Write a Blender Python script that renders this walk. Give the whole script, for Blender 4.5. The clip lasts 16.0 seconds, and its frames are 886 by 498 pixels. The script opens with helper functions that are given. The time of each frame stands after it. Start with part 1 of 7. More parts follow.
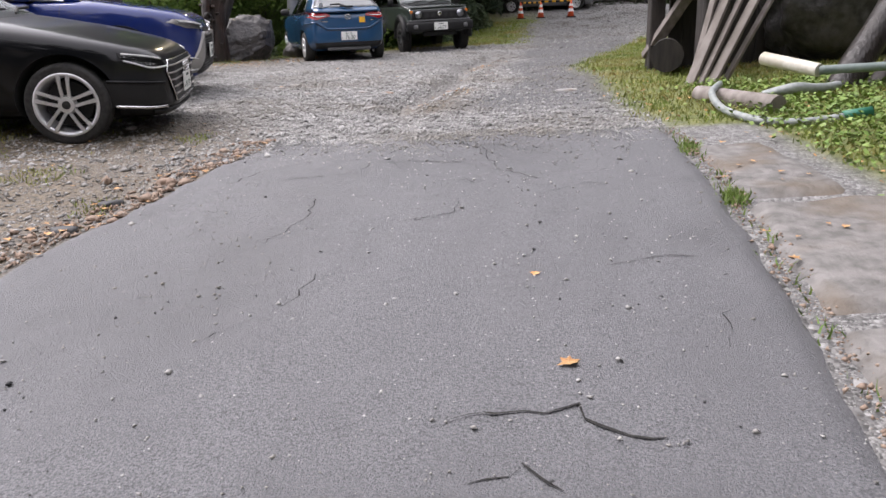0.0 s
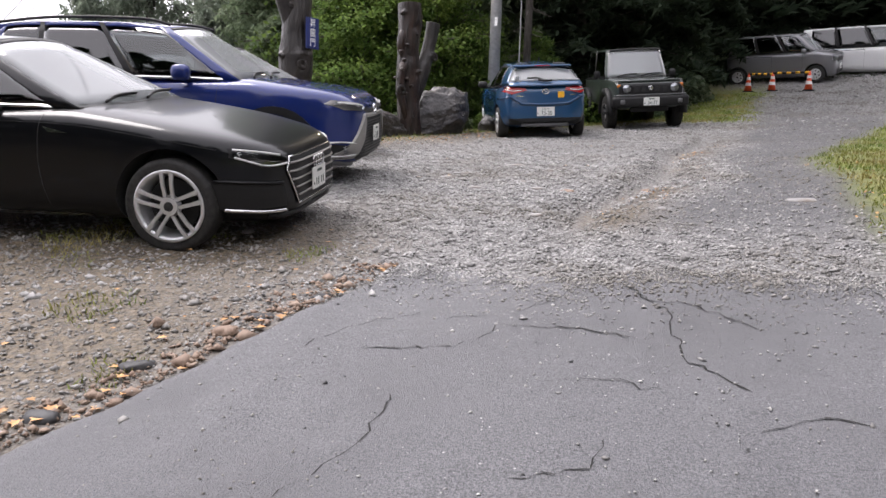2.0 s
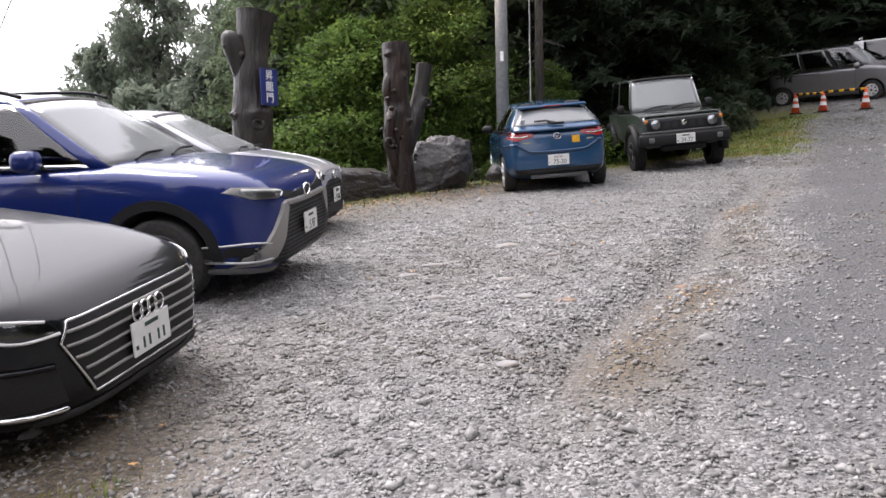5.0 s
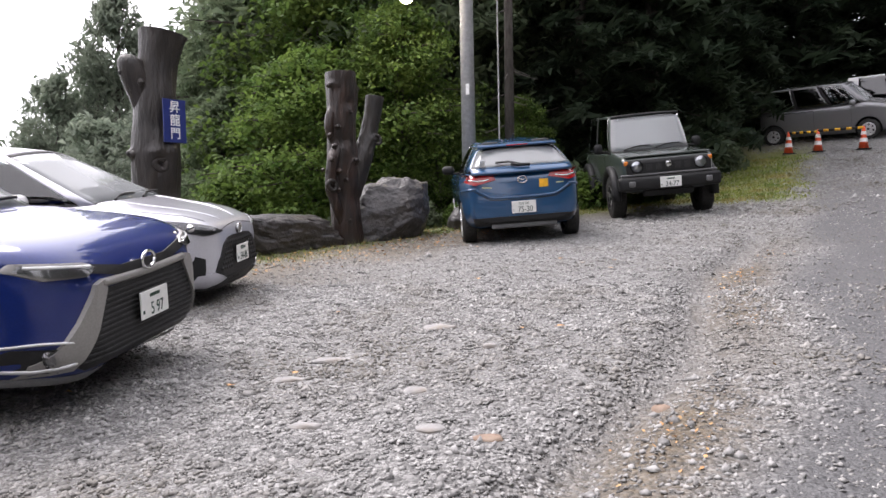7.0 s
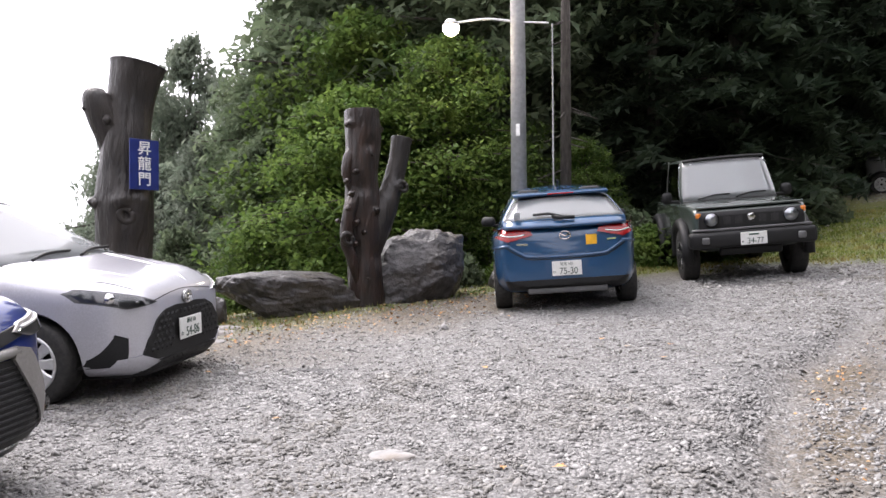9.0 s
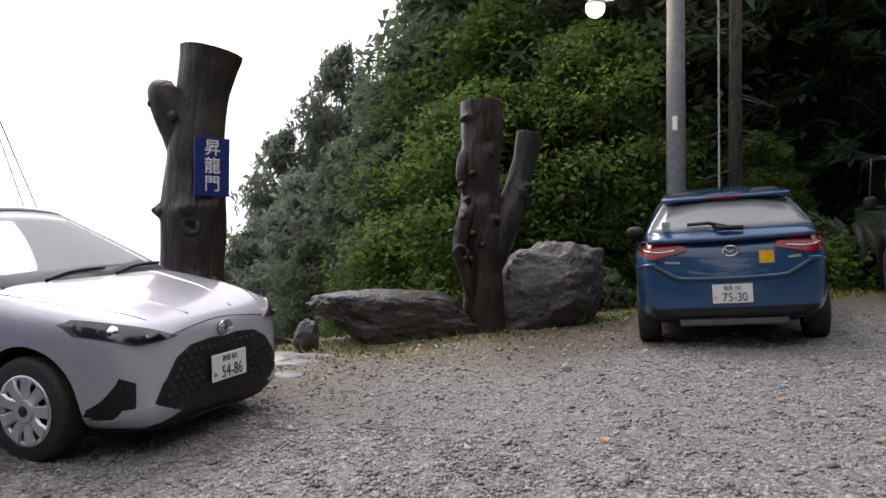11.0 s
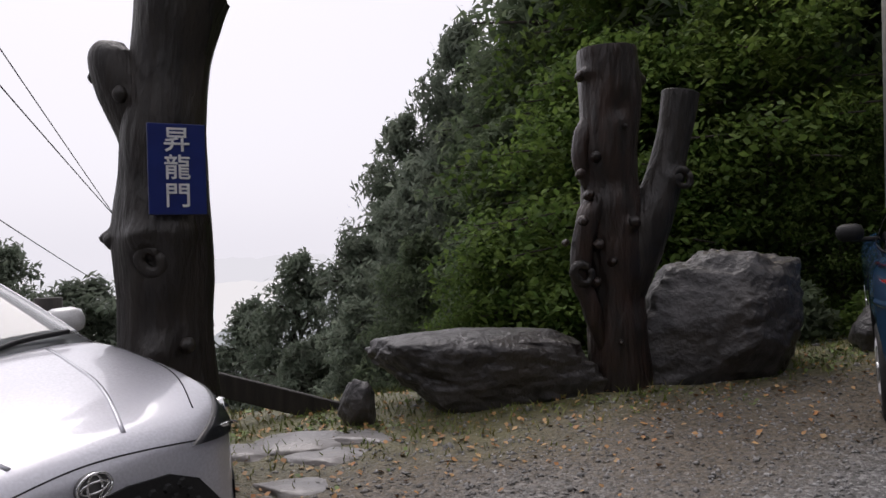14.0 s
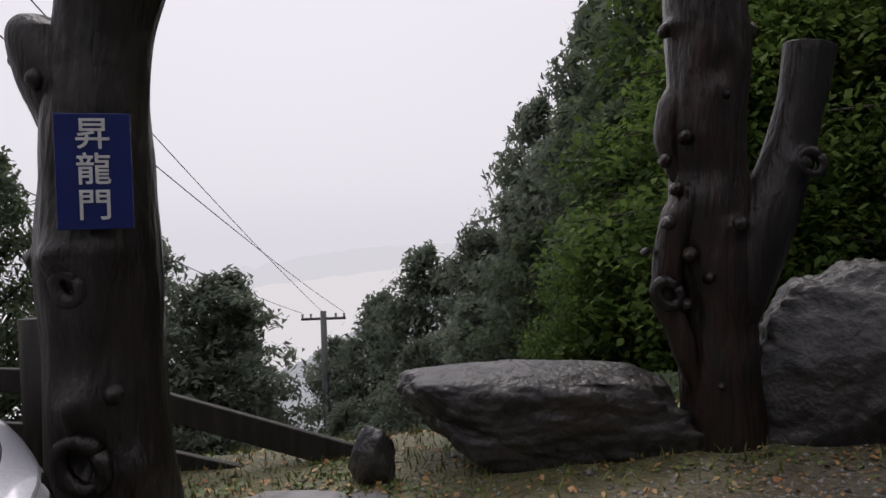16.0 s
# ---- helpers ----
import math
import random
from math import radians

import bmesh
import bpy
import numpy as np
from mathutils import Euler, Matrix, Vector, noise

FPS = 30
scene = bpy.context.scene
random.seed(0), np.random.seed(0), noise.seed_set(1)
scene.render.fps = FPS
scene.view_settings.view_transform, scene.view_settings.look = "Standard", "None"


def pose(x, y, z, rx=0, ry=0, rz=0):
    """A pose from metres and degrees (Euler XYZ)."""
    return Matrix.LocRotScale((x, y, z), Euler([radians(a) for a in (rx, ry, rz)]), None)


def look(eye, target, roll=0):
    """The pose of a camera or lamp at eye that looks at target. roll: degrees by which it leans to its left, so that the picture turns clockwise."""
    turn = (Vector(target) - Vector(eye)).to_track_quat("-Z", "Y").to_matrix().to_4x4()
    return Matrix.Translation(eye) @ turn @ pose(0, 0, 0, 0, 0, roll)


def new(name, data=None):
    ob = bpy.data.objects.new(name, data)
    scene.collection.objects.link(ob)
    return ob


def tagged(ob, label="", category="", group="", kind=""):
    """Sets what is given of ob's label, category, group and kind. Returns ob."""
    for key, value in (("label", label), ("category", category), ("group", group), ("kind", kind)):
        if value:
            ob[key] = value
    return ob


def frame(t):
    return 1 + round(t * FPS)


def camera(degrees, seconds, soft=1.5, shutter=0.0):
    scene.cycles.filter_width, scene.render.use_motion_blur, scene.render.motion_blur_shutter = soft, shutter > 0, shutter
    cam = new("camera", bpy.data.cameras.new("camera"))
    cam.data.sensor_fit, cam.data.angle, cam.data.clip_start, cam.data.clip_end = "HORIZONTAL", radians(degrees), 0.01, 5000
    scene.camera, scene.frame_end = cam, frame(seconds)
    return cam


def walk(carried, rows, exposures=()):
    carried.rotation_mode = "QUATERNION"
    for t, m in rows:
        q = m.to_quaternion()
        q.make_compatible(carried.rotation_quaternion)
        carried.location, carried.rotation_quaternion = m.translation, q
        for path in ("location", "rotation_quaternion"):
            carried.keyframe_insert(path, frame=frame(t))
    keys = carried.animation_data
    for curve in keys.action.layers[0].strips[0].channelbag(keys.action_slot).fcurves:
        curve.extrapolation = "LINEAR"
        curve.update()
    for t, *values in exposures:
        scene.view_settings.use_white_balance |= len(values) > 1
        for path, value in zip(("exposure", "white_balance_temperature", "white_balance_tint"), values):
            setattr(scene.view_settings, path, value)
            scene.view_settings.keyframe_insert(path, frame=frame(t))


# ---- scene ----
cam = camera(60.1, 16.0)
METRES, EYE, TILT, LEAN, TURN = 13.6, 1.32, 0.0, 0.0, 0.0
ROWS = [
    (0.0, 0.0, 0.0, 0.0, -0.05, -12.3, 0.22),
    (0.5, 0.0089, 0.0322, 0.0058, 6.19, -12.16, 1.44),
    (1.0, 0.0186, 0.0627, 0.0129, 6.89, -12.29, 0.83),
    (1.5, 0.0197, 0.0916, 0.0183, 10.46, -11.21, 1.29),
    (2.0, 0.0148, 0.1228, 0.0241, 15.67, -8.03, -1.7),
    (2.5, 0.0154, 0.1519, 0.0299, 19.27, -8.41, 0.81),
    (3.0, 0.0124, 0.1816, 0.035, 24.12, -8.03, -0.03),
    (3.5, 0.0124, 0.2068, 0.0368, 24.76, -9.01, -1.85),
    (4.0, 0.0166, 0.2361, 0.0429, 24.02, -9.97, 0.69),
    (4.5, 0.016, 0.2686, 0.0503, 19.27, -7.57, 1.78),
    (7.0, 0.0168, 0.4364, 0.0688, 17.71, -3.06, 1.23),
    (7.5, 0.0221, 0.4713, 0.0717, 19.39, -3.68, 0.23),
    (8.0, 0.0224, 0.5073, 0.0735, 20.64, -3.56, 1.89),
    (8.5, 0.0274, 0.5413, 0.0769, 17.8, -3.04, 0.11),
    (9.0, 0.026, 0.5715, 0.0814, 24.12, 0.32, 0.42),
    (11.5, -0.0173, 0.716, 0.0912, 38.07, 0.41, 0.56),
    (12.0, -0.0382, 0.7427, 0.0955, 40.38, -0.32, 1.27),
    (12.5, -0.0533, 0.7719, 0.0974, 41.01, -1.1, 0.89),
    (13.0, -0.0704, 0.8005, 0.1024, 43.25, -0.82, 2.66),
    (13.5, -0.0873, 0.8257, 0.1096, 45.41, -0.33, 1.35),
    (14.0, -0.0988, 0.8512, 0.1138, 46.68, -0.36, 1.49),
    (14.5, -0.1116, 0.8751, 0.1153, 47.59, 0.75, 1.6),
    (15.0, -0.1201, 0.8994, 0.1172, 48.28, 1.58, 1.68),
    (15.5, -0.1248, 0.9272, 0.1209, 54.24, 0.08, 1.89),
    (16.0, -0.1327, 0.9488, 0.1224, 58.01, -0.95, 1.98),
]
walk(cam, [(t, pose(0, 0, EYE, TILT, LEAN, TURN) @ pose(METRES * x, METRES * y, METRES * z, 90 + pitch, roll, yaw)) for t, x, y, z, yaw, pitch, roll in ROWS],
     [(t, stops, 6500, 17) for t, stops in ((0, 1.13), (3, 1.15), (4.5, 1.2), (7, 1.26), (9, 1.45), (10.2, 1.0), (11.5, 0.25), (12.5, 0.08), (14.5, -0.3), (16, -0.42))])

# ---- world and sun: overcast, misty morning ----
world = bpy.data.worlds.new("overcast_sky")
scene.world = world
world.use_nodes = True
wn, wl = world.node_tree.nodes, world.node_tree.links
wn.clear()
sky = wn.new("ShaderNodeTexSky")
sky.sky_type, sky.sun_disc = "NISHITA", False
sky.sun_elevation, sky.sun_rotation = radians(52), radians(-70)
sky.air_density, sky.dust_density, sky.ozone_density = 1.0, 6.0, 1.0
hsv = wn.new("ShaderNodeHueSaturation")
hsv.inputs["Saturation"].default_value = 0.12
blend = wn.new("ShaderNodeMix")
blend.data_type = "RGBA"
blend.inputs["Factor"].default_value = 0.8
blend.inputs["B"].default_value = (11.6, 11.7, 12.3, 1)
bg = wn.new("ShaderNodeBackground")
bg.inputs["Strength"].default_value = 0.1
wout = wn.new("ShaderNodeOutputWorld")
wl.new(sky.outputs[0], hsv.inputs["Color"])
wl.new(hsv.outputs[0], blend.inputs["A"])
wl.new(blend.outputs["Result"], bg.inputs["Color"])
wl.new(bg.outputs[0], wout.inputs["Surface"])
sun = new("sun", bpy.data.lights.new("sun", "SUN"))
sun.data.energy, sun.data.angle, sun.data.color = 1.3, radians(30), (1.0, 0.97, 0.93)
sun.matrix_world = look((-20, 7, 30), (0, 0, 0))


# ---- materials ----
def mat(name, c1, c2=None, scale=6.0, rough=0.6, metal=0.0, bump=0.0, bscale=None, coat=0.0, detail=6.0, stretch=None,
        spec=0.5, c3=None, scale3=0.7, rough2=None, voro=False, rand=0.0):
    """Two-scale procedural surface: fine grain between c1 and c2, broad stains towards c3."""
    m = bpy.data.materials.new(name)
    m.use_nodes = True
    n, l = m.node_tree.nodes, m.node_tree.links
    p = n["Principled BSDF"]
    p.inputs["Metallic"].default_value = metal
    p.inputs["Roughness"].default_value = rough
    p.inputs["Coat Weight"].default_value = coat
    p.inputs["Coat Roughness"].default_value = 0.03
    p.inputs["Specular IOR Level"].default_value = spec
    c2 = c2 or tuple(v * 0.8 for v in c1)
    tc = n.new("ShaderNodeTexCoord")
    mp = n.new("ShaderNodeMapping")
    l.new(tc.outputs["Object"], mp.inputs["Vector"])
    if stretch:
        mp.inputs["Scale"].default_value = stretch
    nz = n.new("ShaderNodeTexVoronoi" if voro else "ShaderNodeTexNoise")
    nz.inputs["Scale"].default_value = scale
    nz.inputs["Detail"].default_value = 1.0 if voro else detail
    l.new(mp.outputs[0], nz.inputs["Vector"])
    fac = nz.outputs["Color"] if voro else nz.outputs["Fac"]
    rp = n.new("ShaderNodeValToRGB")
    rp.color_ramp.elements[0].position, rp.color_ramp.elements[1].position = (0.1, 0.9) if voro else (0.34, 0.66)
    rp.color_ramp.elements[0].color, rp.color_ramp.elements[1].color = (*c1, 1), (*c2, 1)
    l.new(fac, rp.inputs[0])
    col = rp.outputs[0]
    big = n.new("ShaderNodeTexNoise")
    big.inputs["Scale"].default_value, big.inputs["Detail"].default_value = scale3, 3
    l.new(tc.outputs["Object"], big.inputs["Vector"])
    if c3:
        mx = n.new("ShaderNodeMix")
        mx.data_type = "RGBA"
        mr = n.new("ShaderNodeMapRange")
        mr.inputs[1].default_value, mr.inputs[2].default_value = 0.45, 0.68
        l.new(big.outputs["Fac"], mr.inputs[0])
        l.new(mr.outputs[0], mx.inputs["Factor"])
        l.new(col, mx.inputs["A"])
        mx.inputs["B"].default_value = (*c3, 1)
        col = mx.outputs["Result"]
    if rand:
        oi = n.new("ShaderNodeObjectInfo")
        ge = n.new("ShaderNodeNewGeometry")
        ad = n.new("ShaderNodeMath")
        ad.operation = "ADD"
        l.new(oi.outputs["Random"], ad.inputs[0])
        l.new(ge.outputs["Random Per Island"], ad.inputs[1])
        mr2 = n.new("ShaderNodeMapRange")
        mr2.inputs[2].default_value = 2.0
        mr2.inputs[3].default_value, mr2.inputs[4].default_value = 1 - rand, 1 + rand
        l.new(ad.outputs[0], mr2.inputs[0])
        hs = n.new("ShaderNodeHueSaturation")
        l.new(mr2.outputs[0], hs.inputs["Value"])
        l.new(col, hs.inputs["Color"])
        col = hs.outputs[0]
    l.new(col, p.inputs["Base Color"])
    if rough2 is not None:
        mr3 = n.new("ShaderNodeMapRange")
        mr3.inputs[1].default_value, mr3.inputs[2].default_value = 0.35, 0.65
        mr3.inputs[3].default_value, mr3.inputs[4].default_value = rough, rough2
        l.new(big.outputs["Fac"], mr3.inputs[0])
        l.new(mr3.outputs[0], p.inputs["Roughness"])
    if bump:
        b = n.new("ShaderNodeBump")
        b.inputs["Strength"].default_value, b.inputs["Distance"].default_value = min(1, bump), 0.02 * max(1, bump)
        nb = n.new("ShaderNodeTexNoise")
        nb.inputs["Scale"].default_value, nb.inputs["Detail"].default_value = bscale or scale, 8
        l.new(mp.outputs[0], nb.inputs["Vector"])
        l.new(nb.outputs["Fac"], b.inputs["Height"])
        l.new(b.outputs[0], p.inputs["Normal"])
    return m


def glow(name, colour, strength):
    m = mat(name, colour)
    p = m.node_tree.nodes["Principled BSDF"]
    p.inputs["Emission Color"].default_value, p.inputs["Emission Strength"].default_value = (*colour, 1), strength
    return m


def glass(name, tint, rough=0.02, sheen_film=0.0):
    m = bpy.data.materials.new(name)
    m.use_nodes = True
    n, l = m.node_tree.nodes, m.node_tree.links
    n.clear()
    t, g, mx, f, o = (n.new("ShaderNode" + k) for k in ("BsdfTransparent", "BsdfGlossy", "MixShader", "Fresnel", "OutputMaterial"))
    t.inputs[0].default_value = (*tint, 1)
    g.inputs["Roughness"].default_value = rough
    f.inputs[0].default_value = 1.9
    l.new(f.outputs[0], mx.inputs[0])
    l.new(t.outputs[0], mx.inputs[1])
    l.new(g.outputs[0], mx.inputs[2])
    last = mx.outputs[0]
    if sheen_film:
        # rain film on the pane; its white diffuse share also stands in for sky reflection
        df, m2 = n.new("ShaderNodeBsdfDiffuse"), n.new("ShaderNodeMixShader")
        df.inputs[0].default_value = (0.75, 0.77, 0.78, 1)
        m2.inputs[0].default_value = sheen_film
        l.new(last, m2.inputs[1])
        l.new(df.outputs[0], m2.inputs[2])
        last = m2.outputs[0]
    l.new(last, o.inputs[0])
    return m


def paint(name, c, flake=0.3, rough=0.35):
    """Car paint wet with rain: metallic flake under a clear coat with fine drops."""
    m = mat(name, c, tuple(v * 0.85 for v in c), 90, rough, flake, 0.0, coat=1.0, c3=tuple(v * 0.9 for v in c), scale3=2.5)
    n, l = m.node_tree.nodes, m.node_tree.links
    p = n["Principled BSDF"]
    v = n.new("ShaderNodeTexVoronoi")
    v.inputs["Scale"].default_value = 75
    tc = n.new("ShaderNodeTexCoord")
    l.new(tc.outputs["Object"], v.inputs["Vector"])
    mr = n.new("ShaderNodeMapRange")
    mr.inputs[1].default_value, mr.inputs[2].default_value = 0.0, 0.35
    mr.inputs[3].default_value, mr.inputs[4].default_value = 1.0, 0.0
    l.new(v.outputs["Distance"], mr.inputs[0])
    b = n.new("ShaderNodeBump")
    b.inputs["Strength"].default_value, b.inputs["Distance"].default_value = 0.07, 0.003
    l.new(mr.outputs[0], b.inputs["Height"])
    l.new(b.outputs[0], p.inputs["Coat Normal"])
    return m


def leafy(name, c1, c2, rand, c3=None):
    """Matt leaves that let some light through."""
    m = mat(name, c1, c2, 2, 0.7, rand=rand, spec=0.2, c3=c3)
    n, l = m.node_tree.nodes, m.node_tree.links
    p, o = n["Principled BSDF"], n["Material Output"]
    t, mx = n.new("ShaderNodeBsdfTranslucent"), n.new("ShaderNodeMixShader")
    l.new(p.inputs["Base Color"].links[0].from_socket, t.inputs[0])
    mx.inputs[0].default_value = 0.5
    l.new(p.outputs[0], mx.inputs[1])
    l.new(t.outputs[0], mx.inputs[2])
    l.new(mx.outputs[0], o.inputs[0])
    return m


BLACK_PAINT = paint("black_paint", (0.004, 0.0045, 0.006), 0.0)
BLACK_PAINT.node_tree.nodes["Principled BSDF"].inputs["Coat Weight"].default_value = 0.5
BLACK_PAINT.node_tree.nodes["Principled BSDF"].inputs["Specular IOR Level"].default_value = 0.1
BLUE_PAINT = paint("blue_paint", (0.007, 0.022, 0.15), 0.1, 0.4)
BLUE_PAINT.node_tree.nodes["Principled BSDF"].inputs["Specular IOR Level"].default_value = 0.2
BLUE_PAINT.node_tree.nodes["Principled BSDF"].inputs["Coat Weight"].default_value = 1.0
SILVER_PAINT = paint("silver_paint", (0.56, 0.56, 0.61), 0.45, 0.4)
TEAL_PAINT = paint("teal_paint", (0.006, 0.062, 0.16), 0.2, 0.35)
GREEN_PAINT = paint("green_grey_paint", (0.045, 0.06, 0.052), 0.1, 0.4)
GREY_PAINT = paint("grey_paint", (0.2, 0.2, 0.21), 0.4, 0.4)
WHITE_PAINT = paint("white_paint", (0.75, 0.75, 0.75), 0.0, 0.4)
BLACK_PLASTIC = mat("black_plastic", (0.012, 0.012, 0.013), (0.018, 0.018, 0.018), 120, 0.55, bump=0.1, bscale=300, spec=0.3)
GREY_PLASTIC = mat("grey_plastic", (0.10, 0.10, 0.105), (0.13, 0.13, 0.13), 80, 0.45)
SATIN = mat("satin_silver", (0.26, 0.25, 0.24), (0.3, 0.29, 0.28), 80, 0.4, 0.3)
RUBBER = mat("tyre_rubber", (0.012, 0.012, 0.012), (0.03, 0.028, 0.026), 30, 0.75, bump=0.2, bscale=60)
ALLOY = mat("alloy", (0.68, 0.68, 0.69), (0.6, 0.6, 0.61), 40, 0.3, 0.6)
DARK_ALLOY = mat("dark_alloy", (0.03, 0.03, 0.033), (0.06, 0.06, 0.06), 40, 0.4, 0.6)
CHROME = mat("chrome", (0.75, 0.75, 0.76), (0.7, 0.7, 0.7), 30, 0.12, 1.0)
INTERIOR = mat("cabin_fabric", (0.015, 0.015, 0.016), (0.03, 0.03, 0.03), 60, 0.8)
SCREEN = glass("windscreen_glass", (0.55, 0.6, 0.6), sheen_film=0.22)
CLEAR = glass("side_glass", (0.5, 0.55, 0.55))
DARKGLASS = glass("privacy_glass", (0.08, 0.09, 0.1))
LENS = glass("lamp_lens", (0.85, 0.87, 0.9))
RED_LENS = mat("red_lens", (0.34, 0.006, 0.008), (0.2, 0.003, 0.005), 50, 0.25, coat=0.3)
AMBER = mat("amber_lens", (0.7, 0.2, 0.02), None, 50, 0.15, coat=1.0)
PLATE_WHITE = mat("plate_white", (0.8, 0.8, 0.78), (0.74, 0.74, 0.72), 20, 0.4)
PLATE_INK = mat("plate_ink", (0.01, 0.05, 0.03), None, 20, 0.5)
YELLOW = mat("yellow_sticker", (0.85, 0.45, 0.02), None, 20, 0.5)
STICKER_WHITE = mat("sticker_white", (0.8, 0.8, 0.8), None, 20, 0.5)
BARK = mat("weathered_wood", (0.008, 0.0062, 0.005), (0.024, 0.018, 0.014), 5, 0.5, bump=0.9, bscale=16, stretch=(1.8, 1.8, 0.5), c3=(0.015, 0.011, 0.0085), scale3=2.2, rough2=0.32)
RED_BARK = mat("wet_reddish_wood", (0.008, 0.0055, 0.004), (0.034, 0.017, 0.011), 6, 0.45, bump=1.0, bscale=16, stretch=(1.8, 1.8, 0.45), c3=(0.015, 0.010, 0.008), scale3=2.0, rough2=0.3)
CUT_WOOD = mat("cut_wood", (0.10, 0.075, 0.055), (0.16, 0.13, 0.1), 18, 0.75, bump=0.3)
PLANK = mat("grey_planks", (0.16, 0.135, 0.12), (0.27, 0.24, 0.22), 14, 0.7, bump=0.4, stretch=(1, 1, 0.1), c3=(0.1, 0.085, 0.07))
OLD_WOOD = mat("dark_beams", (0.012, 0.010, 0.009), (0.035, 0.028, 0.024), 9, 0.7, bump=0.6, stretch=(2, 2, 0.3))
TREE_BARK = mat("tree_bark", (0.03, 0.024, 0.02), (0.075, 0.065, 0.055), 12, 0.85, bump=0.8, stretch=(2, 2, 0.5))
ROCK = mat("wet_boulder", (0.012, 0.011, 0.012), (0.07, 0.066, 0.067), 9, 0.55, bump=1.0, bscale=22, c3=(0.05, 0.043, 0.038), scale3=1.6, rough2=0.28, detail=10)
SLAB = mat("pale_slab", (0.16, 0.155, 0.155), (0.30, 0.29, 0.285), 5, 0.5, bump=0.6, bscale=12, c3=(0.12, 0.1, 0.085), rough2=0.25)
ASPHALT = mat("worn_asphalt", (0.062, 0.063, 0.068), (0.195, 0.195, 0.203), 120, 0.6, bump=0.6, bscale=170, c3=(0.11, 0.11, 0.116), scale3=0.9, rough2=0.42)
CRACK = mat("asphalt_crack", (0.012, 0.012, 0.012), (0.03, 0.028, 0.025), 30, 0.9)
CONCRETE = mat("old_concrete", (0.11, 0.105, 0.098), (0.21, 0.20, 0.19), 12, 0.75, bump=0.5, bscale=40, c3=(0.13, 0.10, 0.07), scale3=2.2)
STONES = mat("gravel_stones", (0.2, 0.196, 0.19), (0.46, 0.45, 0.435), 9, 0.6, rand=0.5, c3=(0.2, 0.185, 0.16), scale3=0.8)
PEBBLE = mat("large_stones", (0.22, 0.215, 0.21), (0.38, 0.37, 0.36), 12, 0.65, bump=0.3, c3=(0.2, 0.17, 0.14), scale3=5)
DARK_STONE = mat("dark_stone", (0.02, 0.02, 0.022), (0.06, 0.06, 0.06), 12, 0.6, bump=0.4)
BROWN_STONE = mat("brown_stone", (0.2, 0.13, 0.09), (0.33, 0.25, 0.19), 10, 0.7, bump=0.3)
LEAF_BRIGHT = leafy("fresh_leaves", (0.048, 0.092, 0.022), (0.125, 0.18, 0.042), 0.6)
# leaf colour lifted and greyed for far trees, standing in for mist
LEAF_HAZED = leafy("hazed_valley_leaves", (0.135, 0.17, 0.125), (0.2, 0.23, 0.175), 0.4)
LEAF_MID = leafy("summer_leaves", (0.085, 0.12, 0.068), (0.15, 0.185, 0.11), 0.5)
LEAF_DARK = leafy("conifer_leaves", (0.02, 0.032, 0.02), (0.04, 0.056, 0.032), 0.45)
GRASS = mat("grass_blades", (0.10, 0.15, 0.02), (0.2, 0.23, 0.045), 3, 0.6, rand=0.45, c3=(0.24, 0.19, 0.06), scale3=1.2)
CLOVER = mat("clover_leaves", (0.09, 0.16, 0.02), (0.17, 0.24, 0.05), 3, 0.5, rand=0.4)
DRY_LEAF = mat("fallen_leaves", (0.35, 0.14, 0.035), (0.5, 0.33, 0.15), 6, 0.6, rand=0.5)
SIGN_BLUE = mat("sign_blue", (0.008, 0.018, 0.12), (0.010, 0.024, 0.15), 8, 0.4)
SIGN_WHITE = mat("sign_white", (0.75, 0.75, 0.75), None, 20, 0.5)
POLE_CONCRETE = mat("pole_concrete", (0.27, 0.27, 0.275), (0.36, 0.36, 0.365), 14, 0.6, bump=0.2, c3=(0.24, 0.24, 0.24))
CABLE = mat("cable_black", (0.05, 0.05, 0.055), None, 20, 0.5)
ORANGE = mat("cone_orange", (0.75, 0.09, 0.02), (0.6, 0.07, 0.02), 12, 0.5)
PVC_WHITE = mat("pipe_white", (0.6, 0.58, 0.53), (0.45, 0.42, 0.36), 12, 0.5, c3=(0.4, 0.36, 0.28), scale3=4)
PVC_GREY = mat("pipe_grey_green", (0.13, 0.17, 0.16), (0.19, 0.22, 0.21), 14, 0.5)
HOSE = mat("hose_grey", (0.2, 0.22, 0.22), (0.3, 0.32, 0.31), 20, 0.5)
HOSE_GREEN = mat("hose_green_joint", (0.02, 0.16, 0.10), None, 20, 0.5)
LAMP_GLOW = glow("lamp_globe", (1.0, 0.86, 0.6), 9.0)


# ---- building helpers ----
def mesh_of(name, bm, material, smooth=False):
    me = bpy.data.meshes.new(name)
    bmesh.ops.recalc_face_normals(bm, faces=bm.faces)
    bm.to_mesh(me)
    bm.free()
    for m in material if isinstance(material, (list, tuple)) else [material]:
        me.materials.append(m)
    if smooth:
        me.shade_smooth()
    return me


def part(name, bm, material, parent=None, label="", smooth=False):
    ob = new(name, mesh_of(name, bm, material, smooth))
    ob.parent = parent
    return tagged(ob, label)


def raw_mesh(name, verts, faces, material, smooth=False):
    me = bpy.data.meshes.new(name)
    me.from_pydata([tuple(v) for v in verts], [], [tuple(f) for f in faces])
    me.materials.append(material)
    me.update()
    if smooth:
        me.shade_smooth()
    return me


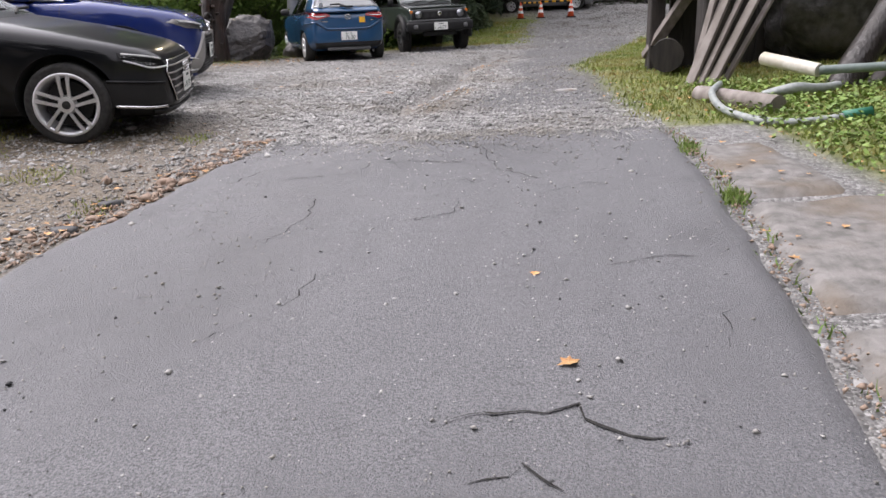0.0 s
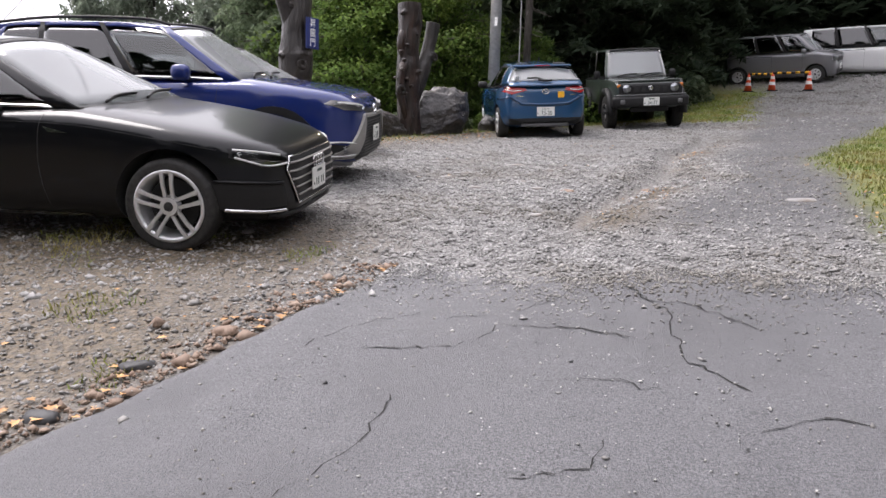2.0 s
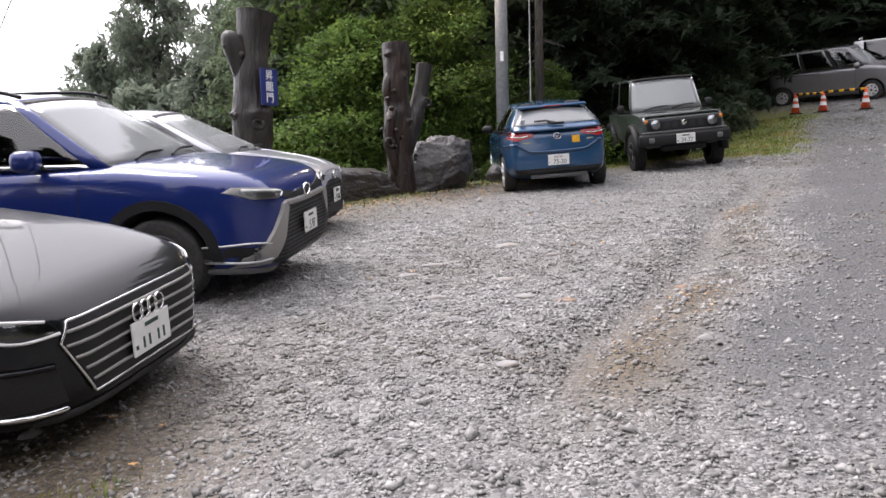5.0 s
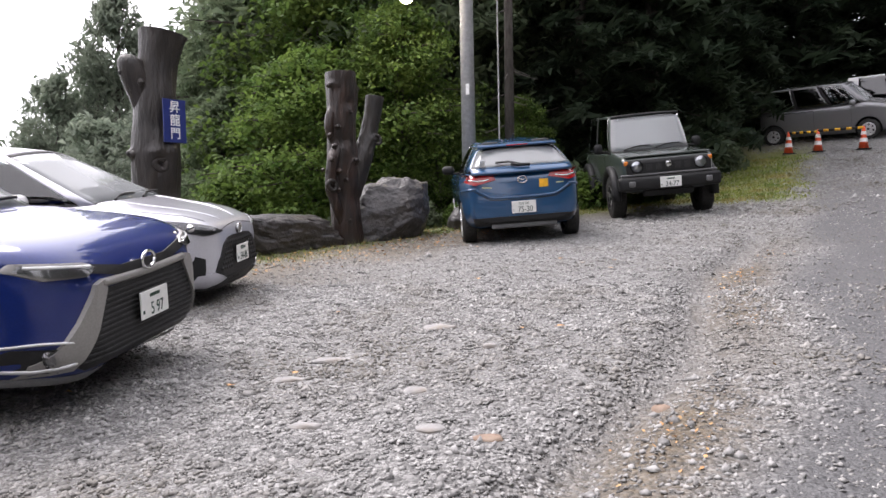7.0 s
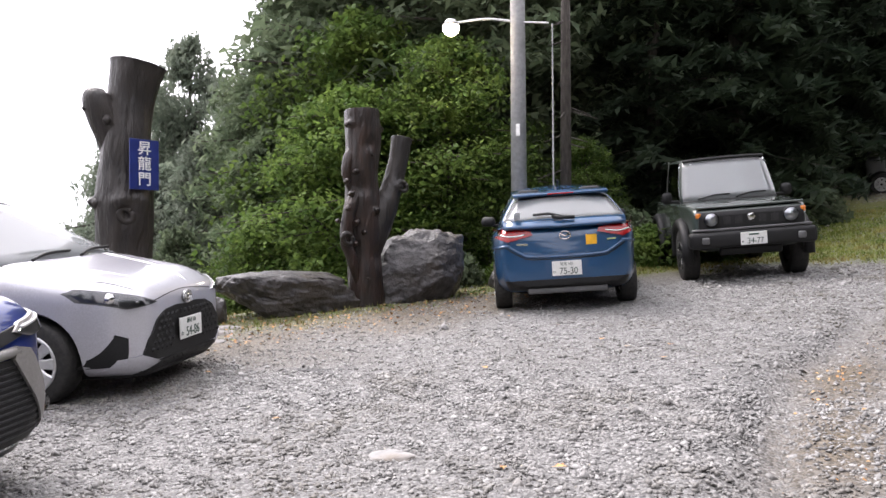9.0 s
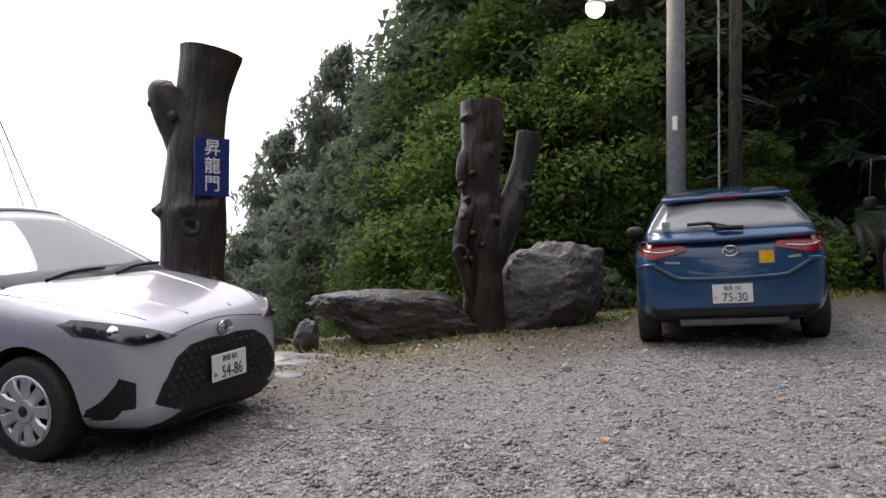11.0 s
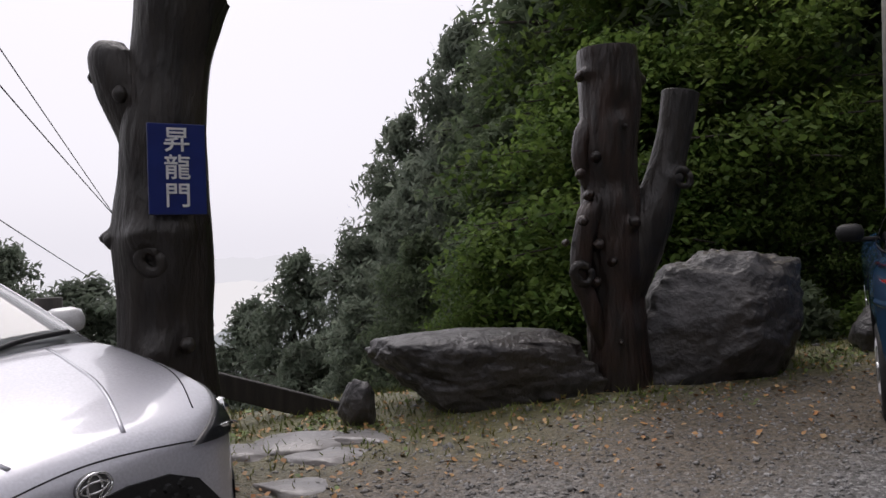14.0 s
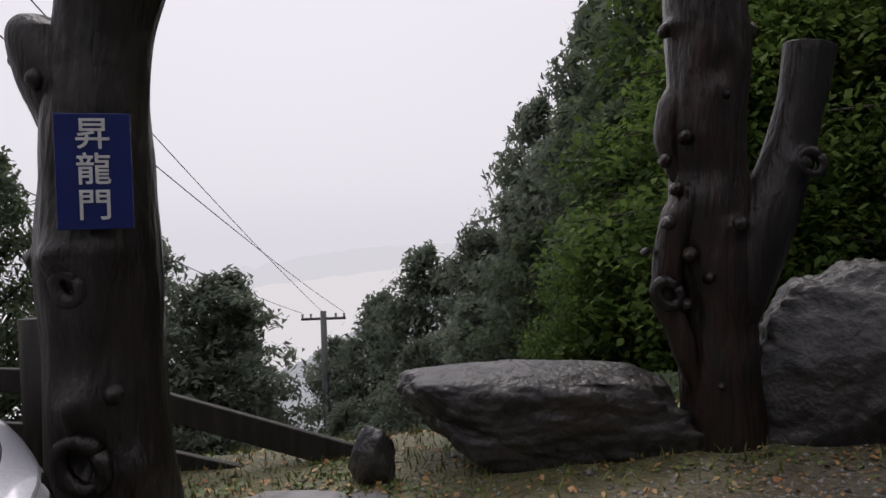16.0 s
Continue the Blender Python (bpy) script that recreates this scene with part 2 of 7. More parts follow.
def box_bm(sx, sy, sz, m=None, bevel=0.01, bm=None):
    bm = bm or bmesh.new()
    r = bmesh.ops.create_cube(bm, size=1, matrix=(m or Matrix()) @ Matrix.Diagonal((sx, sy, sz, 1)))
    if bevel:
        es = list({e for v in r["verts"] for e in v.link_edges})
        bmesh.ops.bevel(bm, geom=es, offset=bevel, segments=2, affect="EDGES", profile=0.5)
    return bm


def tube_bm(points, radii, seg=10, bm=None, caps=True, wobble=0.0, seed=0):
    """A tube along points with a radius at each."""
    bm = bm or bmesh.new()
    rings, pts = [], [Vector(p) for p in points]
    side = None
    for i, p in enumerate(pts):
        d = (pts[min(i + 1, len(pts) - 1)] - pts[max(i - 1, 0)]).normalized()
        if side is None:
            side = d.orthogonal().normalized()
        side = (side - d * side.dot(d)).normalized()
        up = d.cross(side)
        ring = []
        for k in range(seg):
            a = 2 * math.pi * k / seg
            u = side * math.cos(a) + up * math.sin(a)
            r = radii[i] if isinstance(radii, (list, tuple)) else radii
            if wobble:
                q = (p + u * r) * 1.7 + Vector((seed, 0, 0))
                q.z *= 0.45
                w = Vector(((p + u * r).x * 11, (p + u * r).y * 11, p.z * 1.3 + seed))
                r *= 1 - 0.5 * wobble * abs(noise.noise(w)) + wobble * noise.noise(q) + wobble * 0.5 * noise.noise(q * 3.1)
            ring.append(bm.verts.new(p + u * r))
        rings.append(ring)
    for a, b in zip(rings, rings[1:]):
        for k in range(seg):
            bm.faces.new((a[k], a[(k + 1) % seg], b[(k + 1) % seg], b[k]))
    if caps:
        bm.faces.new(rings[0][::-1])
        bm.faces.new(rings[-1])
    return bm


def curve_points(pts, n=12):
    """Smooth points through a few given ones."""
    pts = [Vector(p) for p in pts]
    out = []
    for i in range(len(pts) - 1):
        a, b, c, d = pts[max(i - 1, 0)], pts[i], pts[i + 1], pts[min(i + 2, len(pts) - 1)]
        for k in range(n):
            t = k / n
            out.append(0.5 * ((2 * b) + (c - a) * t + (2 * a - 5 * b + 4 * c - d) * t * t + (3 * b - a - 3 * c + d) * t ** 3))
    out.append(pts[-1])
    return out


def smoothstep(a, b, x):
    t = min(1, max(0, (x - a) / (b - a)))
    return t * t * (3 - 2 * t)


# ---- ground ----
def base_height(x, y):
    x, y = min(max(x, -7.5), 7.0), min(max(y, -4), 31)
    u, v = x / 5, y / 10
    return (-0.0322 + 0.2195 * u + 1.8664 * v + -0.1667 * u * v + -0.7239 * v * v + 0.2124 * u * u + 0.1684 * v ** 3
            + 0.0802 * u * v * v + -0.0898 * u * u * v)


def rut_x(y):
    """The washed-out rut along the gravel road."""
    return -0.16 + 0.155 * (y - 9.2) + 0.12 * math.sin(y * 1.3)


def beyond(x, y):
    """Metres past the edge of the parking terrace, towards the valley."""
    return (x + 6.2) * -0.9 + (y - 16.5) * 0.42


def ground(x, y):
    z = base_height(x, y)
    q = beyond(x, y)
    if q > -0.7:
        edge = 1.0 if y > 10.5 else smoothstep(4, 10.5, y)
        fall = 0.72 * (q + 0.7) * smoothstep(-0.7, 1.2, q)
        z -= edge * (min(fall, 16) + 0.14 * max(0, fall - 16))
    # wooded hillside ahead
    h = max(0, (y - 23) * 0.75 + (x + 4) * (0.25 if x < -4 else -0.7))
    z += 0.0 if y < 23 else min(14, 0.32 * h) * smoothstep(0.5, 8, h) * smoothstep(-18, -8, x) * (1 if x < 1 else 1 - smoothstep(1, 3, x) * (1 - smoothstep(36, 44, y)))
    d = math.hypot(x, y - 10)
    if d < 40:
        z += 0.022 * noise.noise(Vector((x * 1.3, y * 1.3, 0))) + 0.016 * noise.noise(Vector((x * 5, y * 5, 3)))
    if 3 < y < 20 and abs(x) < 5:
        r = x - rut_x(y)
        z -= (0.085 * math.exp(-(r / 0.16) ** 2) + 0.04 * smoothstep(-.1, .15, r) * (1 - smoothstep(.8, 2.2, r))) * smoothstep(6.8, 8.5, y) * (1 - smoothstep(15, 18, y))
    return z


def axis_steps(lo, hi, fine_lo, fine_hi, step, far):
    a = list(np.arange(fine_lo, fine_hi + 1e-6, step))
    s = step
    while a[-1] < hi:
        s = min(s * 1.28, far)
        a.append(a[-1] + s)
    s = step
    while a[0] > lo:
        s = min(s * 1.28, far)
        a.insert(0, a[0] - s)
    return a


def grass_zone(x, y):
    """1 where grass grows: the bank by the barn, the verge past the cars, the rim of the terrace."""
    n = 0.5 * noise.noise(Vector((x * 0.9, y * 0.9, 7))) + 0.25 * noise.noise(Vector((x * 3, y * 3, 9)))
    bank = smoothstep(-0.25, 0.25, x - (1.75 + 0.06 * max(0, y - 6.5) + 0.33 * max(0, y - 12.5) + 0.35 * smoothstep(7, 3, y)) + 0.3 * n) * (1 - smoothstep(22, 25, y)) * (1 - smoothstep(9, 11, x)) * (1 if y > 6.2 else smoothstep(2.35, 2.6, x))
    verge = 0 if y > 29 else smoothstep(0, 0.9, (y - 20.2 + 0.35 * abs(x - 0.5)) + n) * (1 - smoothstep(0.2, 1.4, x - 1.0 - 0.16 * (y - 19) + n))
    rim = smoothstep(-2.7, -1.1, beyond(x, y) + 0.9 * n) * (1 - smoothstep(.6, 2, beyond(x, y))) if y > 12.5 else 0
    return min(1, max(bank, 0.9 * verge, 0.5 * rim))


def soil_zone(x, y):
    n = noise.noise(Vector((x * 0.8, y * 0.8, 2)))
    park = smoothstep(-1.2, -2.6, x + 0.6 * n) * (1 - smoothstep(6.5, 9, y))
    rim = 0.9 * smoothstep(-4.2, -2.2, beyond(x, y) + n) if y > 12 else 0
    r = x - rut_x(y)
    rut = math.exp(-((r - 0.3) / 0.3) ** 2) * smoothstep(6.8, 8.2, y) * (1 - smoothstep(13, 17, y)) * (0.85 + 0.9 * n)
    wood = smoothstep(20, 23, y + 0.2 * x) if x < 1 else smoothstep(32, 34, y)
    valley = smoothstep(0.3, 1.5, beyond(x, y)) if y > 10 else 0
    if math.hypot(x, y) > 45:
        return 1
    return min(1, max(0, park, rim, rut, wood, valley))


def fine_zone(x, y):
    """Old dark wheel track of fine chippings beside the rut."""
    if not 6.2 < y < 26:
        return 0
    r = x - rut_x(y) + 0.4 * noise.noise(Vector((x * 0.8, y * 0.8, 21)))
    return smoothstep(0.5, 1.0, r) * (1 - smoothstep(2.8, 3.6, r)) * smoothstep(6.4, 8.5, y) * (1 - smoothstep(18, 26, y))


def ground_material():
    """Crushed stone: cells of three sizes, each with its own grey and its own relief."""
    m = bpy.data.materials.new("gravel_ground")
    m.use_nodes = True
    n, l = m.node_tree.nodes, m.node_tree.links
    p = n["Principled BSDF"]
    p.inputs["Roughness"].default_value = 0.6
    tc0 = n.new("ShaderNodeTexCoord")
    gravel, height = None, None
    for scale, share in ((150, 0.0), (72, 0.42), (34, 0.62)):
        vo = n.new("ShaderNodeTexVoronoi")
        vo.inputs["Scale"].default_value = scale
        vo.inputs["Randomness"].default_value = 1.0
        l.new(tc0.outputs["Object"], vo.inputs["Vector"])
        sp = n.new("ShaderNodeSeparateColor")
        l.new(vo.outputs["Color"], sp.inputs[0])
        rp = n.new("ShaderNodeValToRGB")
        rp.color_ramp.elements[0].color, rp.color_ramp.elements[1].color = (0.05, 0.049, 0.048, 1), (0.36, 0.355, 0.345, 1)
        mid = rp.color_ramp.elements.new(0.6)
        mid.color = (0.17, 0.166, 0.16, 1)
        l.new(sp.outputs[0], rp.inputs[0])
        dome = n.new("ShaderNodeMapRange")
        dome.inputs[2].default_value = 0.7
        dome.inputs[3].default_value, dome.inputs[4].default_value = 0.6 / scale, 0.0
        l.new(vo.outputs["Distance"], dome.inputs[0])
        if gravel is None:
            gravel, height = rp.outputs[0], dome.outputs[0]
            continue
        pick = n.new("ShaderNodeMath")
        pick.operation = "GREATER_THAN"
        pick.inputs[1].default_value = share
        l.new(sp.outputs[1], pick.inputs[0])
        mc, mh = n.new("ShaderNodeMix"), n.new("ShaderNodeMix")
        mc.data_type = "RGBA"
        l.new(pick.outputs[0], mc.inputs["Factor"])
        l.new(gravel, mc.inputs["A"])
        l.new(rp.outputs[0], mc.inputs["B"])
        l.new(pick.outputs[0], mh.inputs["Factor"])
        l.new(height, mh.inputs["A"])
        l.new(dome.outputs[0], mh.inputs["B"])
        gravel, height = mc.outputs["Result"], mh.outputs["Result"]
    bp = n.new("ShaderNodeBump")
    bp.inputs["Strength"].default_value, bp.inputs["Distance"].default_value = 0.8, 1.0
    l.new(height, bp.inputs["Height"])
    l.new(bp.outputs[0], p.inputs["Normal"])
    at = n.new("ShaderNodeAttribute")
    at.attribute_name = "zone"
    sep = n.new("ShaderNodeSeparateColor")
    l.new(at.outputs["Color"], sep.inputs[0])

    def noise_colour(scale, a, b):
        nz = n.new("ShaderNodeTexNoise")
        nz.inputs["Scale"].default_value, nz.inputs["Detail"].default_value = scale, 8
        tc = n.new("ShaderNodeTexCoord")
        l.new(tc.outputs["Object"], nz.inputs["Vector"])
        rp = n.new("ShaderNodeValToRGB")
        rp.color_ramp.elements[0].position, rp.color_ramp.elements[1].position = 0.35, 0.65
        rp.color_ramp.elements[0].color, rp.color_ramp.elements[1].color = (*a, 1), (*b, 1)
        l.new(nz.outputs["Fac"], rp.inputs[0])
        return rp.outputs[0]

    def mix(fac, a, b, scale=0.8):
        mx = n.new("ShaderNodeMix")
        mx.data_type = "RGBA"
        mu = n.new("ShaderNodeMath")
        mu.operation = "MULTIPLY"
        mu.inputs[1].default_value = scale
        l.new(fac, mu.inputs[0])
        l.new(mu.outputs[0], mx.inputs["Factor"])
        l.new(a, mx.inputs["A"])
        l.new(b, mx.inputs["B"])
        return mx.outputs["Result"]

    damp = mix(noise_colour(0.6, (0, 0, 0), (1, 1, 1)), gravel, noise_colour(55, (0.10, 0.098, 0.095), (0.25, 0.245, 0.24)), 0.35)
    c = mix(sep.outputs[1], damp, noise_colour(30, (0.04, 0.031, 0.019), (0.165, 0.122, 0.07)), 0.9)
    c = mix(sep.outputs[2], c, noise_colour(90, (0.042, 0.042, 0.044), (0.125, 0.125, 0.128)), 0.9)
    c = mix(sep.outputs[0], c, noise_colour(9, (0.09, 0.115, 0.022), (0.19, 0.195, 0.045)), 0.95)
    l.new(c, p.inputs["Base Color"])
    return m


def build_ground():
    xs = axis_steps(-1500, 1500, -8.5, 7, 0.13, 220)
    ys = axis_steps(-1500, 1500, 0, 24, 0.13, 220)
    nx, ny = len(xs), len(ys)
    verts = [(x, y, ground(x, y)) for y in ys for x in xs]
    faces = [(j * nx + i, j * nx + i + 1, (j + 1) * nx + i + 1, (j + 1) * nx + i) for j in range(ny - 1) for i in range(nx - 1)]
    me = raw_mesh("ground", verts, faces, ground_material(), True)
    at = me.color_attributes.new("zone", "FLOAT_COLOR", "POINT")
    data = np.zeros((len(verts), 4), dtype=np.float32)
    for i, (x, y, z) in enumerate(verts):
        data[i] = (grass_zone(x, y), soil_zone(x, y), fine_zone(x, y), 1)
    at.data.foreach_set("color", data.ravel())
    return tagged(new("ground", me), "grey crushed-stone ground with soil, grass and a washed-out rut", "ground", kind="structure")


build_ground()


def asphalt_edge_left(y):
    return -2.0 + 0.24 * (y - 3.33) + 0.06 * noise.noise(Vector((0, y * 2.3, 0)))


def asphalt_edge_right(y):
    return 1.14 + 0.16 * (y - 1.5) - 0.012 * (y - 3) ** 2 + 0.03 * noise.noise(Vector((4, y * 3, 0)))


def asphalt_end(x):
    return 6.12 + 0.05 * math.sin(x * 3) + 0.17 * max(0, x) - 0.4 * max(0, -x - 0.9) + 0.3 * noise.noise(Vector((x * 1.3, 5, 0))) + 0.16 * noise.noise(Vector((x * 4.5, 5, 0))) + 0.07 * noise.noise(Vector((x * 14, 5, 0)))


def asphalt_z(x, y):
    return ground(x, y) + 0.028 + 0.01 * noise.noise(Vector((x * 0.9, y * 0.9, 11)))


def sheet(left, right, y0, y1, n, m, zf, drop):
    """A strip between two edges with its sides turned down."""
    verts, faces = [], []
    for j in range(m + 1):
        y = y0 + (y1 - y0) * j / m
        a, b = left(y), right(y)
        for i in range(n + 1):
            x = a + (b - a) * i / n
            yy = min(y, asphalt_end(x)) if zf is asphalt_z else y
            z = zf(x, yy) - (drop if i in (0, n) or j in (0, m) else 0)
            verts.append((x, yy, z))
    for j in range(m):
        for i in range(n):
            k = j * (n + 1) + i
            faces.append((k, k + 1, k + n + 2, k + n + 1))
    return verts, faces


road = new("asphalt_road", raw_mesh("asphalt_road", *sheet(asphalt_edge_left, asphalt_edge_right, -6, 6.9, 50, 130, asphalt_z, 0.05), ASPHALT, True))
tagged(road, "cracked grey asphalt drive ending raggedly at gravel", "road", kind="structure")


def concrete_z(x, y):
    return ground(x, y) + 0.035


kerb = new("concrete_pavement", None)
tagged(kerb, "weathered concrete strip of slabs beside the asphalt", "pavement", kind="structure")
for a, b in ((-3, 1.2), (1.23, 2.6), (2.64, 4.0), (4.03, 5.4)):
    w0 = 0.86 if b < 4.5 else 0.66
    slab = new("slab", raw_mesh("slab", *sheet(lambda y: asphalt_edge_right(y) + 0.035 + 0.015 * math.sin(y * 7), lambda y: asphalt_edge_right(y) + w0 - 0.1 * max(0, y - 4.2), a, b, 10, 14, concrete_z, 0.06), CONCRETE, True))
    slab.parent = kerb


def crack(pts, w=0.007, where=asphalt_z, parent=road):
    """A thin open crack following a wandering line."""
    rnd = random.Random(len(pts) + int(pts[0][0] * 100))
    line = []
    for (x0, y0), (x1, y1) in zip(pts, pts[1:]):
        k = max(2, int(math.hypot(x1 - x0, y1 - y0) / 0.05))
        line += [(x0 + (x1 - x0) * i / k + rnd.uniform(-.02, .02), y0 + (y1 - y0) * i / k + rnd.uniform(-.02, .02)) for i in range(k)]
    line.append(pts[-1])
    v, f = [], []
    for i, (x, y) in enumerate(line):
        ww = w * rnd.uniform(0.4, 1.2) * (0.3 if i in (0, len(line) - 1) else 1)
        for s in (-1, 1):
            v.append((x + s * ww * 0.5, y + s * ww * 0.8, where(x, y) + 0.004))
        if i:
            f.append((2 * i - 2, 2 * i - 1, 2 * i + 1, 2 * i))
    ob = new("crack", raw_mesh("crack", v, f, CRACK))
    ob.parent = parent


for pts in ([(0.0, 2.05), (0.22, 2.1), (0.4, 2.12), (0.45, 2.0), (0.62, 1.95)], [(-.75, 5.2), (-.5, 5.35), (-.3, 5.55), (-.2, 5.8)],
            [(0.05, 6.0), (.2, 5.7), (.45, 5.6), (.7, 5.35)], [(-1.3, 4.7), (-1.1, 5.1), (-.9, 5.3)], [(.55, 4.3), (.8, 4.5), (.95, 4.45)],
            [(-1.0, 4.75), (-.6, 4.9), (-.45, 5.2)], [(.1, 5.9), (.3, 5.5), (.35, 5.0), (.6, 4.7)], [(-.45, 5.2), (-.1, 5.25), (.15, 5.15)], [(1.2, 5.2), (1.4, 5.6), (1.3, 6.1)]):
    crack(pts, .008)


# ---- vehicles ----
from mathutils.bvhtree import BVHTree


def spline(table):
    """A smooth monotone-ish curve through (s, value) pairs."""
    xs, ys = [p[0] for p in table], [p[1] for p in table]
    n = len(xs)
    d = [(ys[i + 1] - ys[i]) / (xs[i + 1] - xs[i]) for i in range(n - 1)]
    g = [d[0]] + [0 if d[i - 1] * d[i] <= 0 else 2 * d[i - 1] * d[i] / (d[i - 1] + d[i]) for i in range(1, n - 1)] + [d[-1]]

    def f(x):
        if x <= xs[0]:
            return ys[0]
        if x >= xs[-1]:
            return ys[-1]
        i = max(k for k in range(n - 1) if xs[k] <= x)
        h = xs[i + 1] - xs[i]
        t = (x - xs[i]) / h
        return ((1 + 2 * t) * (1 - t) ** 2 * ys[i] + t * (1 - t) ** 2 * h * g[i] + t * t * (3 - 2 * t) * ys[i + 1] + t * t * (t - 1) * h * g[i + 1])
    return f


def signed(v, e):
    return math.copysign(abs(v) ** e, v)


class Car:
    """A car in its own frame: nose at x = 0, tail at x = -length, y to its left, wheels on z = 0."""

    def __init__(self, kind, label, length, width, top, plan, bottom, axles, wheel_r, track, paintwork, mid=None, corner=0.42):
        self.root = tagged(new(kind), label, "car", group="parked cars")
        self.length, self.width, self.paint = length, width, paintwork
        self.axles, self.wheel_r, self.track = axles, wheel_r, track
        self.top, self.plan, self.bottom = spline(top), spline(plan), spline(bottom)
        self.mid = spline(mid) if mid else None
        stations = sorted(set([0, 0.015, 0.04, 0.08, 0.13, 0.2, 0.28] + [0.38 + i * (length - 0.76) / 34 for i in range(35)] + [length - k for k in (0.28, 0.2, 0.13, 0.08, 0.04, 0.015, 0)]))
        bm = bmesh.new()
        rings = []
        k = 40
        for s in stations:
            w, zt, zb = self.plan(s) * width / 2, self.top(s), self.bottom(s)
            zm = self.mid(s) if self.mid else zb + (zt - zb) * 0.55
            ring = []
            for i in range(k):
                a = 2 * math.pi * (i + 0.5) / k
                c, v = math.cos(a), math.sin(a)
                y = w * signed(c, corner if v > 0 else 0.24)
                z = zm + (zt - zm) * signed(v, corner) if v > 0 else zm + (zm - zb) * signed(v, 0.34)
                if v < 0:
                    y *= 1 - 0.07 * (-v)
                ring.append(bm.verts.new((-s, y, z)))
            rings.append(ring)
        for a, b in zip(rings, rings[1:]):
            for i in range(k):
                bm.faces.new((a[i], a[(i + 1) % k], b[(i + 1) % k], b[i]))
        bm.faces.new(rings[0])
        bm.faces.new(rings[-1][::-1])
        bmesh.ops.recalc_face_normals(bm, faces=bm.faces)
        me = mesh_of("body", bm, [paintwork, INTERIOR], True)
        body = new("body", me)
        cut = bmesh.new()
        for s in axles:
            for side in (-1, 1):
                bmesh.ops.create_cone(cut, cap_ends=True, segments=40, radius1=wheel_r + 0.055, radius2=wheel_r + 0.055, depth=0.62,
                                      matrix=Matrix.Translation((-s, side * width / 2, wheel_r + 0.01)) @ Matrix.Rotation(math.pi / 2, 4, "X"))
        cutter = new("cutter", mesh_of("cutter", cut, INTERIOR))
        mod = body.modifiers.new("arches", "BOOLEAN")
        mod.object, mod.operation, mod.solver = cutter, "DIFFERENCE", "EXACT"
        dg = bpy.context.evaluated_depsgraph_get()
        cut_me = bpy.data.meshes.new_from_object(body.evaluated_get(dg))
        body.modifiers.clear()
        body.data = cut_me
        cut_me.name = "body"
        for p in cut_me.polygons:
            p.use_smooth = True
        cut_me.set_sharp_from_angle(angle=radians(35))
        bpy.data.objects.remove(cutter)
        body.parent = self.root
        self.body = body
        bm2 = bmesh.new()
        bm2.from_mesh(me)
        self.tree = BVHTree.FromBMesh(bm2)
        bm2.free()
        self.cabin_tree = None

    # parts laid on the body, drawn in front view (y, z), side view (x, z) or top view (x, y)
    def patch(self, name, outline, view, material, thick=0.012, label="", parent=None, mirror=False, tree=None, sink=0.004, step=0.07, smooth=True):
        made = []
        for flip in ((1, -1) if mirror else (1,)):
            pts = [Vector((a * (flip if view in ("front", "rear") else 1), b, 0)) for a, b in outline]
            bm = bmesh.new()
            bm.faces.new([bm.verts.new(p) for p in pts])
            bmesh.ops.triangulate(bm, faces=bm.faces[:])
            for _ in range(5):
                long = [e for e in bm.edges if e.calc_length() > step]
                if not long:
                    break
                bmesh.ops.subdivide_edges(bm, edges=long, cuts=1)
                bmesh.ops.triangulate(bm, faces=bm.faces[:])
            bmesh.ops.beautify_fill(bm, faces=bm.faces[:], edges=[e for e in bm.edges if not e.is_boundary])
            d = {"front": Vector((-1, 0, 0)), "rear": Vector((1, 0, 0)), "left": Vector((0, -1, 0)), "right": Vector((0, 1, 0)), "top": Vector((0, 0, -1))}
            way = d[view if view not in ("side",) else ("left" if flip > 0 else "right")]
            used = tree or self.tree
            last = None
            for v in bm.verts:
                a, b = v.co.x, v.co.y
                o = {"front": (3, a, b), "rear": (-self.length - 3, a, b), "left": (a, 3, b), "right": (a, -3, b), "top": (a, b, 4)}
                o = Vector(o["left" if way.y < 0 else "right"] if way.y else o[view])
                hit = used.ray_cast(o, way)[0]
                if hit is None:
                    near = used.find_nearest(o + way * (3 if last is None else (last - o).dot(way)))[0]
                    hit = o + way * (near - o).dot(way)
                last = hit
                v.co = hit + way * sink
            r = bmesh.ops.extrude_face_region(bm, geom=bm.faces[:])
            bmesh.ops.translate(bm, vec=-way * (thick + sink), verts=[g for g in r["geom"] if isinstance(g, bmesh.types.BMVert)])
            ob = part(name, bm, material, parent or self.root, label, smooth)
            if smooth:
                ob.data.set_sharp_from_angle(angle=radians(40))
            made.append(ob)
        return made

    def side_patch(self, name, outline, material, thick=0.01, label="", **kw):
        return [self.patch(name, outline, v, material, thick, label, **kw)[0] for v in ("left", "right")]

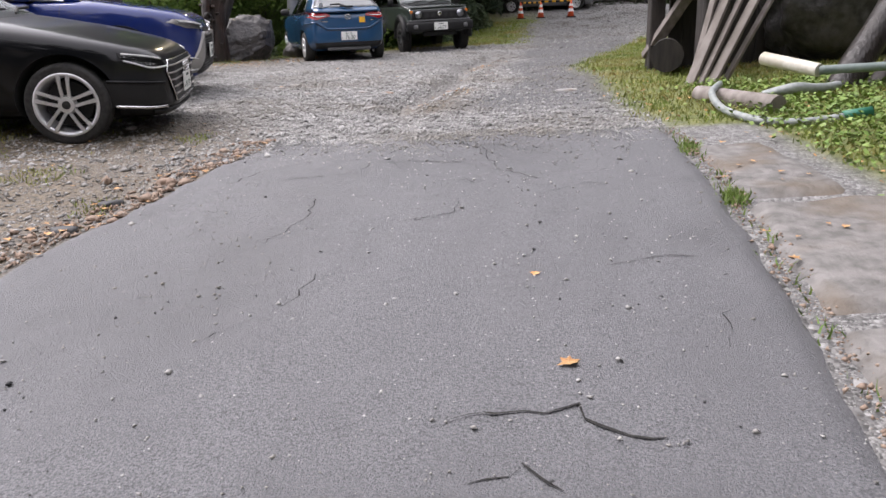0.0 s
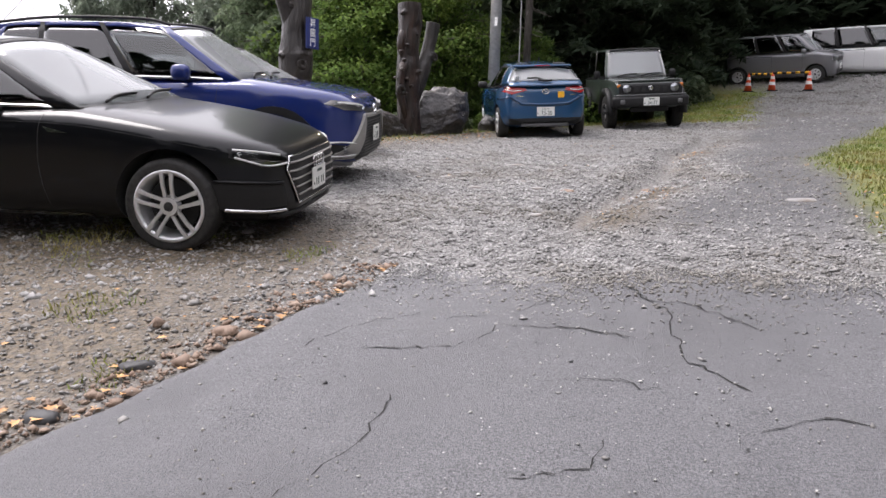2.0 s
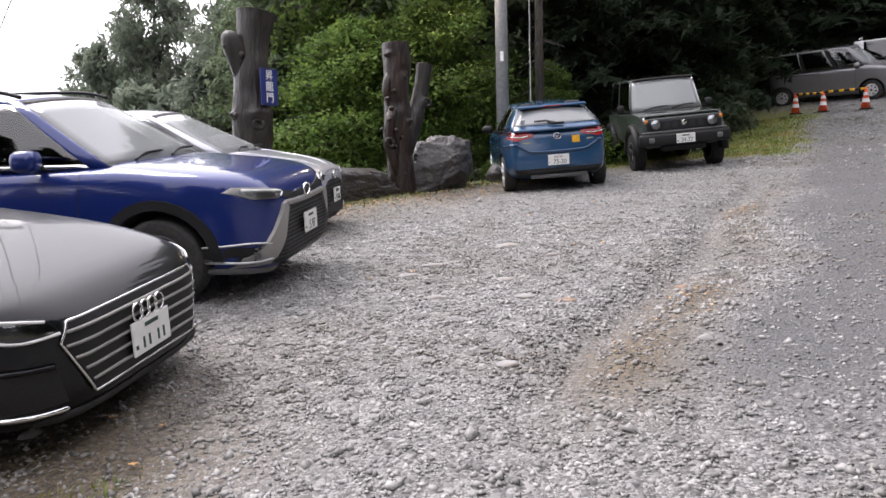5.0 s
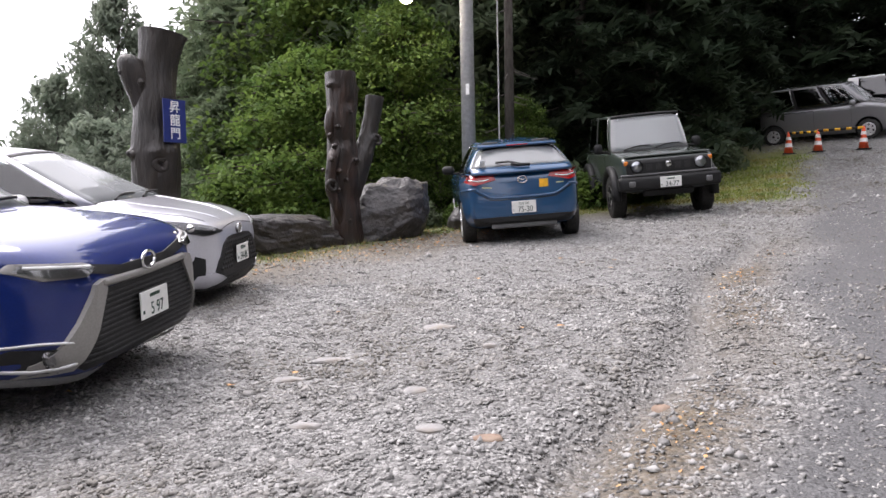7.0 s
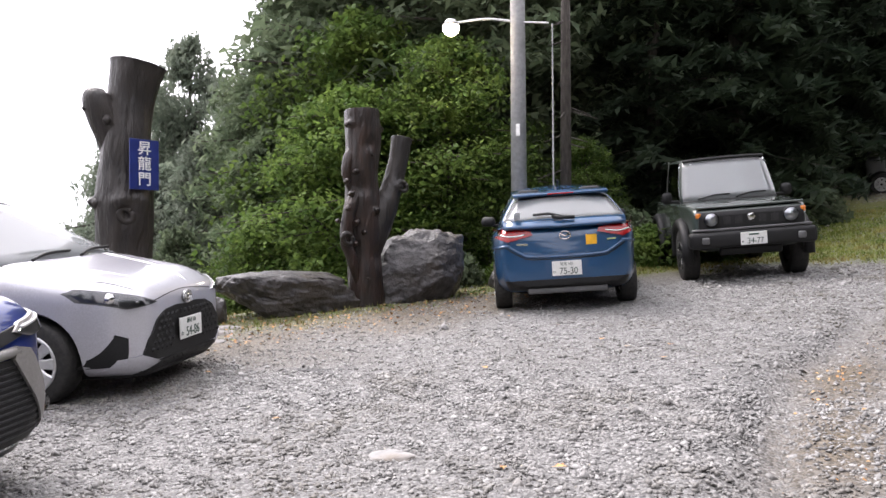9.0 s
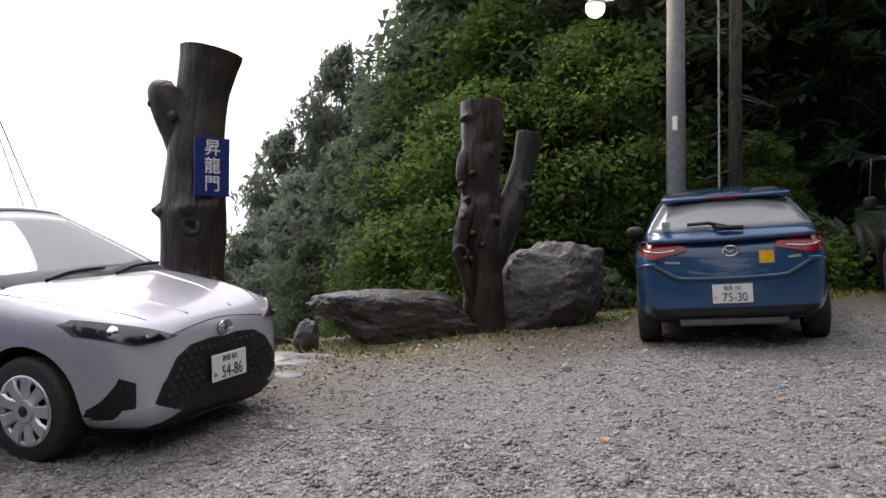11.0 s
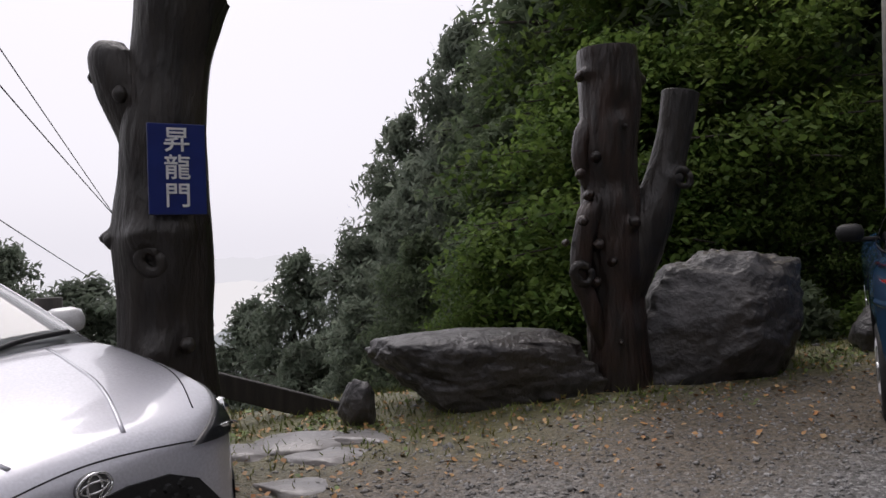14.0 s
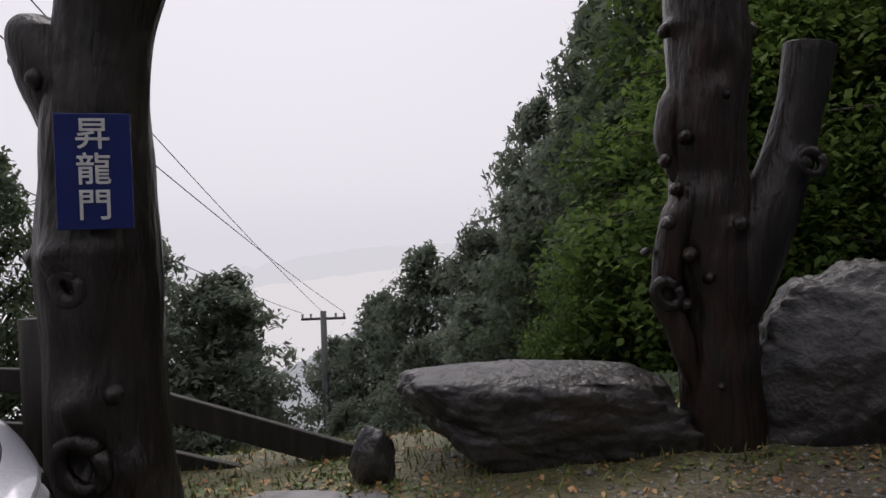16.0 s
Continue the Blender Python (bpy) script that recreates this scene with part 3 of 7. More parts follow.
    def cabin(self, base, roof, base_w, roof_w, belt, roof_z, pillars, crown=0.03, tint=None, roof_paint=None, sill=0.05):
        """Greenhouse. base = (cowl s, tail s), roof = (front s, rear s); pillars: (u0, u1) strips of bodywork along the side."""
        glass_front, glass_side = SCREEN, tint or CLEAR
        nu, nv = 48, 8
        roof_paint = roof_paint or self.paint

        def side(u, v, sgn):
            s0 = base[0] + (base[1] - base[0]) * u
            s1 = roof[0] + (roof[1] - roof[0]) * u
            e = 0.9 + 0.1 * max(0, math.sin(math.pi * min(1, max(0, u)))) ** 0.5
            yb = self.width / 2 * base_w * e
            yt = self.width / 2 * roof_w * e
            z0 = belt(s0)
            z1 = roof_z(s1)
            b = v
            return Vector((-(s0 + (s1 - s0) * b), sgn * (yb + (yt - yb) * max(0, v) ** 1.35), z0 + (z1 - z0) * b))

        def strip(u0, u1, v0, v1, sgn, n=6, m=5):
            bm = bmesh.new()
            g = [[bm.verts.new(side(u0 + (u1 - u0) * i / n, v0 + (v1 - v0) * j / m, sgn)) for i in range(n + 1)] for j in range(m + 1)]
            for j in range(m):
                for i in range(n):
                    bm.faces.new((g[j][i], g[j][i + 1], g[j + 1][i + 1], g[j + 1][i]))
            return bm

        def across(u, v0, v1, n=12, m=6, out=0.06, inset=0.0):
            bm = bmesh.new()
            g = []
            for j in range(m + 1):
                v = v0 + (v1 - v0) * j / m
                a, b = side(u, v, -1), side(u, v, 1)
                row = []
                for i in range(n + 1):
                    t = inset + (1 - 2 * inset) * i / n
                    p = a.lerp(b, t)
                    bulge = 4 * t * (1 - t)
                    p.x += (1 if u < 0.5 else -1) * out * bulge
                    p.z += crown * bulge * v
                    row.append(bm.verts.new(p))
                g.append(row)
            for j in range(m):
                for i in range(n):
                    bm.faces.new((g[j][i], g[j][i + 1], g[j + 1][i + 1], g[j + 1][i]))
            return bm

        def thicken(ob, t):
            mod = ob.modifiers.new("thickness", "SOLIDIFY")
            mod.thickness, mod.offset = t, -1

        for sgn in (-1, 1):
            for u0, u1 in pillars:
                thicken(part("pillar", strip(u0, u1, 0, 1, sgn), BLACK_PLASTIC if 0.2 < u0 < 0.7 else self.paint, self.root, smooth=True), 0.04)
            for (a0, a1), (b0, b1) in zip(pillars, pillars[1:]):
                u_first = a0 == 0
                thicken(part("side_window", strip(a1, b0, sill, 0.93, sgn, 10, 6), CLEAR if u_first else glass_side, self.root, smooth=True), 0.004)
                thicken(part("window_frame", strip(a1, b0, 0.93, 1.0, sgn, 10, 2), self.paint, self.root, smooth=True), 0.03)
                thicken(part("window_trim", strip(a1, b0, 0, sill, sgn, 10, 2), CHROME if sill > 0.045 else BLACK_PLASTIC, self.root, smooth=True), 0.03)
        thicken(part("windscreen", across(0.0, 0.03, 0.95), glass_front, self.root, smooth=True), 0.005)
        thicken(part("rear_window", across(1.0, 0.12, 0.9), SCREEN, self.root, smooth=True), 0.005)
        thicken(part("cowl", across(0.0, -0.06, 0.03), BLACK_PLASTIC, self.root, smooth=True), 0.02)
        thicken(part("rear_window_surround", across(1.0, -0.1, 0.12, m=3), self.paint, self.root, smooth=True), 0.03)
        # roof panel
        bm = bmesh.new()
        rows = []
        for j in range(nu // 2 + 1):
            u = j / (nu // 2)
            a, b = side(u, 1, -1), side(u, 1, 1)
            bow = 0.06 * (1 - 2 * u) * abs(1 - 2 * u) ** 3
            row = []
            for i in range(13):
                t = i / 12
                p = a.lerp(b, t)
                k = 4 * t * (1 - t)
                p.z += crown * k
                p.x += bow * k
                row.append(bm.verts.new(p))
            rows.append(row)
        for a, b in zip(rows, rows[1:]):
            for i in range(12):
                bm.faces.new((a[i], a[i + 1], b[i + 1], b[i]))
        thicken(part("roof", bm, roof_paint, self.root, smooth=True), 0.05)
        header = across(0.0, 0.95, 1.0, m=2)
        thicken(part("windscreen_header", header, BLACK_PLASTIC, self.root, smooth=True), 0.03)
        thicken(part("rear_header", across(1.0, 0.9, 1.0, m=2), self.paint, self.root, smooth=True), 0.03)
        # seats and dashboard
        mid_s = (base[0] + base[1]) / 2
        for s, hgt in ((roof[0] + 0.55, 0.98), (roof[0] + 1.4, 0.96)):
            for sgn in (-1, 1):
                bm = box_bm(0.16, 0.46, 0.55, Matrix.Translation((-s - 0.05, sgn * 0.36, belt(mid_s) + 0.0)) @ Matrix.Rotation(radians(-12), 4, "Y"), 0.05)
                box_bm(0.1, 0.26, 0.18, Matrix.Translation((-s - 0.13, sgn * 0.36, belt(mid_s) + 0.36)), 0.04, bm)
                part("seat", bm, INTERIOR, self.root, "dark cloth seat", True)
        part("dashboard", box_bm(0.45, self.width * base_w * 0.86, 0.1, Matrix.Translation((-base[0] - 0.42, 0, belt(base[0]) + 0.02)), 0.04), INTERIOR, self.root, smooth=True)
        bm = tube_bm([(-base[0] - 0.72 + 0.04 * math.cos(a), -0.36 + 0.18 * math.sin(a), belt(base[0]) + 0.1 + 0.17 * math.cos(a)) for a in [i * math.pi / 10 for i in range(21)]], 0.016, 6)
        part("steering_wheel", bm, INTERIOR, self.root, smooth=True)
        part("inner_mirror", box_bm(0.04, 0.22, 0.07, Matrix.Translation((-roof[0] - 0.1, 0, roof_z(roof[0]) - 0.08)), 0.02), BLACK_PLASTIC, self.root, smooth=True)
        self.side_point = side

    def wheels(self, rim, spokes, rim_mat, style="split", tyre_w=0.22):
        r = self.wheel_r
        tyre = bmesh.new()
        prof = [(rim - 0.005, -0.46), (r * 0.9, -0.5), (r * 0.97, -0.45), (r, -0.3), (r, 0.3), (r * 0.97, 0.45), (r * 0.9, 0.5), (rim - 0.005, 0.46)]
        rings = []
        for i in range(36):
            a = 2 * math.pi * i / 36
            rings.append([tyre.verts.new((p * math.cos(a), q * tyre_w, p * math.sin(a))) for p, q in prof])
        for i in range(36):
            for j in range(len(prof) - 1):
                tyre.faces.new((rings[i][j], rings[(i + 1) % 36][j], rings[(i + 1) % 36][j + 1], rings[i][j + 1]))
        tyre_me = mesh_of("tyre", tyre, RUBBER, True)
        tyre_me.set_sharp_from_angle(angle=radians(50))
        rb = bmesh.new()
        prof = [(rim, 0.46), (rim, 0.5), (rim - 0.02, 0.5), (rim - 0.035, 0.4), (rim - 0.05, -0.4)]
        rings = []
        for i in range(48):
            a = 2 * math.pi * i / 48
            rings.append([rb.verts.new((p * math.cos(a), q * tyre_w, p * math.sin(a))) for p, q in prof])
        for i in range(48):
            for j in range(len(prof) - 1):
                rb.faces.new((rings[i][j], rings[(i + 1) % 48][j], rings[(i + 1) % 48][j + 1], rings[i][j + 1]))
        rim_me = mesh_of("rim", rb, rim_mat, True)
        sb = bmesh.new()
        pairs = (-1, 1) if style == "split" else (0,)
        for i in range(spokes):
            for sd in pairs:
                a0 = 2 * math.pi * i / spokes + 0.3
                a1 = a0 + sd * (0.15 if style == "split" else 0)
                w = 0.0145 if style == "split" else 0.036
                p0 = Vector((0.06 * math.cos(a0 + sd * 0.45), 0.40 * tyre_w, 0.06 * math.sin(a0 + sd * 0.45)))
                p1 = Vector(((rim - 0.015) * math.cos(a1), 0.46 * tyre_w, (rim - 0.015) * math.sin(a1)))
                mid = p0.lerp(p1, 0.55) + Vector((0, 0.012, 0))
                t = (p1 - p0).cross(Vector((0, 1, 0))).normalized()
                q = []
                for p, ww in ((p0, w * 1.0), (mid, w * 0.95), (p1, w * 1.25)):
                    q.append([sb.verts.new(p + t * ww), sb.verts.new(p + t * ww * 0.75 + Vector((0, 0.012, 0))), sb.verts.new(p - t * ww * 0.75 + Vector((0, 0.012, 0))), sb.verts.new(p - t * ww), sb.verts.new(p - Vector((0, 0.03, 0)))])
                for u, v in zip(q, q[1:]):
                    for j in range(5):
                        sb.faces.new((u[j], u[(j + 1) % 5], v[(j + 1) % 5], v[j]))
        bmesh.ops.create_cone(sb, cap_ends=True, segments=20, radius1=0.075, radius2=0.062, depth=0.05, matrix=Matrix.Translation((0, 0.4 * tyre_w, 0)) @ Matrix.Rotation(-math.pi / 2, 4, "X"))
        spoke_me = mesh_of("spokes", sb, rim_mat, True)
        spoke_me.set_sharp_from_angle(angle=radians(30))
        hub = bmesh.new()
        bmesh.ops.create_cone(hub, cap_ends=True, segments=24, radius1=rim - 0.07, radius2=rim - 0.07, depth=0.03, matrix=Matrix.Rotation(math.pi / 2, 4, "X"))
        disc_me = mesh_of("brake_disc", hub, BLACK_PLASTIC)
        cap = bmesh.new()
        bmesh.ops.create_cone(cap, cap_ends=True, segments=20, radius1=0.034, radius2=0.03, depth=0.012, matrix=Matrix.Translation((0, 0.53 * tyre_w, 0)) @ Matrix.Rotation(-math.pi / 2, 4, "X"))
        cap_me = mesh_of("hub_cap", cap, DARK_ALLOY)
        for s in self.axles:
            for sgn in (1, -1):
                w = new("wheel", tyre_me)
                w.parent = self.root
                w.matrix_basis = pose(-s, sgn * (self.track / 2), r, 0, 0, 0 if sgn > 0 else 180)
                for nm, me in (("rim", rim_me), ("spokes", spoke_me), ("brake_disc", disc_me), ("hub_cap", cap_me)):
                    ob = new(nm, me)
                    ob.parent = w

    def number_plate(self, z, digits, head, front=True, lean=0, x=None, hira=True):
        px = (0.012 if front else -self.length - 0.012) if x is None else x
        root = new("number_plate", mesh_of("number_plate", box_bm(0.012, 0.33, 0.165, None, 0.004), PLATE_WHITE))
        root.parent = self.root
        tagged(root, "white number plate with dark green figures")
        root.matrix_basis = pose(px, 0, z, 0, lean, 0 if front else 180)
        for body, size, y, zz in ((digits, 0.105, 0.018, -0.035), (head, 0.045, 0.0, 0.048)):
            t = bpy.data.curves.new("number", "FONT")
            t.body, t.size, t.align_x, t.align_y, t.extrude = body, size, "CENTER", "CENTER", 0.001
            t.materials.append(PLATE_INK)
            ob = new("number", t)
            ob.parent = root
            ob.matrix_basis = pose(0.008, y, zz, 90, 0, 90)
            ob.scale = (0.85, 1.0, 1.0)
        if not head:
            part("small_bar", box_bm(.002, .12, .02, Matrix.Translation((.007, 0, .05)), 0), PLATE_INK, root)
        if not hira:
            part("small_bar", box_bm(.002, .02, .02, Matrix.Translation((.007, -.142, -.04)), 0), PLATE_INK, root)
        if not digits:
            for yy in (-.08, -.03, .05, .1):
                part("figure_bar", box_bm(.002, .016, .055, Matrix.Translation((.007, yy, -.03)), 0), PLATE_INK, root)
        if hira:
            t = bpy.data.curves.new("small_character", "FONT")
            t.body, t.size, t.align_x, t.align_y, t.extrude = "\u308f", 0.036, "CENTER", "CENTER", 0.001
            t.materials.append(PLATE_INK)
            ob = new("small_character", t)
            ob.parent = root
            ob.matrix_basis = pose(0.008, -0.142, -0.04, 90, 0, 90)

    def mirrors(self, s, z, material, y=None, size=(0.16, 0.2, 0.14)):
        y = y or self.width / 2 * 0.98
        for sgn in (-1, 1):
            bm = box_bm(*size, Matrix.Translation((-s, sgn * (y + 0.09), z)) @ Matrix.Rotation(sgn * radians(-12), 4, "Z"), 0.055)
            m = part("door_mirror", bm, material, self.root, smooth=True)
            part("mirror_arm", box_bm(0.06, 0.16, 0.035, Matrix.Translation((-s, sgn * (y - 0.02), z - 0.06)), 0.012), BLACK_PLASTIC, m, smooth=True)

    def wipers(self, u_pairs, front=True):
        for y0, y1 in u_pairs:
            a, b = self.side_point(0, 0.03, 1), self.side_point(0, 0.22, 1)
            p = [(a.x + 0.075, y0, a.z + 0.02), ((a.x + b.x) / 2 + 0.085, (y0 + y1) / 2, (a.z + b.z) / 2 + 0.01), ((a.x * .55 + b.x * .45) + 0.08, y1, a.z * .55 + b.z * .45 + 0.02)]
            part("wiper", tube_bm(curve_points(p, 4), 0.012, 6), BLACK_PLASTIC, self.root, smooth=True)

    def seam(self, pts, width=0.007):
        """A shut line down the flank."""
        for view in ("left", "right"):
            line = [Vector((a, 0, b)) for a, b in pts]
            out = []
            for p in curve_points(line, 8):
                o = Vector((p.x, 3 if view == "left" else -3, p.z))
                hit = self.tree.ray_cast(o, Vector((0, -1 if view == "left" else 1, 0)))[0]
                if hit:
                    out.append(hit)
            if len(out) > 1:
                part("shut_line", tube_bm(out, width / 2, 4), INTERIOR, self.root)

    def bar(self, name, pts, r, material, label="", view=None, lift=0.0):
        """A round bar through points, laid on the body when a view is given."""
        out = []
        for p in curve_points(pts, 6):
            if view:
                o = {"front": Vector((3, p.y, p.z)), "rear": Vector((-self.length - 3, p.y, p.z)), "top": Vector((p.x, p.y, 4))}[view]
                w = {"front": Vector((-1, 0, 0)), "rear": Vector((1, 0, 0)), "top": Vector((0, 0, -1))}[view]
                hit = self.tree.ray_cast(o, w)[0]
                p = hit - w * lift if hit else p
            out.append(p)
        return part(name, tube_bm(out, r, 6), material, self.root, label, True)

    def stand(self, x, y, heading, sink=0.02):
        """Put the middle of the nose (or, for heading seen from behind, the nose) over x, y on the sloping ground."""
        c, s = math.cos(radians(heading)), math.sin(radians(heading))
        f, l = Vector((c, s, 0)), Vector((-s, c, 0))
        pts = [Vector((x, y, 0)) - f * a + l * (b * self.track / 2) for a in self.axles for b in (-1, 1)]
        for p in pts:
            p.z = ground(p.x, p.y) - sink
        front, rear = (pts[0] + pts[1]) / 2, (pts[2] + pts[3]) / 2
        fx = (front - rear).normalized()
        left = ((pts[1] + pts[3]) - (pts[0] + pts[2])).normalized()
        up = fx.cross(left).normalized()
        left = up.cross(fx)
        m = Matrix((fx, left, up)).transposed().to_4x4()
        m.translation = front + fx * self.axles[0]
        self.root.matrix_world = m


def poly(*p):
    return list(p)


def build_black_coupe():
    c = Car("black_coupe", "black wet five-door coupe with silver split-spoke wheels parked on gravel", 4.73, 1.84,
            [(0, .60), (.04, .66), (.15, .735), (.4, .80), (.8, .875), (1.3, .945), (1.5, .965), (2.2, .95), (3.6, .97), (4.3, 1.0), (4.65, .97), (4.73, .9)],
            [(0, .50), (.05, .64), (.15, .78), (.3, .88), (.5, .95), (.8, .99), (2.0, 1), (3.8, .99), (4.4, .93), (4.65, .84), (4.73, .76)],
            [(0, .26), (.1, .18), (.5, .17), (2, .17), (4.3, .2), (4.73, .34)], (0.75, 3.57), .325, 1.6, BLACK_PAINT, corner=.29)
    c.cabin((1.42, 4.35), (2.28, 3.5), .90, .64, spline([(1.2, .95), (2, .95), (4.4, 1.0)]), spline([(2, 1.345), (2.7, 1.385), (3.6, 1.31)]),
            [(0, .06), (.40, .43), (.76, 1.0)], .05, sill=.055)
    c.wheels(.25, 5, ALLOY)
    hexg = poly((-.52, .64), (.52, .64), (.57, .56), (.44, .30), (-.44, .30), (-.57, .56))
    c.patch("grille", hexg, "front", BLACK_PLASTIC, .012, "black six-sided grille")
    for z, w in ((.60, .54), (.54, .55), (.48, .52), (.42, .48), (.36, .45)):
        c.bar("grille_bar", [(0, -w, z), (0, 0, z), (0, w, z)], .008, SATIN, "satin silver bar", "front", .018)
    for a, b in zip(hexg, hexg[1:] + hexg[:1]):
        c.bar("grille_frame", [(0, a[0], a[1]), (0, (a[0] + b[0]) / 2, (a[1] + b[1]) / 2), (0, b[0], b[1])], .007, CHROME, "", "front", .012)
    for y in (-.12, -.04, .04, .12):
        pts = [(0.035, y * .8 + .042 * math.cos(a), .555 + .042 * math.sin(a)) for a in [i * math.pi / 8 for i in range(17)]]
        part("badge_ring", tube_bm(pts, .006, 6), CHROME, c.root, smooth=True)
    c.patch("headlight_housing", poly((.55, .595), (.59, .672), (.815, .722), (.825, .662), (.72, .59)), "front", DARK_ALLOY, .008, mirror=True, step=.02)
    c.patch("headlight", poly((.56, .602), (.595, .667), (.81, .716), (.82, .666), (.72, .597)), "front", LENS, .014, "clear headlight", mirror=True, step=.02)
    for sgn in (-1, 1):
        c.bar("light_strip", [(0, sgn * .60, .662), (0, sgn * .71, .69), (0, sgn * .81, .712)], .007, SIGN_WHITE, "white light strip", "front", .016)
        c.bar("light_strip", [(0, sgn * .565, .603), (0, sgn * .71, .60), (0, sgn * .815, .66)], .007, SIGN_WHITE, "white light strip", "front", .014)
        c.bar("splitter_blade", [(0, sgn * .56, .27), (0, sgn * .70, .275), (0, sgn * .83, .30)], .014, CHROME, "", "front", .01)
    c.patch("side_intake", poly((.60, .46), (.86, .50), (.86, .30), (.56, .30)), "front", BLACK_PLASTIC, .008, mirror=True)
    c.bar("intake_blade", [(0, .60, .47), (0, .72, .48), (0, .86, .50)], .012, BLACK_PAINT, "", "front", .015)
    c.bar("intake_blade", [(0, -.60, .47), (0, -.72, .48), (0, -.86, .50)], .012, BLACK_PAINT, "", "front", .015)
    c.bar("front_lip", [(0, -.66, .235), (0, 0, .225), (0, .66, .235)], .02, BLACK_PLASTIC, "", "front", .01)
    c.number_plate(.43, "", "", x=.035, hira=False)
    c.mirrors(1.98, 1.0, BLACK_PAINT)
    c.seam([(-1.62, .92), (-1.66, .6), (-1.62, .3)])
    c.seam([(-2.72, .94), (-2.75, .6), (-2.72, .3)])
    c.seam([(-3.35, .94), (-3.35, .65), (-3.6, .62)])
    c.seam([(-.42, .71), (-.9, .79), (-1.55, .86), (-2.7, .86), (-4.0, .88)], .006)
    c.side_patch("side_vent", poly((-1.42, .80), (-1.60, .84), (-1.56, .80)), CHROME, .008)
    c.side_patch("sill_trim", poly((-1.35, .235), (-3.3, .235), (-3.3, .21), (-1.35, .21)), CHROME, .006)
    c.wipers([(.1, .62), (-.5, .05)])
    return c


def build_blue_suv():
    c = Car("blue_suv", "metallic blue wet compact suv with dark grille and black cladding", 4.46, 1.825,
            [(0, .78), (.03, .84), (.12, .93), (.3, .99), (.8, 1.05), (1.2, 1.085), (1.5, 1.08), (3, 1.07), (4.0, 1.1), (4.4, 1.08), (4.46, 1.0)],
            [(0, .64), (.05, .76), (.15, .86), (.4, .95), (.85, 1), (2.0, .98), (3.6, 1), (4.1, .96), (4.38, .88), (4.46, .8)],
            [(0, .33), (.1, .24), (.5, .21), (2, .21), (4, .24), (4.46, .4)], (0.85, 3.49), .34, 1.6, BLUE_PAINT, corner=.30)
    c.cabin((1.22, 4.35), (2.02, 4.02), .93, .70, spline([(1, 1.06), (2, 1.06), (3.6, 1.08), (4.4, 1.12)]), spline([(1.9, 1.56), (2.6, 1.61), (3.5, 1.60), (4.1, 1.53)]),
            [(0, .05), (.34, .365), (.655, .68), (.86, 1.0)], .035, tint=DARKGLASS, sill=.05)
    c.wheels(.225, 5, DARK_ALLOY)
    c.patch("upper_grille", poly((-.6, .86), (-.25, .80), (.25, .80), (.6, .86), (.55, .80), (.25, .74), (-.25, .74), (-.55, .80)), "front", BLACK_PLASTIC, .010)
    trap = poly((-.50, .70), (.50, .70), (.70, .33), (.60, .28), (-.60, .28), (-.70, .33))
    c.patch("grille", trap, "front", BLACK_PLASTIC, .012, "black mesh grille")
    for z in [.335 + .03 * i for i in range(12)]:
        w = .50 + .2 * (.70 - z) / .37 - .03
        c.bar("grille_mesh", [(0, -w, z), (0, 0, z), (0, w, z)], .0055, DARK_ALLOY, "", "front", .014)
    for sgn in (-1, 1):
        c.patch("grille_surround", poly((sgn * .48, .76), (sgn * .56, .74), (sgn * .80, .36), (sgn * .78, .28), (sgn * .68, .30), (sgn * .46, .70)), "front", SATIN, .03, "matt silver-grey surround")
        c.patch("fog_lamp_bezel", poly((sgn * .66, .42), (sgn * .88, .46), (sgn * .89, .34), (sgn * .72, .30)), "front", BLACK_PLASTIC, .02)
        c.bar("fog_lamp_trim", [(0, sgn * .68, .345), (0, sgn * .78, .325), (0, sgn * .87, .35)], .011, ALLOY, "silver trim", "front", .02)
        c.bar("fog_lamp_trim", [(0, sgn * .70, .46), (0, sgn * .80, .475), (0, sgn * .88, .46)], .008, ALLOY, "silver trim", "front", .02)
        bm = bmesh.new()
        bmesh.ops.create_cone(bm, cap_ends=True, segments=20, radius1=.045, radius2=.045, depth=.03, matrix=Matrix.Translation((-.13, sgn * .78, .40)) @ Matrix.Rotation(math.pi / 2, 4, "Y"))
        part("fog_lamp", bm, LENS, c.root)
    c.bar("grille_top_trim", [(0, -.5, .735), (0, 0, .725), (0, .5, .735)], .025, SATIN, "", "front", .01)
    c.bar("front_lip", [(0, -.80, .27), (0, -.5, .235), (0, 0, .225), (0, .5, .235), (0, .80, .27)], .035, GREY_PLASTIC, "grey skid lip", "front", .015)
    c.patch("headlight_housing", poly((.50, .825), (.56, .86), (.82, .895), (.85, .86), (.78, .80), (.6, .79)), "front", SATIN, .022, mirror=True, step=.025)
    c.patch("headlight", poly((.52, .825), (.58, .853), (.81, .885), (.835, .855), (.77, .812), (.6, .80)), "front", LENS, .036, "clear headlight", mirror=True, step=.04)
    for sgn in (-1, 1):
        c.bar("light_strip", [(0, sgn * .55, .838), (0, sgn * .68, .855), (0, sgn * .81, .872)], .010, SIGN_WHITE, "", "front", .03)
    bm = tube_bm([(.028, .075 * math.cos(a), .79 + .05 * math.sin(a)) for a in [i * math.pi / 10 for i in range(21)]], .010, 6)
    part("badge", bm, CHROME, c.root, "chrome oval badge", True)
    c.number_plate(.53, "5 97", "", x=.045, hira=False)
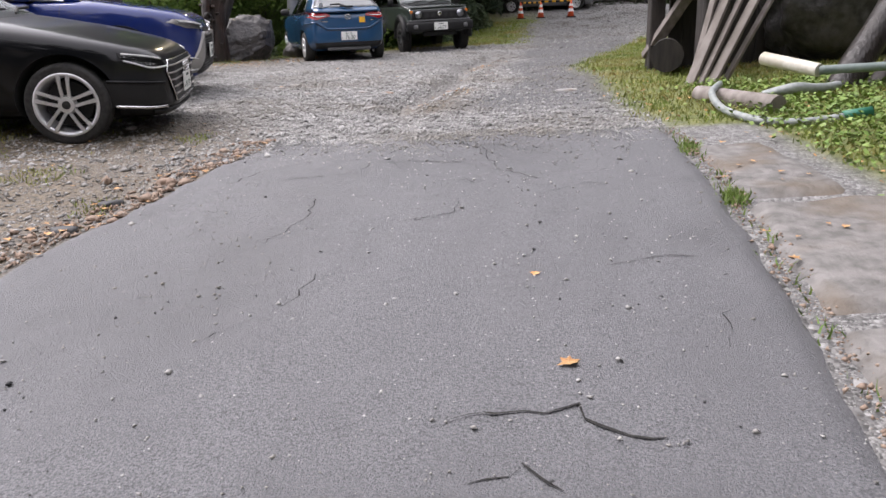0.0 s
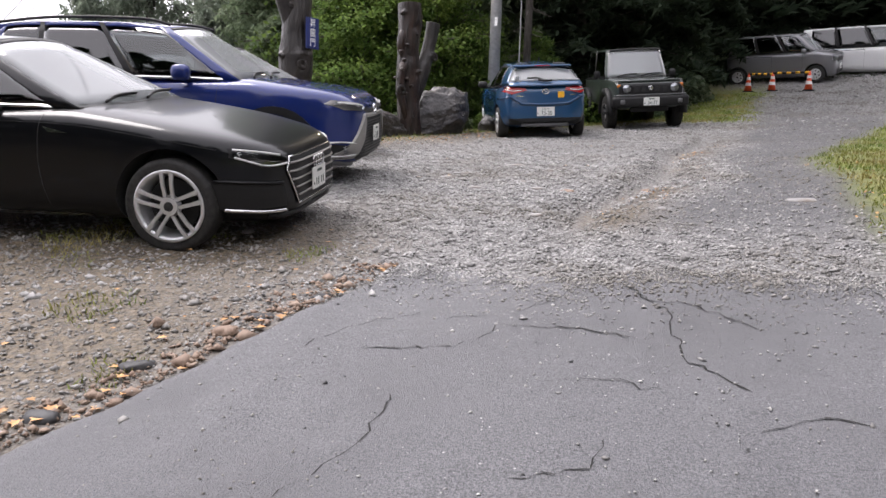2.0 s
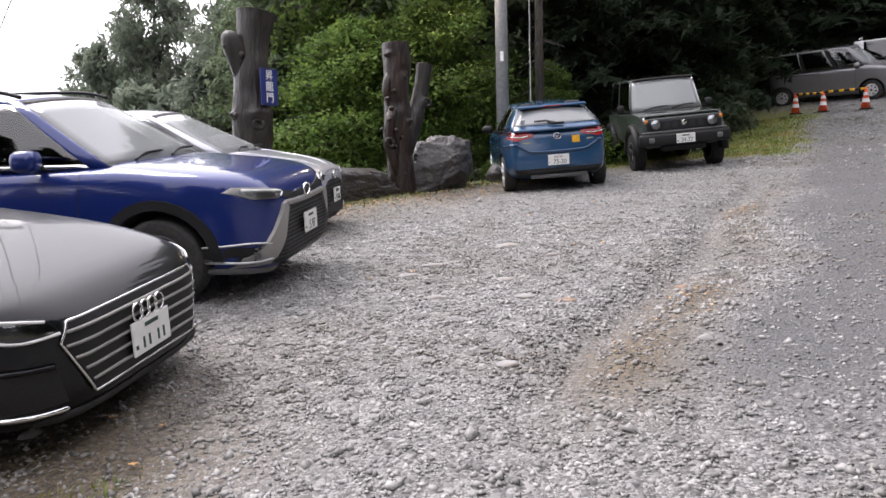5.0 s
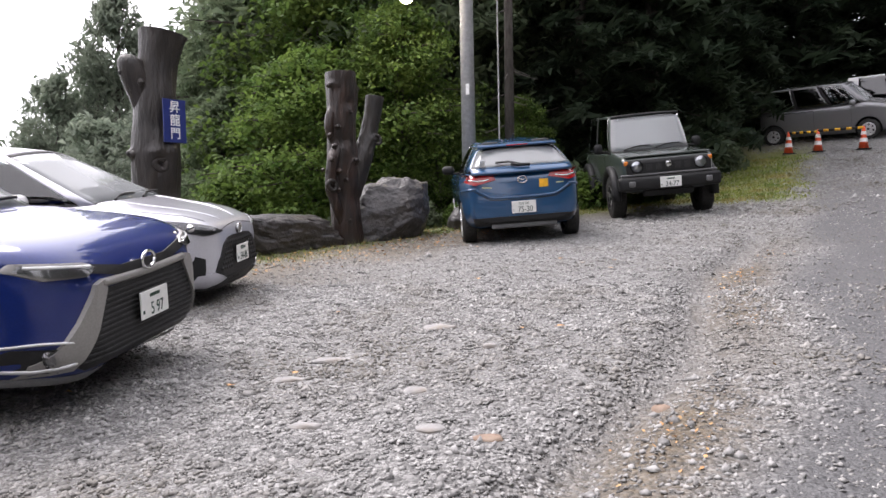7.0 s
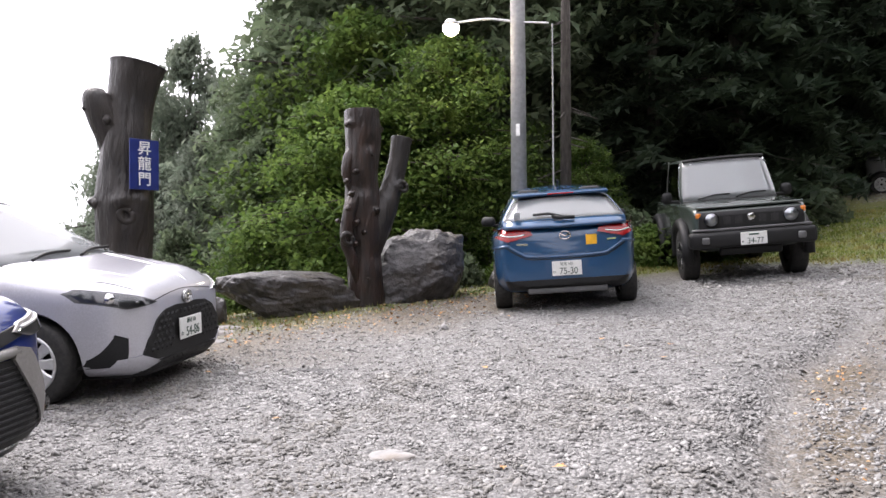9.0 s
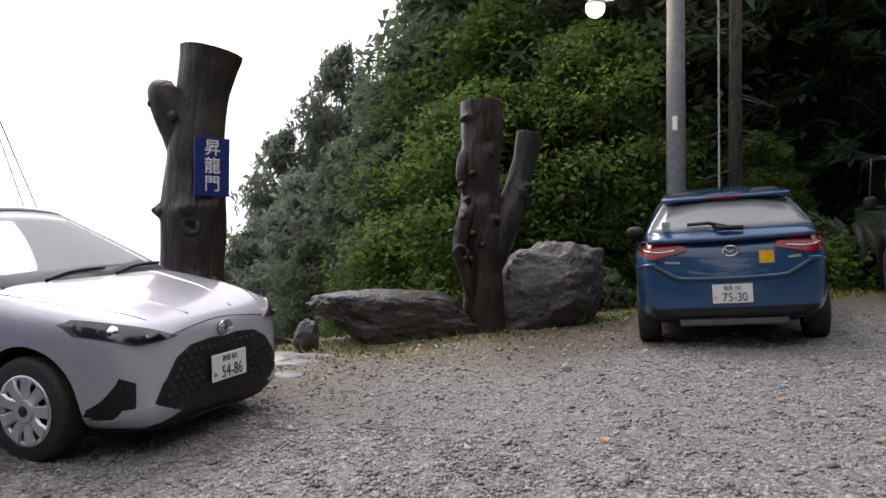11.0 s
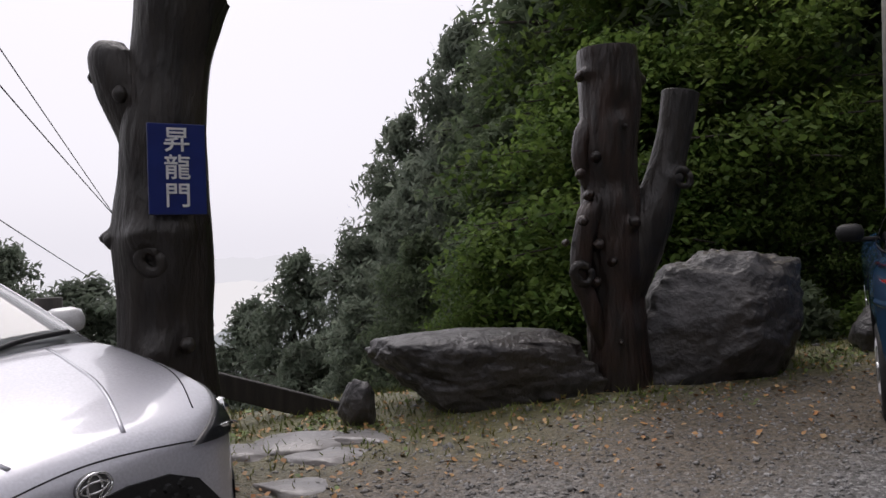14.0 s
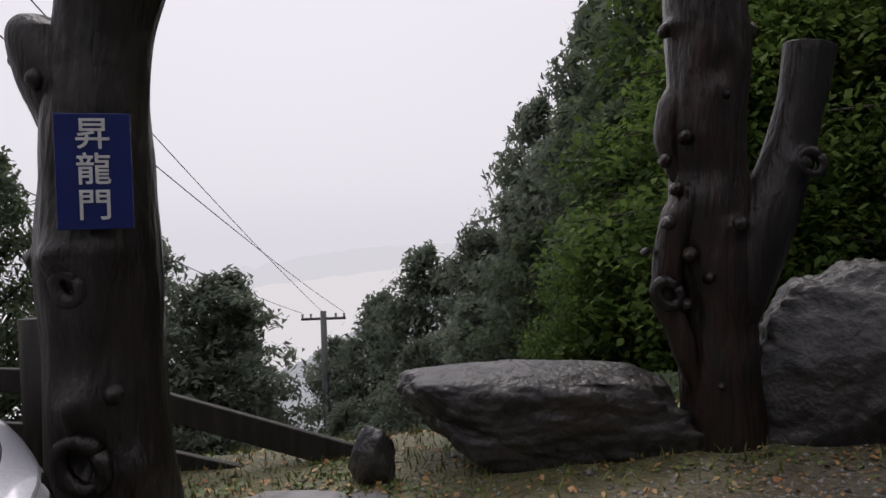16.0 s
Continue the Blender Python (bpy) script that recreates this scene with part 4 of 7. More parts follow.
    c.side_patch("door_cladding", poly((-1.32, .42), (-3.15, .42), (-3.15, .24), (-1.32, .24)), BLACK_PLASTIC, .02, "black lower cladding")
    for s in c.axles:
        for v in ("left", "right"):
            arc = [(-s + (.40 + .0) * math.cos(a), .35 + .40 * math.sin(a)) for a in [i * math.pi / 14 for i in range(15)]]
            arc += [(-s + .475 * math.cos(a), .35 + .475 * math.sin(a)) for a in [i * math.pi / 14 for i in range(14, -1, -1)]]
            c.patch("arch_cladding", arc, v, BLACK_PLASTIC, .018, "black wheel-arch cladding")
    c.mirrors(1.75, 1.13, BLUE_PAINT, size=(.18, .22, .16))
    c.seam([(-1.42, 1.02), (-1.45, .7), (-1.42, .4)])
    c.seam([(-2.48, 1.04), (-2.5, .7), (-2.48, .4)])
    c.seam([(-3.3, 1.05), (-3.25, .75)])
    for sgn in (-1, 1):
        c.bar("roof_rail", [(-2.0, sgn * .60, 1.60), (-2.3, sgn * .61, 1.655), (-3.2, sgn * .61, 1.655), (-3.95, sgn * .60, 1.58)], .016, BLACK_PLASTIC)
        for s in (1.95, 3.0):
            part("door_handle", box_bm(.2, .03, .03, Matrix.Translation((-s - .35, sgn * .905, .93)), .012), BLUE_PAINT, c.root, smooth=True)
    c.wipers([(.1, .62), (-.5, .05)])
    return c


def build_silver_hatchback():
    c = Car("silver_hatchback", "silver wet hatchback with large black honeycomb grille", 3.94, 1.695,
            [(0, .70), (.03, .755), (.10, .80), (.3, .875), (.7, .95), (1.05, 1.0), (1.4, 1.0), (2.5, .98), (3.5, 1.02), (3.9, .98), (3.94, .9)],
            [(0, .60), (.05, .73), (.15, .84), (.4, .945), (.8, 1), (1.8, .985), (3.2, 1), (3.6, .95), (3.86, .86), (3.94, .78)],
            [(0, .24), (.1, .17), (.5, .16), (2, .16), (3.6, .2), (3.94, .36)], (.73, 3.28), .305, 1.48, SILVER_PAINT, corner=.33)
    c.cabin((1.02, 3.84), (1.95, 3.3), .92, .66, spline([(.9, .975), (2, .96), (3.0, 1.0), (3.9, 1.06)]), spline([(1.8, 1.41), (2.3, 1.475), (3.4, 1.40)]),
            [(0, .05), (.38, .41), (.76, 1.0)], .04, tint=DARKGLASS, sill=.03)
    c.wheels(.205, 9, ALLOY, "turbine", .2)
    gr = [(0, .635), (.13, .645), (.30, .63), (.42, .575), (.53, .44), (.57, .34), (.50, .285), (.2, .265)]
    gr = gr + [(-a, b) for a, b in gr[::-1] if a]
    c.patch("grille", gr, "front", BLACK_PLASTIC, .012, "black honeycomb grille")
    bm = bmesh.new()
    for j in range(6):
        for i in range(-9, 10):
            y, z = (i + .5 * (j % 2)) * .062, .36 + .045 * j
            if abs(y) < .50 - max(0, z - .36) * .66 and not (abs(y) < .19 and .35 < z < .56):
                hit = c.tree.ray_cast(Vector((3, y, z)), Vector((-1, 0, 0)))[0]
                if hit:
                    bmesh.ops.create_cone(bm, cap_ends=True, segments=6, radius1=.022, radius2=.014, depth=.014, matrix=Matrix.Translation((hit.x + .016, y, z)) @ Matrix.Rotation(math.pi / 2, 4, "Y"))
    part("grille_mesh", bm, BLACK_PLASTIC, c.root)
    c.patch("lower_intake", poly((-.50, .27), (.50, .27), (.56, .19), (-.56, .19)), "front", BLACK_PLASTIC, .02)
    for sgn in (-1, 1):
        c.patch("side_intake", poly((sgn * .66, .47), (sgn * .71, .50), (sgn * .73, .36), (sgn * .77, .33), (sgn * .76, .26), (sgn * .66, .27)), "front", BLACK_PLASTIC, .012, step=.04)
        c.patch("corner_blade", poly((sgn * .42, .265), (sgn * .58, .335), (sgn * .70, .32), (sgn * .71, .225), (sgn * .54, .215)), "front", SILVER_PAINT, .022, step=.04)
    c.patch("headlight_housing", poly((.41, .70), (.56, .762), (.77, .828), (.805, .80), (.795, .735), (.66, .675)), "front", GREY_PLASTIC, .014, mirror=True, step=.018)
    c.patch("headlight", poly((.43, .70), (.56, .754), (.765, .82), (.798, .795), (.788, .74), (.66, .685)), "front", LENS, .02, step=.018, label= "clear headlight", mirror=True)
    for sgn in (-1, 1):
        hit = c.tree.ray_cast(Vector((3, sgn * .70, .755)), Vector((-1, 0, 0)))[0]
        bm = bmesh.new()
        bmesh.ops.create_uvsphere(bm, u_segments=16, v_segments=10, radius=.042, matrix=Matrix.Translation(hit + Vector((-.012, 0, -.005))))
        part("projector_lamp", bm, CHROME, c.root, smooth=True)
        part("indicator", box_bm(.012, .09, .014, Matrix.Translation((c.tree.ray_cast(Vector((3, sgn * .57, .722)), Vector((-1, 0, 0)))[0] + Vector((.01, 0, 0)))), .003), CHROME, c.root)
    bm = bmesh.new()
    bmesh.ops.create_cone(bm, cap_ends=True, segments=28, radius1=.062, radius2=.055, depth=.016, matrix=Matrix.Translation((.012, 0, .69)) @ Matrix.Rotation(math.pi / 2, 4, "Y") @ Matrix.Diagonal((.8, 1, 1, 1)))
    badge = part("badge", bm, GREY_PLASTIC, c.root, "chrome oval badge", True)
    for ry, rz in ((.062, .046), (.026, .044), (.05, .018)):
        bm = tube_bm([(.024, ry * math.cos(a), .69 + rz * math.sin(a)) for a in [i * math.pi / 10 for i in range(21)]], .005, 6)
        part("badge_ring", bm, CHROME, badge, smooth=True)
    c.number_plate(.455, "54-86", "\u79cb\u7530 501", x=.04)
    c.bar("front_lip", [(0, -.66, .185), (0, 0, .175), (0, .66, .185)], .02, BLACK_PLASTIC, "", "front", .005)
    c.bar("bonnet_seam", [(0, -.50, .70), (0, -.25, .735), (0, 0, .752), (0, .25, .735), (0, .50, .70)], .003, INTERIOR, "", "front", .001)
    for sgn in (-1, 1):
        c.bar("bonnet_seam", [(-.12, sgn * .52, 1), (-.5, sgn * .70, 1), (-1.0, sgn * .76, 1)], .003, INTERIOR, "", "top", .001)
        c.bar("bonnet_crease", [(-.10, sgn * .2, 1), (-.5, sgn * .36, 1), (-1.0, sgn * .46, 1)], .012, SILVER_PAINT, "", "top", -.006)
    c.mirrors(1.62, 1.02, WHITE_PAINT, size=(.16, .2, .14))
    c.seam([(-1.3, .93), (-1.33, .6), (-1.3, .28)])
    c.seam([(-2.36, .93), (-2.38, .6), (-2.36, .28)])
    c.wipers([(.12, .60), (-.45, .08)])
    return c


def build_teal_hatchback():
    L = 4.06
    c = Car("blue_hatchback", "teal-blue hatchback seen tail-on with yellow sticker on tailgate", L, 1.695,
            [(0, .66), (.04, .72), (.3, .84), (.9, .97), (1.2, 1.0), (2, .98), (3.2, 1.02), (3.75, 1.05), (3.95, 1.02), (4.03, .95), (L, .86)],
            [(0, .62), (.06, .76), (.2, .88), (.5, .96), (.9, 1), (2, .985), (3.3, 1), (3.7, .96), (3.95, .89), (4.03, .85), (L, .80)],
            [(0, .24), (.1, .18), (.6, .17), (2, .17), (3.6, .2), (3.95, .27), (L, .33)], (.8, 3.37), .3, 1.47, TEAL_PAINT, corner=.34)
    c.cabin((1.1, 4.0), (1.95, 3.52), .90, .66, spline([(1, .97), (2, .96), (3, .99), (4.06, 1.04)]), spline([(1.8, 1.38), (2.4, 1.43), (3.6, 1.35)]),
            [(0, .05), (.38, .41), (.76, 1.0)], .04, tint=DARKGLASS, sill=.03)
    c.wheels(.2, 7, ALLOY, "turbine", .2)
    spoiler = box_bm(.26, 1.1, .035, Matrix.Translation((-3.58, 0, 1.372)) @ Matrix.Rotation(radians(-7), 4, "Y"), .015)
    part("roof_spoiler", spoiler, TEAL_PAINT, c.root, smooth=True)
    part("brake_light", box_bm(.02, .3, .018, Matrix.Translation((-3.715, 0, 1.36)), .005), RED_LENS, c.root)
    c.patch("tail_light", poly((.36, .91), (.64, .845), (.80, .90), (.81, 1.0), (.60, .985), (.38, .955)), "rear", RED_LENS, .022, "red tail light", mirror=True)
    for sgn in (-1, 1):
        c.bar("light_strip", [(0, sgn * .45, .92), (0, sgn * .60, .905), (0, sgn * .74, .93)], .009, CHROME, "", "rear", .024)
    lower = [(-.66, .80), (-.50, .70), (-.40, .665), (0, .655), (.40, .665), (.50, .70), (.66, .80)]
    c.bar("tailgate_crease", [(0, a, b) for a, b in lower], .020, TEAL_PAINT, "", "rear", -.002)
    c.bar("tailgate_seam", [(0, a, b - .03) for a, b in lower], .005, INTERIOR, "", "rear", .002)
    c.patch("lower_bumper", poly((-.70, .40), (.70, .40), (.66, .27), (-.66, .27)), "rear", BLACK_PLASTIC, .015, "black lower bumper")
    part("diffuser", box_bm(.05, .9, .07, Matrix.Translation((-L + .05, 0, .27)), .02), GREY_PLASTIC, c.root, smooth=True)
    c.number_plate(.52, "75-30", "\u4ed9\u53f0 501", front=False, x=-L - .02)
    c.patch("plate_recess", poly((-.25, .63), (.25, .63), (.22, .43), (-.22, .43)), "rear", TEAL_PAINT, .004)
    hit = c.tree.ray_cast(Vector((-L - 3, 0, .89)), Vector((1, 0, 0)))[0]
    badge = part("badge", tube_bm([(hit.x - .015, .062 * math.cos(a), .89 + .045 * math.sin(a)) for a in [i * math.pi / 10 for i in range(21)]], .008, 6), CHROME, c.root, "chrome oval badge", True)
    part("badge_wing", tube_bm([(hit.x - .015, -.05, .91), (hit.x - .018, 0, .88), (hit.x - .015, .05, .91)], .008, 6), CHROME, badge, smooth=True)
    c.patch("yellow_sticker", poly((-.35, .88), (-.23, .88), (-.23, .77), (-.35, .77)), "rear", YELLOW, .004, "square yellow sticker")
    c.patch("model_badge", poly((.42, .815), (.55, .825), (.55, .805), (.42, .795)), "rear", CHROME, .003)
    c.patch("model_badge", poly((-.46, .825), (-.56, .83), (-.56, .81), (-.46, .805)), "rear", CHROME, .003)
    part("rear_wiper", tube_bm([(-4.03, -.02, 1.09), (-4.0, .16, 1.14), (-3.99, .34, 1.135)], .016, 6), BLACK_PLASTIC, c.root, smooth=True)
    part("rear_wiper", tube_bm([(-4.045, -.12, 1.085), (-4.05, .05, 1.09), (-4.0, .12, 1.11)], .022, 6), BLACK_PLASTIC, c.root, smooth=True)
    part("window_sticker", box_bm(.004, .07, .11, Matrix.Translation((-3.985, .52, 1.13)) @ Matrix.Rotation(radians(-38), 4, "Y"), 0), STICKER_WHITE, c.root)
    c.mirrors(1.68, 1.02, BLACK_PLASTIC, size=(.15, .2, .14))
    part("aerial", tube_bm([(-3.2, 0, 1.43), (-3.35, 0, 1.52)], .012, 6), BLACK_PLASTIC, c.root)
    c.seam([(-2.4, .95), (-2.42, .6), (-2.4, .28)])
    c.seam([(-3.25, .95), (-3.1, .7), (-3.05, .5)])
    c.bar("shoulder_crease", [(0, .62, .80), (0, .72, .79), (0, .83, .76)], .02, TEAL_PAINT, "", "rear", 0)
    c.bar("shoulder_crease", [(0, -.62, .80), (0, -.72, .79), (0, -.83, .76)], .02, TEAL_PAINT, "", "rear", 0)
    return c


def build_jeep():
    L = 3.5
    c = Car("boxy_offroader", "dark green-grey boxy four-wheel-drive with black arches", L, 1.5,
            [(0, .92), (.03, .98), (.12, 1.03), (.4, 1.06), (1.0, 1.09), (1.3, 1.09), (3.4, 1.10), (3.47, 1.08), (L, 1.0)],
            [(0, .90), (.05, .94), (.2, .97), (.6, 1), (2, 1), (3.3, 1), (3.44, .97), (L, .94)],
            [(0, .52), (.1, .45), (.5, .4), (2, .4), (3.2, .42), (L, .5)], (.68, 2.93), .36, 1.42, GREEN_PAINT, corner=.16)
    c.cabin((1.15, 3.48), (1.48, 3.44), .97, .85, spline([(1, 1.08), (3.5, 1.1)]), spline([(1.4, 1.70), (2, 1.73), (3.5, 1.72)]),
            [(0, .05), (.42, .46), (.86, 1.0)], .015, tint=DARKGLASS, roof_paint=GREEN_PAINT, sill=.03)
    c.wheels(.2, 5, DARK_ALLOY, "turbine", .22)
    c.patch("grille", poly((-.66, .97), (.66, .97), (.66, .76), (-.66, .76)), "front", BLACK_PLASTIC, .02, "black grille panel")
    for y in (-.30, -.15, 0, .15, .30):
        c.patch("grille_slot", poly((y - .045, .90), (y + .045, .90), (y + .045, .80), (y - .045, .80)), "front", INTERIOR, .026)
    bm = box_bm(.02, .09, .09, Matrix.Translation((.04, 0, .88)) @ Matrix.Rotation(radians(20), 4, "X"), .02)
    part("badge", bm, CHROME, c.root, "chrome badge", True)
    for sgn in (-1, 1):
        for nm, r, d, m in (("headlight_ring", .105, .04, BLACK_PLASTIC), ("headlight", .09, .05, ALLOY), ("headlight_lens", .092, .07, LENS)):
            bm = bmesh.new()
            bmesh.ops.create_cone(bm, cap_ends=True, segments=28, radius1=r, radius2=r * .92, depth=d, matrix=Matrix.Translation((.02, sgn * .50, .87)) @ Matrix.Rotation(math.pi / 2, 4, "Y"))
            part(nm, bm, m, c.root, "round headlight" if nm == "headlight" else "", True)
        part("indicator", box_bm(.03, .07, .07, Matrix.Translation((.0, sgn * .66, .93)), .015), AMBER, c.root, smooth=True)
        part("fog_lamp", box_bm(.04, .1, .09, Matrix.Translation((.12, sgn * .60, .60)), .02), GREY_PLASTIC, c.root, smooth=True)
    part("front_bumper", box_bm(.22, 1.60, .22, Matrix.Translation((.0, 0, .60)), .05), BLACK_PLASTIC, c.root, "black plastic bumper", True)
    part("bumper_top", box_bm(.12, 1.5, .03, Matrix.Translation((.0, 0, .735)), .01), GREY_PLASTIC, c.root, smooth=True)
    part("skid_plate", box_bm(.2, .8, .12, Matrix.Translation((-.12, 0, .46)) @ Matrix.Rotation(radians(20), 4, "Y"), .03), BLACK_PLASTIC, c.root, smooth=True)
    c.number_plate(.60, "34-77", "", x=.125, hira=False)
    for s in c.axles:
        for sgn in (-1, 1):
            pts = [(-s + .45 * math.cos(a), sgn * .785, .39 + .43 * math.sin(a)) for a in [math.pi * (-.05 + 1.1 * i / 14) for i in range(15)]]
            part("arch_flare", tube_bm(pts, .075, 8), BLACK_PLASTIC, c.root, "black wheel-arch flare", True)
    part("bonnet_edge", box_bm(.06, 1.36, .03, Matrix.Translation((-.06, 0, 1.03)), .012), GREEN_PAINT, c.root, smooth=True)
    c.mirrors(1.35, 1.17, BLACK_PLASTIC, y=.76, size=(.1, .16, .18))
    c.wipers([(.08, .50), (-.45, .0)])
    part("screen_sticker", box_bm(.004, .06, .06, Matrix.Translation((-1.42, -.45, 1.62)), 0), STICKER_WHITE, c.root)
    c.seam([(-1.35, 1.05), (-1.35, .8), (-1.35, .48)])
    c.seam([(-2.35, 1.05), (-2.35, .8), (-2.35, .48)])
    part("rear_axle", tube_bm([(-2.93, -.6, .36), (-2.93, .6, .36)], .06, 8), BLACK_PLASTIC, c.root)
    bm = bmesh.new()
    bmesh.ops.create_cone(bm, cap_ends=True, segments=28, radius1=.34, radius2=.34, depth=.2, matrix=Matrix.Translation((-3.62, 0, .85)) @ Matrix.Rotation(math.pi / 2, 4, "Y"))
    part("spare_wheel", bm, RUBBER, c.root)
    return c


def build_van(kind, label, paintwork, h=1.79, L=3.4, w=1.475):
    c = Car(kind, label, L, w, [(0, .80), (.03, .86), (.15, .92), (.5, 1.0), (.7, 1.03), (1, 1.0), (3.2, 1.0), (3.36, .98), (L, .92)],
            [(0, .80), (.06, .9), (.2, .96), (.5, 1), (3.2, 1), (3.35, .97), (L, .93)],
            [(0, .24), (.1, .18), (.5, .17), (3, .2), (L, .3)], (.6, L - .35), .28, w - .18, paintwork, corner=.24)
    c.cabin((.62, L - .03), (1.15, L - .1), .96, .84, spline([(.5, 1.0), (3.5, 1.0)]), spline([(1, h - .07), (1.6, h - .02), (3.5, h - .03)]), [(0, .05), (.30, .33), (.62, .65), (.9, 1.0)], .02, tint=DARKGLASS, sill=.03)
    c.wheels(.18, 7, ALLOY, "turbine", .17)
    c.patch("grille", poly((-.42, .76), (.42, .76), (.40, .62), (-.40, .62)), "front", BLACK_PLASTIC, .014)
    c.patch("headlight", poly((.42, .80), (.68, .86), (.69, .70), (.45, .66)), "front", LENS, .02, "clear headlight", mirror=True)
    c.patch("headlight_housing", poly((.42, .80), (.68, .86), (.69, .70), (.45, .66)), "front", ALLOY, .006, mirror=True)
    c.patch("lower_intake", poly((-.5, .40), (.5, .40), (.55, .26), (-.55, .26)), "front", BLACK_PLASTIC, .012)
    c.number_plate(.46, "", "", x=.03, hira=False)
    c.mirrors(.95, 1.05, paintwork)
    c.seam([(-1.0, .95), (-1.0, .6), (-1.0, .3)])
    c.seam([(-1.95, .95), (-1.95, .6), (-1.95, .3)])
    c.side_patch("slide_rail", poly((-1.95, .92), (-3.2, .92), (-3.2, .90), (-1.95, .90)), BLACK_PLASTIC, .004)
    return c


build_black_coupe().stand(-2.37, 7.19, 8.8)
build_blue_suv().stand(-2.92, 9.85, 11)
build_silver_hatchback().stand(-3.97, 12.48, 14)
T = 109
build_teal_hatchback().stand(-1.88 + 4.06 * math.cos(radians(T)), 16.25 + 4.06 * math.sin(radians(T)), T)
build_jeep().stand(-0.03, 18.7, -74)
build_van("grey_box_van", "grey tall box-shaped kei van parked by the woods", GREY_PAINT, 1.6).stand(5.75, 30.0, -20)
build_van("white_wagon", "white tall wagon parked beside the grey van", WHITE_PAINT, 1.7, 4.0, 1.6).stand(8.7, 30.8, -20)


# ---- gate trunks, boulders, sign ----
def trunk_bm(path, radii, seg=28, wobble=0.16, seed=0, knots=()):
    pts = curve_points(path, 22)
    rr = spline([(i / (len(radii) - 1), r) for i, r in enumerate(radii)])
    bm = tube_bm(pts, [rr(i / (len(pts) - 1)) for i in range(len(pts))], seg, wobble=wobble, seed=seed)
    for v in bm.verts:
        for kx, ky, kz, kr, kd in knots:
            d = (v.co - Vector((kx, ky, kz))).length
            if d < kr * 2:
                c = min(pts, key=lambda p: (p - v.co).length)
                v.co += (v.co - c).normalized() * kd * math.exp(-(d / kr) ** 2 * 2)
    return bm


def knot_ring(centre, normal, r, tube, material, parent, name="knot"):
    n = Vector(normal).normalized()
    a = n.orthogonal().normalized()
    b = n.cross(a)
    pts = [Vector(centre) + a * (r * math.cos(t) * .8) + b * (r * math.sin(t)) for t in [i * 2 * math.pi / 14 for i in range(15)]]
    return part(name, tube_bm(pts, tube, 8, wobble=0.5), material, parent, smooth=True)


def build_gate_trunk_a():
    x, y = -5.66, 13.43
    z = ground(x, y)
    root = tagged(new("dead_tree"), "tall dark dead tree trunk standing as a gatepost", "tree trunk", group="gate trunks")
    side, face = Vector((.62, .785, 0)), Vector((.785, -.62, 0))

    def at(u, n, h):
        return Vector((x, y, h)) + side * u + face * n

    prof = [(.04, z - .2, .38), (.03, z + .25, .30), (.01, 2.45, .262), (.0, 2.95, .272), (.02, 3.3, .242), (.03, 3.6, .235), (.07, 3.95, .22), (.115, 4.2, .25), (.14, 4.34, .28)]
    hollows = [(*at(.03, .24, 2.05), .13, -.10), (*at(.0, .25, 2.82), .10, -.06), (*at(-.05, .25, 2.95), .10, .05), (*at(.12, .2, 2.95), .12, .05),
               (*at(-.24, .05, 2.95), .07, .09), (*at(.0, .24, 2.3), .12, .05), (*at(.2, .15, 2.0), .14, .05), (*at(.1, .2, 2.5), .2, -.04)]
    part("trunk", trunk_bm([at(u, 0, h) for u, h, r in prof], [r for u, h, r in prof], 88, .13, 3, hollows), BARK, root, smooth=True)
    part("stub_limb", trunk_bm([at(.02, .0, 3.25), at(-.075, .0, 3.6), at(-.18, .02, 3.83), at(-.235, .03, 3.98), at(-.23, .03, 4.06)], [.16, .175, .165, .145, .06], 32, .12, 5), BARK, root, smooth=True)
    knot_ring(at(.03, .25, 2.04), face, .12, .04, BARK, root)
    knot_ring(at(.0, .245, 2.82), face, .07, .03, BARK, root)
    for u, n, h, k in ((-.25, .08, 2.94, .05), (-.345, .04, 3.86, .03), (-.16, .17, 3.74, .045), (.30, .02, 4.14, .025), (.18, .22, 2.35, .04)):
        a = at(u, n, h)
        part("burr", trunk_bm([a - Vector((0, 0, k)), a + face * .01, a + Vector((0, 0, k))], [k * .5, k, k * .45], 12, .3, h), BARK, root, smooth=True)


build_gate_trunk_a()


def build_sign():
    root = tagged(new("gate_sign"), "blue board with white vertical characters fixed to trunk", "sign")
    part("board", box_bm(.30, .49, .018, None, .004), SIGN_BLUE, root)
    for cy, txt in ((.15, "\u6607"), (0.0, "\u9f8d"), (-.15, "\u9580")):
        t = bpy.data.curves.new("character", "FONT")
        t.body, t.size, t.align_x, t.align_y, t.extrude, t.bevel_depth = txt, .142, "CENTER", "CENTER", .001, .0016
        t.materials.append(SIGN_WHITE)
        ob = new("character", t)
        ob.parent = root
        ob.matrix_basis = pose(0, cy, .012)
    root.matrix_world = pose(-5.335, 13.38, 3.31, 90, 0, 90 - 16)


build_sign()


